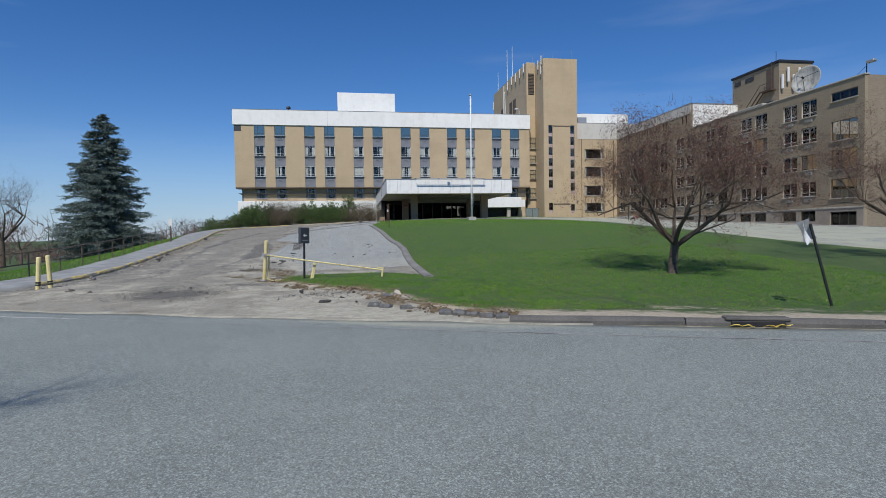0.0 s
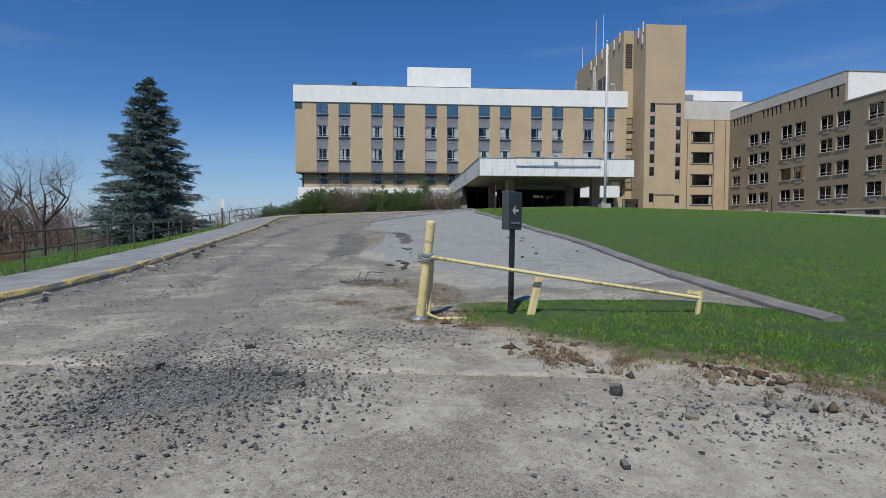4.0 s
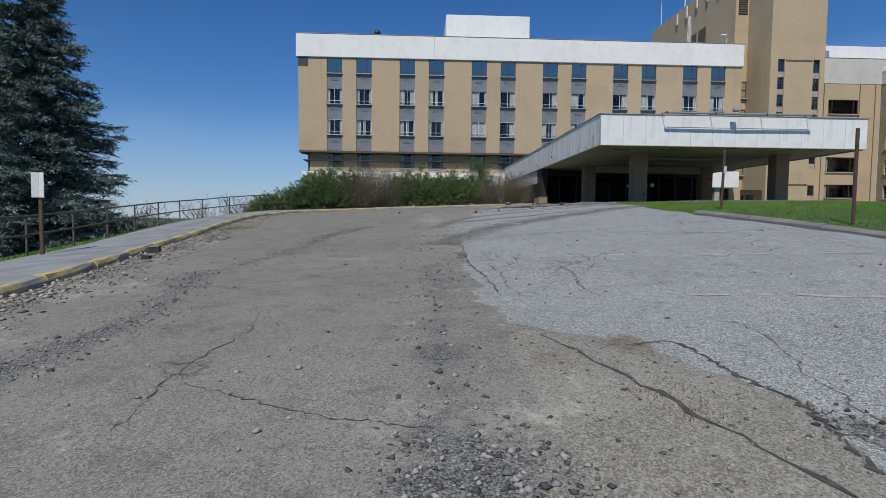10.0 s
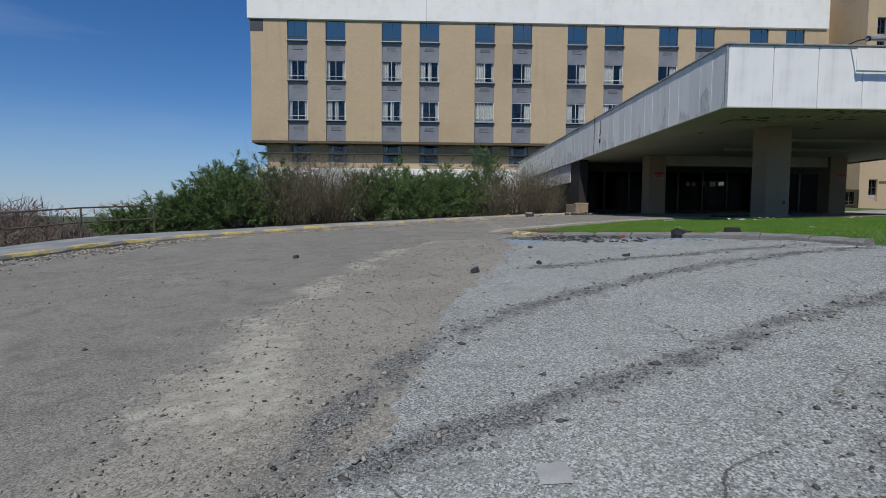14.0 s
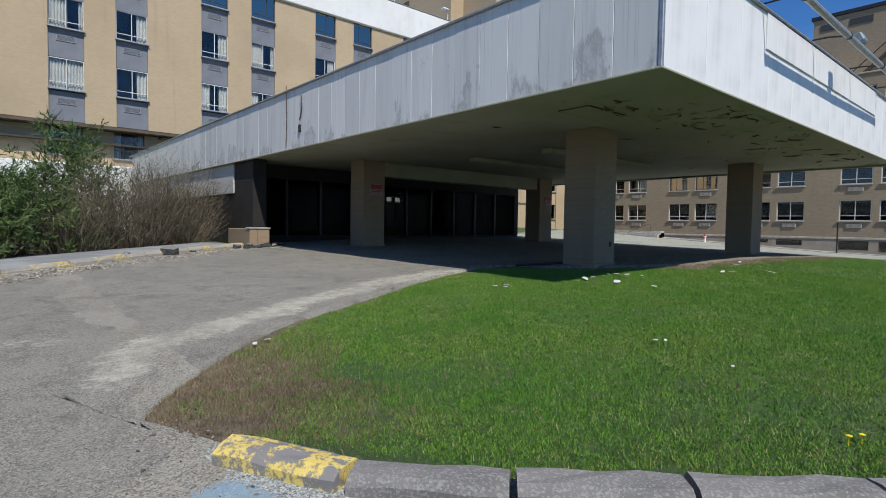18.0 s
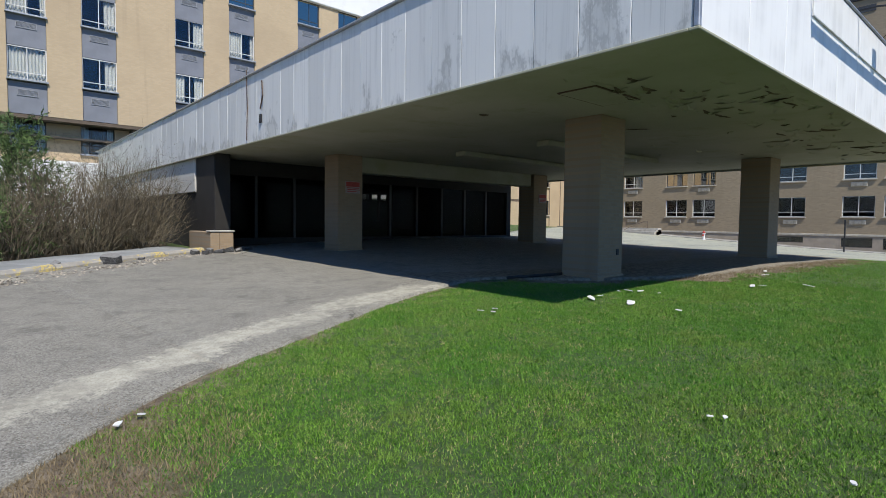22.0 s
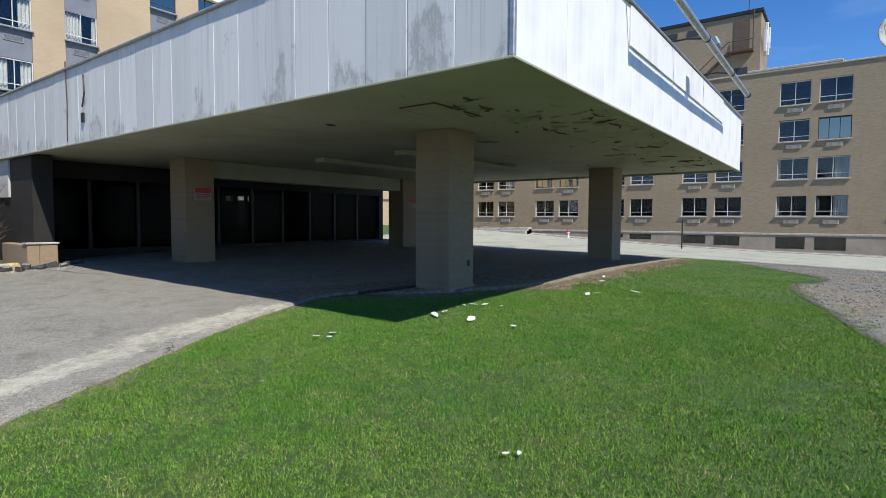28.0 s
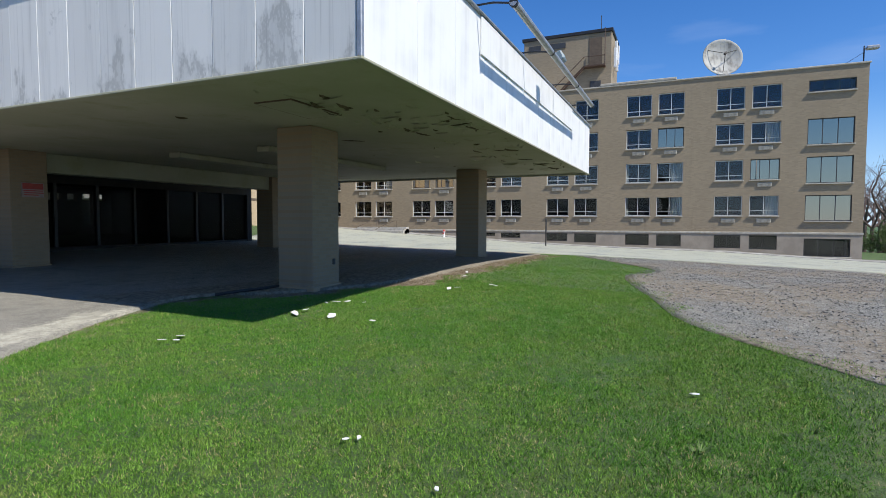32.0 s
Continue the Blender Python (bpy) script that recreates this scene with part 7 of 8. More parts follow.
            me.f.append((k - 2, k - 1, k + 1, k))
    tagged(new("crack", me.data("crack", CRACK)), "open crack in the asphalt filled with dirt", "crack", "cracks in the asphalt", "structure")

# bent bars sticking out of the pothole and by the kerb
for pts in ([(-5.0, 25.0, -0.98), (-4.97, 25.02, -0.8), (-4.9, 25.08, -0.6)], [(-4.88, 24.7, -0.98), (-4.76, 24.88, -0.7), (-4.71, 25.0, -0.6), (-4.37, 25.3, -0.65)], [(-5.3, 24.9, -0.86), (-5.1, 24.8, -0.83), (-4.93, 24.74, -0.87)], [(-10.25, 29.7, -0.7), (-10.2, 29.8, -0.42), (-10.35, 30.2, -0.34), (-10.6, 30.9, -0.38)]):
    tagged(new("bent_bar", Mesh().tube(curve(pts, 9).tolist(), 0.009, 6).data("bent_bar", RUST, True)), "bent rusty bar sticking out of broken asphalt", "metal bar", "bent bars")


# storm drain under the kerb, with torn yellow matting
dr = thing("storm_drain", (7.6, 9.7, gz(7.6, 9.7)), "dark storm drain mouth in the kerb with torn yellow matting", "drain")
part("mouth", Mesh().box(-0.5, -0.2, -0.02, 0.5, -0.1, 0.1, 0.012), BLACK, dr, m=pose(7.62, 9.86, gz(7.6, 9.8) + 0.02, 0, 0, -20))
part("lintel", Mesh().box(-0.6, -0.18, 0.1, 0.6, 0.1, 0.17, 0.02), KERB_D, dr, m=pose(7.62, 9.86, gz(7.6, 9.8) + 0.02, 0, 0, -20))
for i, (x, y, le) in enumerate(((7.15, 9.62, 0.42), (7.75, 9.4, 0.5))):
    r, me = random.Random(i + 3), Mesh()
    for j in range(9):
        u = j / 8 - 0.5
        lift = 0.03 + 0.05 * abs(math.sin(u * 7 + i)) + r.uniform(0, 0.02)
        me.v += [(u * le, -0.06 + r.uniform(-0.02, 0.02), lift), (u * le, 0.06 + r.uniform(-0.02, 0.02), lift * 0.6), (u * le, -0.06, lift - 0.012), (u * le, 0.06, lift * 0.6 - 0.012)]
    for j in range(8):
        a = 4 * j
        me.f += [(a, a + 1, a + 5, a + 4), (a + 2, a + 6, a + 7, a + 3), (a, a + 4, a + 6, a + 2), (a + 1, a + 3, a + 7, a + 5)]
    part("torn_mat", me, YELLOW, dr, "torn yellow mat", m=pose(x, y, gz(x, y) + 0.02, 0, 0, -30 + 20 * i))


# ---- barrier, posts and signs by the road ----
def bollard(x, y, lean, twist, high, r=0.075):
    z = gz(x, y)
    b = thing("bollard", (x, y, z), "yellow painted steel post, chipped and leaning", "bollard", "yellow posts at the drive")
    m = pose(x, y, z, lean, twist, 0)
    post = Mesh().lathe([(r, -0.3), (r, high - 0.02), (r * 0.9, high), (r * 0.5, high + 0.02)], 18)
    part("post", post, CREAM, b, smooth=False, m=m)
    for hz in (0.16, 0.24):
        part("band", Mesh().lathe([(r + 0.002, hz), (r + 0.01, hz + 0.01), (r + 0.01, hz + 0.05), (r + 0.002, hz + 0.06)], 18), BLACK, b, m=m)
    return b


bollard(-10.95, 20.35, 0, 3, 1.12, 0.07)
bollard(-10.68, 20.6, 2, -2, 1.16, 0.07)


def rusty_cream():
    """Cream paint with drips of rust under each chip."""
    n = Nodes("rust_streaked_cream_paint")
    c = n.mix(n.ramp(n.noise(3.0, 5, 0.6), 0.35, 0.7), (0.66, 0.54, 0.22), (0.74, 0.65, 0.36))
    chips_ = n.noise(16, 4, 0.6, stretch=(1.0, 1.0, 0.45))
    c = n.mix(n.ramp(chips_, 0.6, 0.66, 0, 0.75), c, (0.42, 0.2, 0.05))
    c = n.mix(n.ramp(chips_, 0.66, 0.69), c, (0.08, 0.035, 0.02))
    return n.done(c, 0.5, chips_, 0.2, 0.004)


CREAM_RUST = rusty_cream()


def barrier():
    x, y = -3.68, 20.98
    z = gz(x, y)
    b = thing("barrier_gate", (x, y, z), "yellow steel barrier with its arm sagging to the grass", "gate")
    m = pose(x, y, z, 10, 6, 0)
    part("post", Mesh().lathe([(0.068, -0.3), (0.068, 1.54), (0.06, 1.555), (0.03, 1.56)], 20), CREAM_RUST, b, m=m)
    part("collar", Mesh().lathe([(0.07, 0.95), (0.1, 0.96), (0.105, 1.0), (0.08, 1.015), (0.1, 1.03), (0.1, 1.065), (0.07, 1.08)], 20), STEEL, b, "grey rusty collar", m=m)
    part("collar_bolt", Mesh().box(-0.14, -0.02, 0.97, -0.09, 0.02, 1.05, 0.008).box(0.09, -0.02, 0.97, 0.14, 0.02, 1.05, 0.008), STEEL, b, m=m)
    part("wire", Mesh().tube([(-0.1, -0.05, 1.27), (0.0, -0.075, 1.26), (0.1, -0.05, 1.24)], 0.004, 5), STEEL, b, m=m)
    part("base_flange", Mesh().lathe([(0.14, -0.02), (0.15, 0.03), (0.1, 0.07), (0.088, 0.1)], 16), STEEL, b, m=m)
    part("second_pipe", Mesh().tube([(x + 0.13, y + 0.03, z), (x + 0.2, y + 0.02, z + 1.0)], 0.03, 10), CREAM, b)
    part("arm", Mesh().tube([(x + 0.1, y - 0.24, z + 1.0), (-1.8, 20.85, -0.3), (0.72, 20.85, -0.68)], 0.028, 10), CREAM, b)
    part("strut", Mesh().box(-0.06, -0.02, 0, 0.06, 0.02, 0.66, 0.006), CREAM, b, m=pose(-1.96, 21.0, gz(-1.96, 21) + 0.0, 0, 12, 0))
    part("end_bracket", Mesh().box(-0.03, -0.03, 0, 0.03, 0.03, 0.42, 0.005).prism([(-0.22, -0.012), (0.0, -0.012), (0.0, 0.012), (-0.22, 0.012)], 0.36, 0.41), CREAM, b, m=pose(0.66, 20.86, gz(0.66, 20.86), 0, 8, 0))
    part("fallen_bar", Mesh().tube([(x + 0.1, y - 0.05, z + 0.12), (x + 0.28, y - 0.1, z + 0.05), (x + 0.7, y - 0.1, z + 0.04)], 0.022, 8), CREAM, b)


barrier()


def direction_sign():
    x, y = -2.24, 21.15
    z = gz(x, y)
    s = thing("direction_sign", (x, y, z), "dark direction sign with a white arrow on a black post", "sign")
    part("post", Mesh().box(-0.035, -0.035, -0.3, 0.035, 0.035, 1.5, 0.006), BLACK, s, m=pose(x, y, z, 0, 1, 20))
    m = pose(x, y, z, 0, 1, 52)
    part("board", Mesh().box(-0.24, -0.06, 1.38, 0.24, 0.06, 1.98, 0.012), plain("dark_slate_board", (0.05, 0.055, 0.065), 0.55, 4), s, m=m)
    ar = Mesh().prism([(-0.02, -0.066), (0.1, -0.066), (0.1, -0.061), (-0.02, -0.061)], 1.66, 1.7)
    ar.quad((-0.12, -0.066, 1.68), (-0.01, -0.066, 1.6), (-0.01, -0.066, 1.76))
    part("arrow", ar, SIGN_WHITE, s, "white arrow", m=m)
    part("lettering_bar", Mesh().box(-0.15, -0.066, 1.47, 0.15, -0.061, 1.5), SPANDREL_EDGE, s, m=m)


direction_sign()


def leaning_sign():
    x, y = 11.14, 11.6
    z = gz(x, y)
    s = thing("leaning_sign", (x, y, z), "leaning dark post with two battered white sign plates", "sign")
    m = pose(x, y, z, 0, -17, 0)
    part("post", Mesh().box(-0.03, -0.02, -0.3, 0.03, 0.02, 2.1, 0.005), BLACK, s, m=m)
    for k, (yaw, dx) in enumerate(((35, -0.14), (-40, 0.1))):
        pl = Mesh()
        for i in range(6):
            u = i / 5
            w = 0.15 - 0.05 * math.sin(u * math.pi)
            pl.v += [(-w, 0.03 * math.sin(u * 5), 1.72 + 0.5 * u), (w, -0.03 * math.cos(u * 4), 1.72 + 0.5 * u)]
        pl.f = [(2 * i, 2 * i + 1, 2 * i + 3, 2 * i + 2) for i in range(5)]
        n = len(pl.v)
        pl.v += [(a, b + 0.006, c) for a, b, c in pl.v]
        pl.f += [tuple(n + i for i in f)[::-1] for f in pl.f]
        part("plate", pl, SIGN_WHITE if k == 0 else STEEL, s, m=m @ pose(dx, -0.03, 0, 0, -6, yaw))


leaning_sign()


def path_sign():
    x, y = -15.55, 48.3
    z = gz(x, y)
    s = thing("path_sign", (x, y, z), "brown post with pale sign plates beside the footpath", "sign")
    part("post", Mesh().box(x - 0.04, y - 0.03, z - 0.3, x + 0.04, y + 0.03, z + 2.0, 0.006), RUST, s)
    part("plate", Mesh().box(-0.15, -0.01, 0, 0, 0.01, 0.58, 0.008), SIGN_WHITE, s, m=pose(x, y - 0.04, z + 1.45, 0, 0, 25))
    part("plate", Mesh().box(0, -0.01, 0, 0.17, 0.01, 0.58, 0.008), SIGN_WHITE, s, m=pose(x, y - 0.04, z + 1.45, 0, 0, -25))


path_sign()
for x, y, h, blue in ((2.68, 51.7, 1.85, True), (2.55, 46.4, 2.05, False)):
    z = gz(x, y)
    s = thing("lawn_sign_post", (x, y, z), "brown steel channel post standing in the lawn", "sign post", "posts in the lawn")
    part("post", Mesh().box(-0.035, -0.02, -0.2, 0.035, 0.0, h, 0.004).box(-0.035, 0.0, -0.2, -0.028, 0.025, h).box(0.028, 0.0, -0.2, 0.035, 0.025, h), RUST, s, m=pose(x, y, z, 0, 2 if blue else 0, 15))
    if blue:
        part("blue_plate", Mesh().box(-0.06, -0.03, h - 0.55, 0.08, -0.02, h, 0.004), plain("dull_violet_plate", (0.09, 0.07, 0.2), 0.5), s, m=pose(x, y, z, 0, 2, 60))
        part("white_plate", Mesh().box(-0.03, -0.04, h - 0.72, 0.12, -0.03, h - 0.5, 0.004), SIGN_WHITE, s, m=pose(x, y, z, 0, 2, 30))


def flagpole():
    x, y = 11.04, 52.1
    z = gz(x, y)
    f = thing("flagpole", (x, y, z), "tall white flagpole on a concrete block in the lawn", "flagpole")
    part("pole", Mesh().lathe([(0.1, 0.3), (0.095, 4), (0.08, 8), (0.055, 12.1)], 16, (x, y, z)), SIGN_WHITE, f, smooth=True)
    part("finial", Mesh().lathe([(0.02, 0), (0.1, 0.06), (0.12, 0.14), (0.08, 0.22), (0.02, 0.25)], 14, (x, y, z + 12.1)), STEEL, f, smooth=True)
    part("base_block", Mesh().box(x - 0.35, y - 0.35, z - 0.2, x + 0.35, y + 0.35, z + 0.32, 0.03), CONCRETE, f)
    part("cleat", Mesh().box(x - 0.02, y - 0.16, z + 1.4, x + 0.02, y - 0.08, z + 1.6, 0.006), BLACK, f)
    part("halyard", Mesh().tube([(x + 0.12, y - 0.1, z + 1.5), (x + 0.1, y - 0.08, z + 11.9)], 0.008, 5), SIGN_WHITE, f)


flagpole()


# ---- pipe railing along the footpath ----
def railing():
    line = [(-14.3, 22.6), (-13.7, 25), (-13.8, 28.5), (-14.1, 31.5), (-14.6, 35.5), (-15.2, 39.5), (-15.8, 43.5), (-16.8, 50.5), (-17.8, 57.5), (-18.1, 63), (-17.2, 67.0), (-15.0, 70.6)]
    pts = curve(line, 21)
    r = thing("railing", (-15, 40, 0), "rust-brown pipe railing with two rails along the footpath", "railing")
    tops = [(x, y, gz(x, y) + 1.08) for x, y in pts]
    for x, y, z in tops:
        part("post", Mesh().tube([(x, y, z - 1.3), (x, y, z)], 0.03, 8), RAIL, r)
    for dz in (0.0, -0.48):
        for a, b in zip(tops[:-1], tops[1:]):
            part("rail", Mesh().tube([(a[0], a[1], a[2] + dz), (b[0], b[1], b[2] + dz)], 0.026, 8), RAIL, r)


RAIL = plain("weathered_brown_pipe", (0.13, 0.095, 0.07), 0.7, 14.0, 0.35)
railing()

# steps, hydrant and stake by the wing
st = thing("entrance_steps", (47.5, 92, 2.2), "low stone steps with bent pipe handrails at the wing", "steps")
for i in range(3):
    part("step", Mesh().box(47.2 + i * 0.35, 88.5, 1.9, 48.6, 95.5 - i * 0.5, gz(47.3, 92) + 0.16 * (i + 1), 0.02), CONCRETE, st)
for y in (90.2, 92.6):
    z = gz(47.5, y) + 0.3
    part("handrail", Mesh().tube([(47.3, y + 1.6, z), (47.4, y + 1.4, z + 0.2), (48.0, y - 0.2, z + 0.95), (48.1, y - 0.5, z + 0.95), (48.1, y - 0.5, z)], 0.03, 8), RAIL, st)
hx, hy = 45.6, 83.2
hy_z = gz(hx, hy)
hyd = thing("fire_hydrant", (hx, hy, hy_z), "white and red fire hydrant beside the lane", "hydrant")
part("body", Mesh().lathe([(0.16, 0), (0.16, 0.06), (0.11, 0.08), (0.11, 0.5), (0.14, 0.52), (0.14, 0.58)], 14, (hx, hy, hy_z)), SIGN_WHITE, hyd)
part("bonnet", Mesh().lathe([(0.13, 0.58), (0.12, 0.68), (0.07, 0.75), (0.03, 0.78), (0.03, 0.83)], 14, (hx, hy, hy_z)), SIGN_RED, hyd)
part("nozzle", Mesh().tube([(hx - 0.22, hy, hy_z + 0.42), (hx + 0.0, hy, hy_z + 0.42)], 0.07, 10), SIGN_RED, hyd)
sk_z = gz(38, 71.6)
tagged(new("stake", Mesh().box(37.96, 71.56, sk_z - 0.2, 38.04, 71.64, sk_z + 2.0, 0.01).data("stake", BLACK)), "black upright marker post beside the lane", "post")


# ---- plants ----
def leafy(name, a, b, c=None, rough=0.7):
    n = Nodes(name)
    col = n.mix(n.island(), a, b)
    col = n.mix(n.ramp(n.noise(0.9, 4), 0.4, 0.7, 0, 0.6), col, c or shade(a, 0.6))
    n.b.inputs["Specular IOR Level"].default_value = 0.25
    return n.done(col, rough)


NEEDLE = leafy("blue_spruce_needles", (0.05, 0.08, 0.068), (0.25, 0.31, 0.285), (0.04, 0.064, 0.054))
JUNIPER = leafy("juniper_green", (0.03, 0.066, 0.02), (0.175, 0.25, 0.08), (0.028, 0.055, 0.017))
TWIG = leafy("dry_twigs", (0.06, 0.05, 0.034), (0.24, 0.2, 0.135), (0.05, 0.042, 0.03), 0.9)
BUD = leafy("reddish_buds", (0.14, 0.06, 0.05), (0.2, 0.11, 0.08), (0.1, 0.05, 0.04), 0.8)
FAR_TWIG = leafy("far_bare_woods", (0.12, 0.085, 0.075), (0.19, 0.14, 0.12), (0.1, 0.07, 0.06), 0.95)
RED_TWIG = leafy("reddish_brush", (0.16, 0.07, 0.05), (0.24, 0.12, 0.085), (0.1, 0.05, 0.04), 0.95)


def blades(base, way, side, length, wide):
    """Triangles from base points along ways, with widths: arrays in, vertices and faces out."""
    n = len(base)
    v = np.empty((n, 3, 3))
    v[:, 0], v[:, 1], v[:, 2] = base - side * wide[:, None] / 2, base + side * wide[:, None] / 2, base + way * length[:, None]
    return v.reshape(-1, 3), np.arange(3 * n).reshape(-1, 3)


def unit(a):
    return a / np.maximum(np.linalg.norm(a, axis=-1, keepdims=True), 1e-9)


def spruce(x, y, high, wide, seed):
    z, r = gz(x, y), np.random.RandomState(seed)
    t = thing("spruce_tree", (x, y, z), "tall blue-green spruce with drooping layered boughs", "tree")
    part("trunk", Mesh().tube([(x, y, z - 0.3), (x, y, z + high * 0.5), (x, y, z + high * 0.98)], [0.3, 0.18, 0.02], 10), BARK, t)
    wood, base, way = Mesh(), [], []
    h = 0.9
    while h < high * 0.985:
        u = h / high
        reach = wide / 2 * (1 - u) ** 0.66 * (0.62 + 0.38 * min(1, h / 2.5)) + 0.15
        for k in range(int(7 + 6 * (1 - u))):
            a = r.rand() * 6.283
            rr = reach * (r.uniform(0.45, 1.0) if r.rand() < 0.4 else r.uniform(0.85, 1.22))
            d = np.array([math.cos(a), math.sin(a), 0])
            droop = (0.12 + 0.26 * (1 - u)) * rr * r.uniform(0.6, 1.3)
            p0 = np.array([x, y, z + h + r.uniform(-0.15, 0.15)])
            s = np.linspace(0, 1, 8)[:, None]
            pts = p0 + d * rr * s + np.array([0, 0, 1]) * (-droop * 1.7 * s * (1 - 0.55 * s))
            wood.tube(pts.tolist(), [0.035 * (1 - 0.85 * q) + 0.006 for q in np.linspace(0, 1, 8)], 4, False)
            m, g = int(9 + rr * 11), 12
            q = r.uniform(0.12, 1.0, (m, 1))
            c = p0 + d * rr * q + np.array([0, 0, 1]) * (-droop * 1.7 * q * (1 - 0.55 * q))
            sd = np.array([-d[1], d[0], 0]) * r.choice((-1, 1), (m, 1))
            tw = unit(d * r.uniform(0.4, 1.0, (m, 1)) + sd * r.uniform(0.2, 1.0, (m, 1)) + np.array([0, 0, 1]) * r.uniform(-0.45, 0.2, (m, 1)))
            tl = rr * 0.28 * (1.15 - 0.7 * q) * r.uniform(0.6, 1.3, (m, 1)) + 0.14
            base.append((c[:, None] + tw[:, None] * (tl * np.linspace(0, 1, g))[..., None]).reshape(-1, 3))
            way.append(unit(tw[:, None] * 0.9 + 0.55 * r.randn(m, g, 3)).reshape(-1, 3))
        h += r.uniform(0.24, 0.36)
    part("bough_wood", wood, BARK, t)
    base, way = np.vstack(base), np.vstack(way)
    k = len(way)
    v, f = blades(base, way, unit(np.cross(way, r.randn(k, 3))), r.uniform(0.11, 0.25, k), r.uniform(0.045, 0.09, k))
    sheet("crown", v, f, NEEDLE, t)
    return t


spruce(-28.3, 67.0, 15.9, 10.3, 3)


def juniper(x, y, high, wide, seed, group="evergreen shrubs by the path"):
    z, r = gz(x, y), np.random.RandomState(seed)
    t = thing("juniper_bush", (x, y, z), "spreading dark olive juniper with dense feathery sprays", "bush", group)
    n = int(95 * wide * (0.6 + high / 5))
    a, e = r.rand(n) * 6.283, np.arcsin(r.rand(n) ** 0.8)
    lobes = r.rand(4) * 6.283
    bulge = 1 + 0.16 * np.sin(3 * a + lobes[0]) * np.cos(2.5 * e + lobes[1]) + 0.12 * np.sin(5 * a + lobes[2] + 3 * e)
    deep = r.uniform(0.3, 1.0, n) ** 0.45 * np.where(r.rand(n) < 0.06, 1.12, 1.0)
    out = np.column_stack([np.cos(a) * np.cos(e) * wide * 0.58, np.sin(a) * np.cos(e) * wide * 0.58, np.sin(e) * high * 0.93]) * (bulge * deep)[:, None]
    at = np.array([x, y, z + 0.12]) + out
    wood = Mesh()
    for q in at[:: max(1, n // 26)]:
        p = np.array([x, y, z]) + 0.1 * wide * np.array([*r.randn(2), 0])
        wood.tube([p.tolist(), (p * 0.55 + q * 0.45 + np.array([0, 0, -0.1 * high])).tolist(), q.tolist()], [0.035, 0.02, 0.005], 3, False)
    part("branch_wood", wood, BARK, t)
    way = unit(unit(out) * np.array([1, 1, 0.45]) + np.array([0, 0, 0.2]) + 0.3 * r.randn(n, 3))
    long = r.uniform(0.4, 1.05, n) * (0.7 + 0.1 * high)
    m, g = 9, 7
    f = r.uniform(0.05, 1.0, (n, m))
    stem = at[:, None] + way[:, None] * (long[:, None] * (f - 0.35))[..., None] + np.array([0, 0, -0.25]) * (long[:, None] * (f - 0.3) ** 2)[..., None]
    sd = unit(way[:, None] * 0.85 + 0.45 * r.randn(n, m, 3))
    sl = long[:, None] * 0.42 * (1.1 - 0.75 * f) + 0.05
    u = np.linspace(0, 1, g)
    base = (stem[:, :, None] + sd[:, :, None] * (sl[:, :, None] * u)[..., None]).reshape(-1, 3)
    dirs = unit(sd[:, :, None] + 0.5 * r.randn(n, m, g, 3)).reshape(-1, 3)
    base[:, 2] = np.maximum(base[:, 2], z + 0.03)
    k = len(base)
    v, fc = blades(base, dirs, unit(np.cross(dirs, r.randn(k, 3))), r.uniform(0.09, 0.2, k), r.uniform(0.018, 0.042, k))
    sheet("foliage", v, fc, JUNIPER, t)
    return t


def twig_bush(x, y, high, wide, seed, n=330):
    z, r = gz(x, y), np.random.RandomState(seed)
    t = thing("bare_shrub", (x, y, z), "bare leafless shrub of many thin grey-brown twigs", "bush", "leafless shrubs")
    segs = []

    def grow(p, d, le, w, steps, wander):
        out = []
        for i in range(steps):
            d = unit(d + wander * r.randn(len(p), 3) + np.array([0, 0, 0.05]))
            segs.append((p, d, le / steps * 1.12, w * (1 - 0.6 * i / steps)))
            p = p + d * (le / steps)[:, None]
            out.append((p, d))
        return out

    a, o = r.rand(n) * 6.283, wide / 2 * np.sqrt(r.rand(n))
    p = np.column_stack([x + 0.7 * o * np.cos(a), y + 0.7 * o * np.sin(a), np.full(n, z - 0.03)])
    lean = o / (wide / 2) * 0.5
    d = unit(np.column_stack([np.cos(a) * lean + 0.15 * r.randn(n), np.sin(a) * lean + 0.15 * r.randn(n), np.ones(n)]))
    le = high * r.uniform(0.6, 1.05, n) * (1 - 0.2 * (2 * o / wide) ** 2)
    stem = grow(p, d, le, np.full(n, 0.034), 6, 0.2)
    first = len(segs)
    for q, e in stem[1:]:
        for rep in range(1):
            side = unit(e + 0.75 * r.randn(n, 3))
            tw = grow(q, side, le * r.uniform(0.14, 0.34, n), np.full(n, 0.011), 3, 0.3)
            side2 = unit(tw[1][1] + 0.8 * r.randn(n, 3))
            grow(tw[1][0], side2, le * r.uniform(0.06, 0.16, n), np.full(n, 0.008), 2, 0.3)
    for name, some in (("stem_mass", segs[:first]), ("twig_mass", segs[first:])):
        base, way = np.vstack([q[0] for q in some]), np.vstack([q[1] for q in some])
        ln, wd = np.concatenate([q[2] for q in some]), np.concatenate([q[3] for q in some])
        v, f = blades(base, way, unit(np.cross(way, r.randn(len(way), 3))), ln, wd)
        sheet(name, v, f, TWIG, t)
    return t


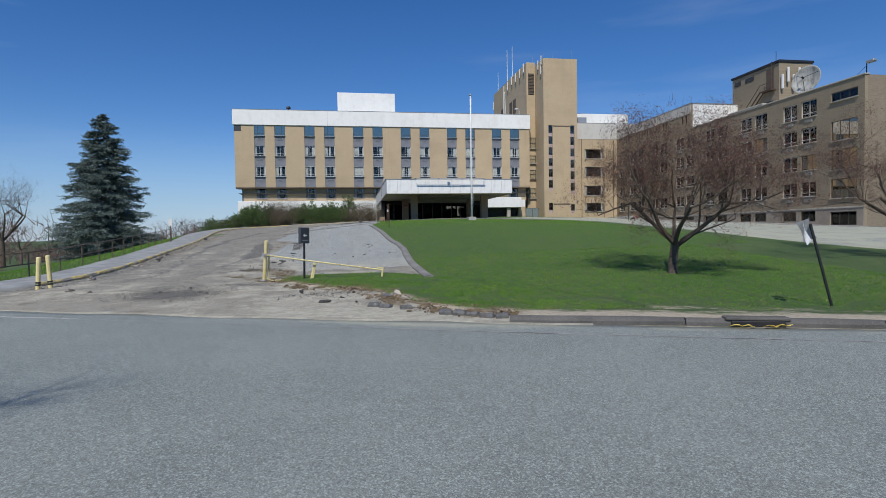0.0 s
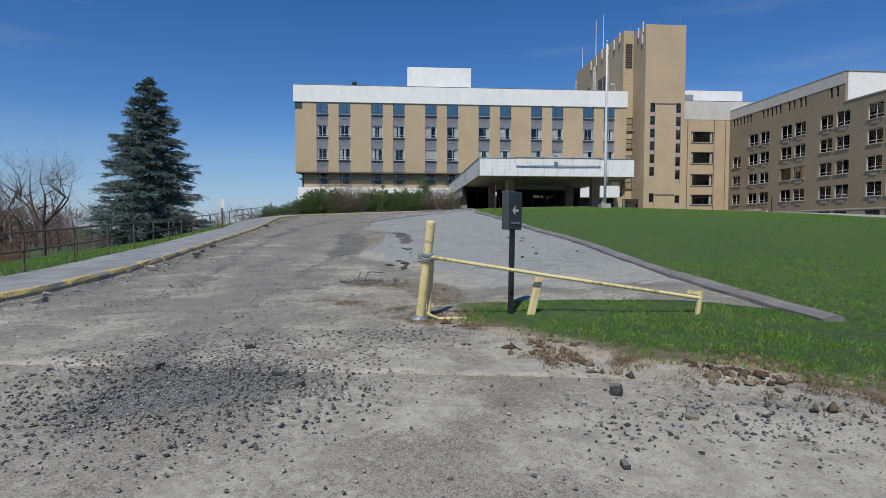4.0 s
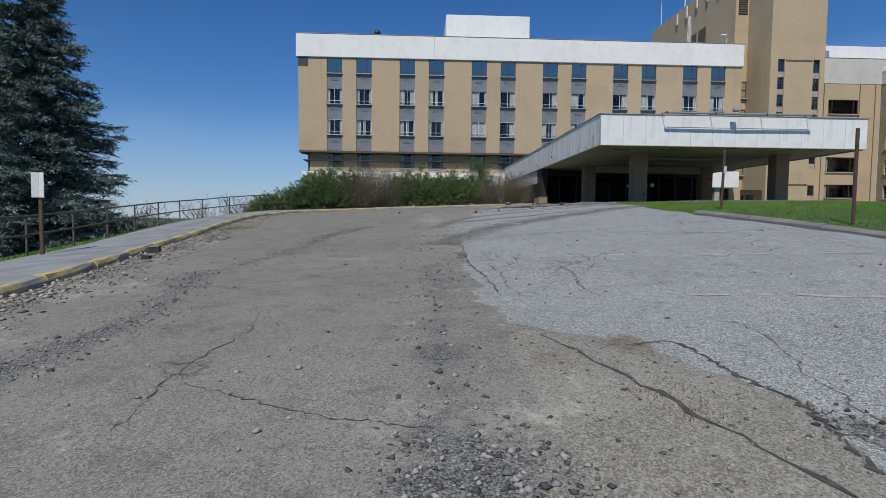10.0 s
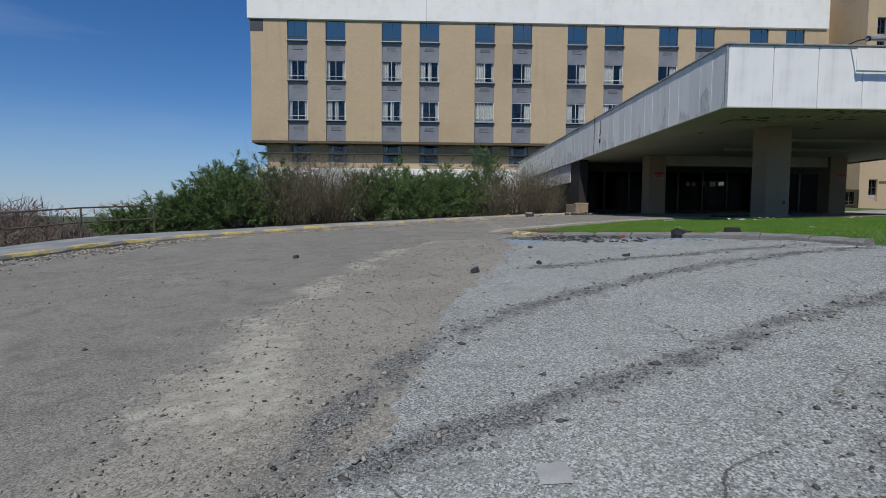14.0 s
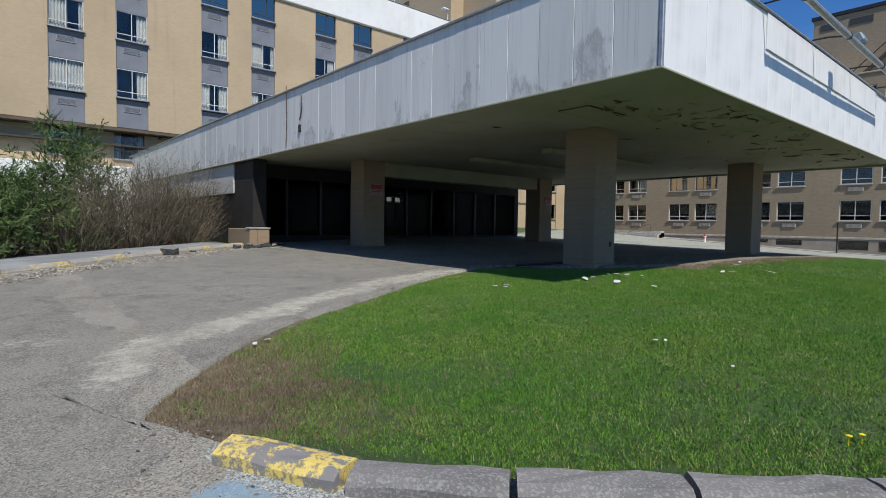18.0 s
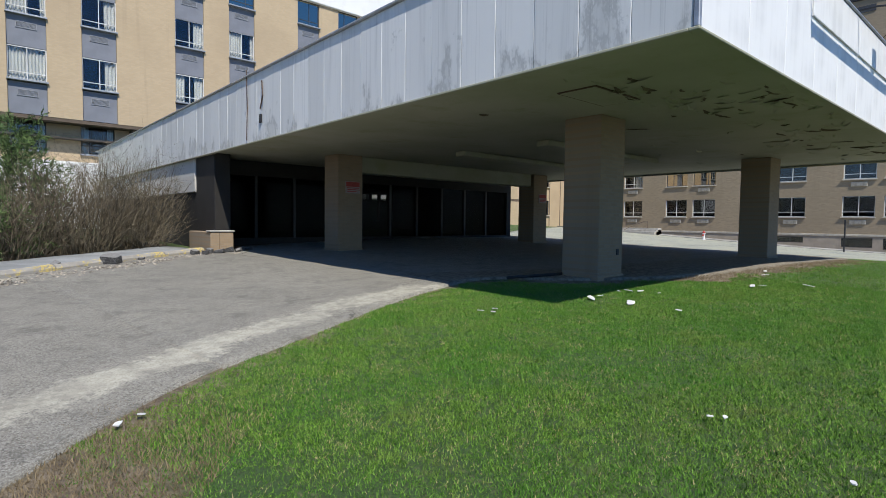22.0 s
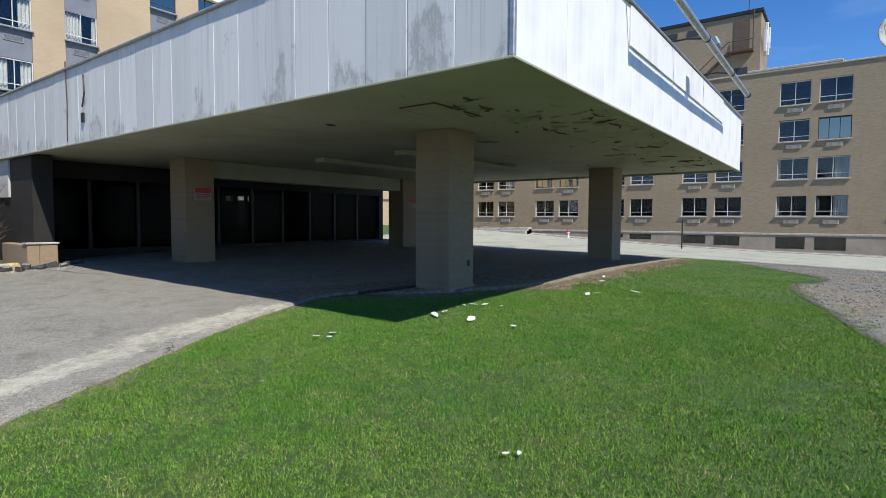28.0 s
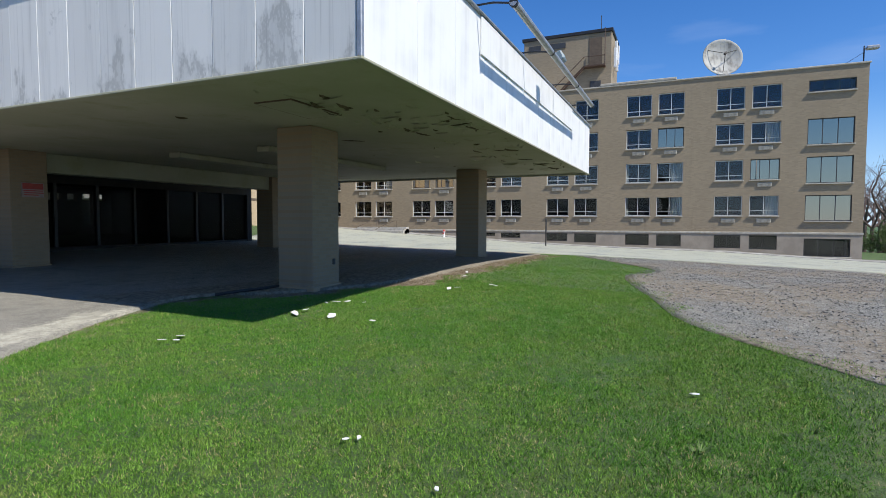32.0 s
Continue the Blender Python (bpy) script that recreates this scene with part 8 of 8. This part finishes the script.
for i, (x, y, h, w) in enumerate(((-16.6, 72.6, 1.0, 2.4), (-15.3, 73.4, 1.5, 2.6), (-13.6, 74.1, 2.5, 3.2), (-14.4, 76.0, 2.6, 3.4), (-12.6, 76.8, 3.0, 3.4), (-8.2, 78.5, 2.5, 3.2), (-6.2, 79.7, 2.5, 3.2), (-4.3, 80.9, 2.4, 3.0), (-2.7, 82.0, 2.4, 2.8), (-6.8, 81.8, 3.0, 3.4), (-4.2, 83.6, 3.0, 3.2), (-1.2, 84.4, 4.2, 2.2))):
    juniper(x, y, h, w, 30 + i)
for i, (x, y, h, w, n) in enumerate(((-11.5, 75.3, 2.9, 3.0, 420), (-10.0, 76.5, 3.0, 3.0, 420), (-11.2, 77.6, 4.3, 3.2, 400), (-9.4, 78.4, 4.1, 3.2, 380), (-13.6, 75.2, 2.4, 2.2, 160), (-1.5, 81.6, 2.5, 2.4, 300), (0.3, 82.8, 3.2, 2.8, 460), (1.9, 84.2, 3.6, 2.6, 460), (2.0, 82.6, 1.7, 1.6, 160), (-3.4, 80.9, 1.3, 1.8, 120))):
    twig_bush(x, y, h, w, 60 + i, n)


def branch(me, ends, p, d, le, r0, depth, rng, spread_a=0.62, up=0.12, sides=6):
    """One limb and, from it, its own limbs."""
    pts, dd = [p], d.copy()
    n = 4 if depth > 1 else 3
    for i in range(n):
        dd = (dd + Vector((rng.uniform(-0.2, 0.2), rng.uniform(-0.2, 0.2), rng.uniform(-0.1, 0.14) + up * 0.4))).normalized()
        pts.append(pts[-1] + dd * le / n)
    r1 = r0 * 0.55
    me.tube(pts, [r0 + (r1 - r0) * i / n for i in range(n + 1)], max(3, sides), False)
    if depth == 0:
        ends.append((pts[1], dd))
        ends.append((pts[-1], dd))
        return
    for k in range(rng.choice((3, 4)) if depth > 1 else 4):
        at = pts[-1] if k == 0 else pts[rng.randrange(1, n + 1)]
        w = Vector((rng.uniform(-1, 1), rng.uniform(-1, 1), rng.uniform(-0.5, 0.7))).normalized()
        nd = (dd * (1 - spread_a) + w * spread_a + Vector((0, 0, up))).normalized()
        branch(me, ends, at, nd, le * rng.uniform(0.55, 0.82), r1 * rng.uniform(0.6, 0.85), depth - 1, rng, spread_a, up, sides - 1)


def bare_tree(name, x, y, high, trunk, r0, seed, depth=4, limbs=4, label="", buds=True, out=0.75, lean=0.0, material=None, up=0.12, grow=0.42):
    z, rng = gz(x, y), random.Random(seed)
    t = thing(name, (x, y, z), label, "tree")
    me, ends = Mesh(), []
    foot = Vector((x, y, z - 0.3))
    top = Vector((x + lean, y, z + trunk))
    wood = Mesh().tube([foot, foot + Vector((0, 0, 0.3)), foot + Vector((lean * 0.4, 0.02, 0.3 + trunk * 0.5)), top], [r0 * 1.5, r0 * 1.15, r0, r0 * 0.95], 12)
    part("trunk", wood, material or BARK, t)
    for k in range(limbs):
        a = 6.283 * (k + rng.uniform(-0.2, 0.2)) / limbs
        d = Vector((math.cos(a) * out, math.sin(a) * out, 1.0 - 0.4 * out)).normalized()
        branch(me, ends, top + Vector((0, 0, -0.15 * rng.random())), d, (high - trunk) * grow, r0 * 0.62, depth, rng, 0.6, up)
    part("limb_mass", me, material or BARK, t)
    if buds:
        r = np.random.RandomState(seed)
        b = np.repeat(np.array([tuple(e[0]) for e in ends]), 5, axis=0)
        b = b + 0.16 * r.randn(*b.shape)
        w = unit(r.randn(*b.shape))
        v, f = blades(b, w, unit(np.cross(w, r.randn(*b.shape))), r.uniform(0.03, 0.08, len(b)), r.uniform(0.015, 0.035, len(b)))
        sheet("bud_mass", v, f, BUD, t)
        b = np.repeat(np.array([tuple(e[0]) for e in ends]), 2, axis=0)
        w = unit(np.repeat(np.array([tuple(e[1]) for e in ends]), 2, axis=0) + 0.7 * r.randn(*b.shape) + np.array([0, 0, 0.2]))
        v, f = blades(b, w, unit(np.cross(w, r.randn(*b.shape))), r.uniform(0.18, 0.5, len(b)), r.uniform(0.005, 0.009, len(b)))
        sheet("twig_mass", v, f, BARK, t)
    return t


bare_tree("lawn_tree", 11.15, 18.3, 6.6, 1.1, 0.15, 5, 5, 6, "small spreading leafless tree with reddish buds on the lawn", True, 1.0, 0.1, up=0.07, grow=0.43)
bare_tree("lawn_tree", 23.0, 19.6, 7.3, 1.3, 0.17, 11, 5, 4, "leafless spreading tree further along the lawn", True, 0.9, 0.0, up=0.07, grow=0.42)
bare_tree("roadside_tree", -8.6, -1.3, 14.0, 7.5, 0.16, 8, 5, 5, "bare tree on the near side of the road", False, 0.6, grow=0.34)
bare_tree("bare_tree", -45.7, 78.5, 13.5, 3.6, 0.26, 14, 5, 5, "large bare grey tree below the railing", False, 0.6, up=0.1)
for i, (x, y, h) in enumerate(((-38, 58, 8), (-57, 66, 11), (-62, 92, 12), (-50, 110, 9), (-36, 122, 7.5), (-72, 130, 12), (-44, 150, 8.5), (-33, 100, 6), (78, 40, 14), (90, 46, 15), (84, 30, 12), (100, 58, 16), (77, 50, 17), (88, 36, 13), (95, 38, 15), (103, 34, 14), (112, 31, 15), (82, 40.5, 11))):
    bare_tree("bare_tree", x, y, h, h * 0.28, 0.02 * h, 100 + i, 3, 4, "bare leafless tree in the distance", False, 0.7, material=FAR_TWIG)


def far_woods():
    """Thin bare woods out to the skyline."""
    r = np.random.RandomState(77)
    n = 1500
    a = np.radians(np.where(r.rand(n) < 0.8, r.uniform(14, 84, n), r.uniform(-78, -40, n)))
    d = 80 + 420 * r.rand(n) ** 0.8
    c = np.column_stack([-6 - d * np.sin(a), 30 + d * np.cos(a)])
    h = (r.uniform(8, 13, n) + np.minimum(d, 300) * 0.018) * np.where(a < radians(32), 0.5, 1.0)
    c = np.vstack([c, np.column_stack([r.uniform(-62, -24, 300), r.uniform(98, 190, 300)])])
    h = np.concatenate([h, r.uniform(2.0, 4.5, 300)])
    keep = ~((c[:, 0] > -24) & (c[:, 0] < 76) & (c[:, 1] > 30) & (c[:, 1] < 150))
    c, h = c[keep], h[keep]
    n, g = len(c), 62
    p = np.column_stack([c, land(c[:, 0], c[:, 1])])
    base = p[:, None] + np.array([0, 0, 1]) * (h[:, None] * r.uniform(0.12, 0.82, (n, g)))[..., None] + r.randn(n, g, 3) * np.array([0.13, 0.13, 0.03]) * h[:, None, None]
    way = unit(np.stack([r.uniform(-0.8, 0.8, (n, g)), r.uniform(-0.8, 0.8, (n, g)), r.uniform(0.2, 1, (n, g))], 2))
    base, way = np.vstack([base.reshape(-1, 3), p]), np.vstack([way.reshape(-1, 3), np.tile((0, 0, 1.0), (n, 1))])
    hh = np.concatenate([np.repeat(h, g), h])
    k = n * g
    le = hh * np.concatenate([r.uniform(0.1, 0.3, k), np.ones(n)])
    wi = hh * np.concatenate([r.uniform(0.008, 0.024, k), np.full(n, 0.03)])
    v, f = blades(base, way, unit(np.cross(way, r.randn(len(way), 3))), le, wi)
    tagged(sheet("far_woods", v, f, FAR_TWIG), "brown leafless woods reaching to the skyline", "woods", "", "stuff")


far_woods()


def brush():
    """Reddish brush on the slope below the railing."""
    r = np.random.RandomState(12)
    n = 26000
    c = np.column_stack([r.uniform(-44, -21, n), r.uniform(24, 62, n)])
    keep = (c[:, 0] < np.interp(c[:, 1], (24, 40, 62), (-19.5, -25, -36))) & (np.hypot(c[:, 0] + 28.3, c[:, 1] - 67) > 6)
    c = c[keep]
    h = 1.3 + 1.3 * np.sin(c[:, 0] * 0.9) * np.sin(c[:, 1] * 0.7)
    base = np.column_stack([c, land(c[:, 0], c[:, 1]) + r.rand(len(c)) * np.maximum(h, 0.4) * 0.8])
    way = unit(np.column_stack([r.uniform(-0.7, 0.7, len(c)), r.uniform(-0.7, 0.7, len(c)), r.uniform(0.4, 1, len(c))]))
    v, f = blades(base, way, unit(np.cross(way, r.randn(len(c), 3))), 0.35 + 0.7 * r.rand(len(c)), 0.012 + 0.02 * r.rand(len(c)))
    tagged(sheet("brush", v, f, RED_TWIG), "reddish-brown leafless brush on the slope", "brush", "", "stuff")


brush()
for i, (x, y, h, w) in enumerate(((-24.5, 98, 3.2, 3.4), (-27, 110, 3.6, 3.4), (-31, 118, 3.6, 4), (-30.8, 69.6, 2.2, 2.6), (76, 46, 5, 6), (80, 52, 5, 6), (72, 41.5, 3.2, 3.5))):
    juniper(x, y, h, w, 80 + i, "shrubs further off")


# ---- grass ----
def grass_blade_material():
    n = Nodes("grass_blades")
    one = n.island()
    c = n.mix(n.ramp(one, 0.05, 0.95), (0.05, 0.135, 0.012), (0.2, 0.36, 0.05))
    clump = n.noise(26, 2, 0.6)
    c = n.mix(n.ramp(clump, 0.5, 0.34, 0, 0.6), c, (0.02, 0.052, 0.008))
    c = n.mix(n.ramp(clump, 0.52, 0.68, 0, 0.45), c, (0.2, 0.35, 0.06))
    c = n.mix(n.ramp(n.noise(0.55, 6, 0.7), 0.42, 0.62, 0, 0.5), c, (0.06, 0.2, 0.02))
    c = n.mix(n.ramp(n.noise(1.3, 6, 0.75), 0.52, 0.68, 0, 0.4), c, (0.21, 0.24, 0.06))
    # dead straw, more of it in some patches
    straw = n.math("FRACT", n.math("MULTIPLY", one, 37.31))
    some = n.ramp(n.noise(2.3, 5, 0.75), 0.48, 0.72, 0.02, 0.28)
    c = n.mix(n.math("MULTIPLY", n.math("LESS_THAN", straw, some), 0.85), c, (0.4, 0.335, 0.165))
    n.b.inputs["Specular IOR Level"].default_value = 0.2
    return n.done(c, 0.62)


BLADE = grass_blade_material()
LAWN_LEFT = [(p[1], p[0]) for p in KERB_LAWN] + [(67.4, -1.8), (68.4, -0.5), (69.6, 2.0), (70.5, 4.8)]


def is_lawn(x, y):
    left = np.interp(y, [p[0] for p in LAWN_LEFT], [p[1] for p in LAWN_LEFT])
    top = np.interp(x, (-3, 4.8, 6.5, 8.5, 12, 17, 21), (70.5, 70.3, 68.8, 67.4, 67.1, 67.3, 67.6)) + 0.18 * np.sin(x * 2.7) + 0.1 * np.sin(x * 7.1)
    spur = (y < np.interp(x, (4.4, 6.8, 9, 12.4, 15.7, 21.6), (60.2, 62.2, 62.9, 63.7, 63.2, 66.5)) - 0.3 + 0.3 * np.sin(x * 3.1) * np.sin(x * 1.3 + 1)) & (y > np.interp(x, (5.2, 8.6, 12, 15, 18, 23.4), (58.6, 58.4, 57.6, 56.6, 56, 55.6)) + 0.3) & (x > 5.1 + 0.3 * np.sin(y * 4))
    left = left + 0.2 + 0.16 * np.sin(y * 5.3 + 2 * np.sin(x * 3)) * np.sin(y * 2.1 + 1) + 0.08 * np.sin(y * 13 + x * 7)
    return (x > left) & (y < top) & ~spur & (x < np.interp(y, (18, 28, 50, 62, 69), (25.5, 23.7, 23.2, 22.5, 21.5))) & (y > 12.9 - 0.375 * x)


def turf(name, n, box, size, wide, seed, where=is_lawn, material=None, label="short mown spring grass", thin=None, lift=0.0, tuft=0):
    """Single blades over a stretch of ground; with tuft, that many to a tuft."""
    r = np.random.RandomState(seed)
    k = n // max(1, tuft)
    c = np.column_stack([r.uniform(box[0], box[2], k), r.uniform(box[1], box[3], k)])
    keep = where(c[:, 0], c[:, 1])
    if thin is not None:
        keep &= r.rand(k) < thin(c[:, 0], c[:, 1])
    c = c[keep]
    tall, bend = np.ones(len(c)), np.zeros((len(c), 2))
    if tuft:
        tall, bend = r.uniform(0.6, 1.3, len(c)), 0.35 * r.randn(len(c), 2)
        c, tall, bend = np.repeat(c, tuft, 0), np.repeat(tall, tuft), np.repeat(bend, tuft, 0)
        c = c + 0.04 * r.randn(*c.shape)
    m = len(c)
    base = np.column_stack([c, land(c[:, 0], c[:, 1]) - 0.004 + lift])
    way = unit(np.column_stack([r.randn(m) * 0.5 + bend[:, 0], r.randn(m) * 0.5 + bend[:, 1], np.ones(m)]))
    patch = tall * (0.92 + 0.16 * (np.sin(c[:, 0] * 2.3 + np.sin(c[:, 1] * 1.9)) * np.sin(c[:, 1] * 2.7) > 0.1))
    v, f = blades(base, way, unit(np.cross(way, r.randn(m, 3))), (size[0] + (size[1] - size[0]) * r.rand(m)) * patch, wide[0] + (wide[1] - wide[0]) * r.rand(m))
    return tagged(sheet(name, v, f, material or BLADE), label, "grass", "", "stuff")


turf("grass", 1250000, (-3, 61.2, 9.6, 70.4), (0.016, 0.042), (0.005, 0.0095), 1, tuft=12, thin=lambda x, y: np.clip(np.hypot((x + 2.2) / 1.15, (y - 66.5) / 1.35) - 0.25 + 0.35 * np.sin(x * 6 + y * 2) * np.sin(y * 5), 0.12, 1) * np.where(np.sin(x * 1.7 + np.sin(y * 2.1)) * np.sin(y * 1.3 + 1) > 0.55, 0.6, 1))
turf("near_grass", 130000, (0.5, 54, 12, 61.2), (0.025, 0.055), (0.006, 0.012), 22)
turf("corner_grass", 60000, (9.6, 61.2, 14, 68), (0.022, 0.05), (0.006, 0.011), 24, tuft=8)
turf("far_grass", 60000, (1, 46, 22, 56), (0.03, 0.06), (0.014, 0.026), 2)
turf("side_grass", 50000, (14, 56, 22, 70), (0.025, 0.05), (0.008, 0.015), 23)
turf("front_grass", 260000, (-2, 8, 18, 27), (0.025, 0.06), (0.009, 0.018), 3, tuft=6, thin=lambda x, y: np.clip((y - (12.75 - 0.375 * x)) / 3.2 - 0.4 + 0.5 * np.sin(x * 1.9 + np.sin(y * 3)) * np.sin(y * 2.3 + x), 0.02, 1))
turf("mid_grass", 90000, (1.5, 27, 22, 46), (0.025, 0.055), (0.012, 0.022), 4)
strip_in = lambda x, y: (x > np.interp(y, [p[1] for p in VERGE_LOW[::-1]], [p[0] for p in VERGE_LOW[::-1]]) + 0.25 + 0.3 * np.sin(y * 3.3) * np.sin(x * 4.1 + y)) & (y < np.interp(x, [p[0] for p in VERGE_TOP], [p[1] for p in VERGE_TOP])) & (x > -3.2)
turf("verge_grass", 130000, (-3.3, 12.4, 6.4, 22.2), (0.03, 0.07), (0.006, 0.012), 5, strip_in, lift=0.05, tuft=8)
walk_side = lambda x, y: (x < np.interp(y, (18.6, 25, 35.5, 50, 57.5, 63, 68), (-16.6, -13.3, -14.2, -16.3, -17.3, -17.5, -15.8)) - 0.05) & (x > np.interp(y, (18, 35, 68), (-19, -21, -24)))
turf("path_grass", 120000, (-25, 18, -12, 70), (0.05, 0.11), (0.01, 0.02), 6, walk_side)
DRY = leafy("dry_grass", (0.15, 0.11, 0.06), (0.3, 0.235, 0.14), (0.09, 0.066, 0.04), 0.9)
turf("dry_grass_tip", 70000, (-3.4, 64.8, 0.4, 69.3), (0.03, 0.07), (0.004, 0.009), 7, lambda x, y: np.abs(x - np.interp(y, [p[0] for p in LAWN_LEFT], [p[1] for p in LAWN_LEFT]) - 0.45) < 1.05, DRY, "dry brown grass at the lawn's tip", lambda x, y: np.clip(1.25 - np.hypot((x + 2.1) / 1.5, (y - 66.5) / 1.6), 0, 1))
turf("weeds", 60000, (-5.5, 20.6, -2.5, 25.2), (0.02, 0.06), (0.004, 0.01), 8, lambda x, y: soil_mask(x, y) > 0.25, DRY, "dry weeds from the pothole down to the barrier", lambda x, y: np.clip(soil_mask(x, y), 0, 1) * (0.1 + 0.8 * (np.sin(x * 7 + 2 * np.sin(y * 3)) * np.sin(y * 6) > 0.1)), 0.035, tuft=10)
turf("apron_weeds", 150000, (-3.6, 11.8, 4.5, 21.4), (0.03, 0.09), (0.005, 0.011), 9, lambda x, y: verge_dirt(x, y) > 0.05, DRY, "dry weeds along the broken kerb", lambda x, y: np.clip(verge_dirt(x, y) * 1.3, 0, 1) * (0.04 + 0.8 * (np.sin(x * 4.1 + 2 * np.sin(y * 2.3)) * np.sin(y * 3.7 + 2 * np.sin(x * 1.9)) > 0.25)), 0.05, tuft=12)
turf("gutter_weeds", 9000, (-14.4, 53.2, -12, 55.4), (0.03, 0.09), (0.005, 0.012), 10, lambda x, y: np.hypot((x + 13.1 + 0.1 * (y - 54)) / 0.75, (y - 54.3) / 0.7) < 1, None, "green weeds growing in the gutter", lambda x, y: 0.5 + 0 * x, 0.035)
turf("bay_weeds", 12000, (-5.7, 33, -4, 40), (0.02, 0.05), (0.004, 0.009), 12, lambda x, y: worn_bay(x, y) > 0.5, DRY, "dry weeds in the broken bay", lambda x, y: 0.9 * (np.sin(x * 5.3 + y) * np.sin(y * 2.9) > 0.45), 0.035)
turf("edge_dry_grass", 26000, (4.5, 66.6, 20, 68.6), (0.02, 0.05), (0.004, 0.01), 13, lambda x, y: np.abs(y - np.interp(x, (4.5, 6.5, 8.5, 12, 21), (69.9, 68.9, 67.7, 67.3, 67.5)) + 0.2 * np.sin(x * 2.3)) < 0.5, DRY, "dry grass and dirt along the canopy edge", lambda x, y: 0.75 + 0 * x, 0.02)
turf("seam_weeds", 2600, (-6.3, 44.5, -5.7, 47), (0.02, 0.05), (0.004, 0.008), 11, lambda x, y: np.abs(x + 5.97 + 0.05 * np.sin(y * 5)) < 0.09, DRY, "dry weeds in the paving seam", lambda x, y: 1.0 * (np.sin(y * 3.4) > -0.2), 0.035)

# litter, a weed clump and dandelions on the lawn
rng = random.Random(31)
FLAKES = ((3.26, 68.25, 0.07), (3.04, 68.3, 0.035), (3.1, 68.12, 0.03), (4.93, 67.8, 0.07), (5.2, 67.8, 0.04), (4.99, 67.18, 0.075), (5.1, 67.25, 0.04), (5.95, 67.75, 0.06), (6.05, 67.6, 0.04), (5.8, 67.85, 0.03), (8.1, 66.6, 0.07), (8.3, 66.5, 0.04), (8.95, 66.0, 0.07), (6.1, 67.3, 0.035), (4.97, 66.45, 0.03), (1.7, 64.7, 0.018), (1.76, 64.62, 0.02), (1.37, 63.8, 0.018), (3.7, 62.3, 0.03), (9.9, 67.0, 0.06), (10.6, 67.2, 0.05), (-1.28, 67.62, 0.035), (-1.45, 67.55, 0.03))
for x, y, s in FLAKES:
    me, n = Mesh(), 7
    pts = [(s * rng.uniform(0.6, 1.2) * math.cos(6.283 * j / n) * 1.7, s * rng.uniform(0.5, 1.0) * math.sin(6.283 * j / n)) for j in range(n)]
    me.prism(pts, 0.0, 0.008)
    ob = new("paint_chip", me.data("paint_chip", SIGN_WHITE))
    ob.matrix_basis = pose(x, y, gz(x, y) + 0.045, rng.uniform(-12, 12), rng.uniform(-12, 12), rng.uniform(0, 360))
    tagged(ob, "fallen white flake of paint on the grass", "litter", "white flakes on the lawn")
for x, y, n in ((2.5, 62.3, 26), (3.2, 61.5, 14), (-3.52, 24.13, 60)):
    z, r = gz(x, y), np.random.RandomState(n)
    a = r.rand(n) * 6.283
    b = np.column_stack([x + 0.04 * np.cos(a), y + 0.04 * np.sin(a), np.full(n, z + 0.05)])
    w = unit(np.column_stack([np.cos(a), np.sin(a), r.uniform(0.3, 1.4, n)]))
    v, f = blades(b, w, unit(np.cross(w, np.tile((0, 0, 1.0), (n, 1)))), r.uniform(0.03, 0.1, n), r.uniform(0.008, 0.018, n))
    tagged(sheet("weed_clump", v, f, JUNIPER), "small green weed clump in the ground", "weed", "weed clumps")
for x, y in ((0.42, 62.75), (0.5, 62.7)):
    d = Mesh().lathe([(0.004, 0), (0.017, 0.006), (0.019, 0.012), (0.006, 0.017)], 9, (x, y, gz(x, y) + 0.055))
    d.tube([(x, y, gz(x, y)), (x, y, gz(x, y) + 0.055)], 0.003, 4)
    tagged(new("dandelion", d.data("dandelion", plain("dandelion_yellow", (0.8, 0.6, 0.02), 0.7))), "yellow dandelion flower in the lawn", "flower", "dandelions")
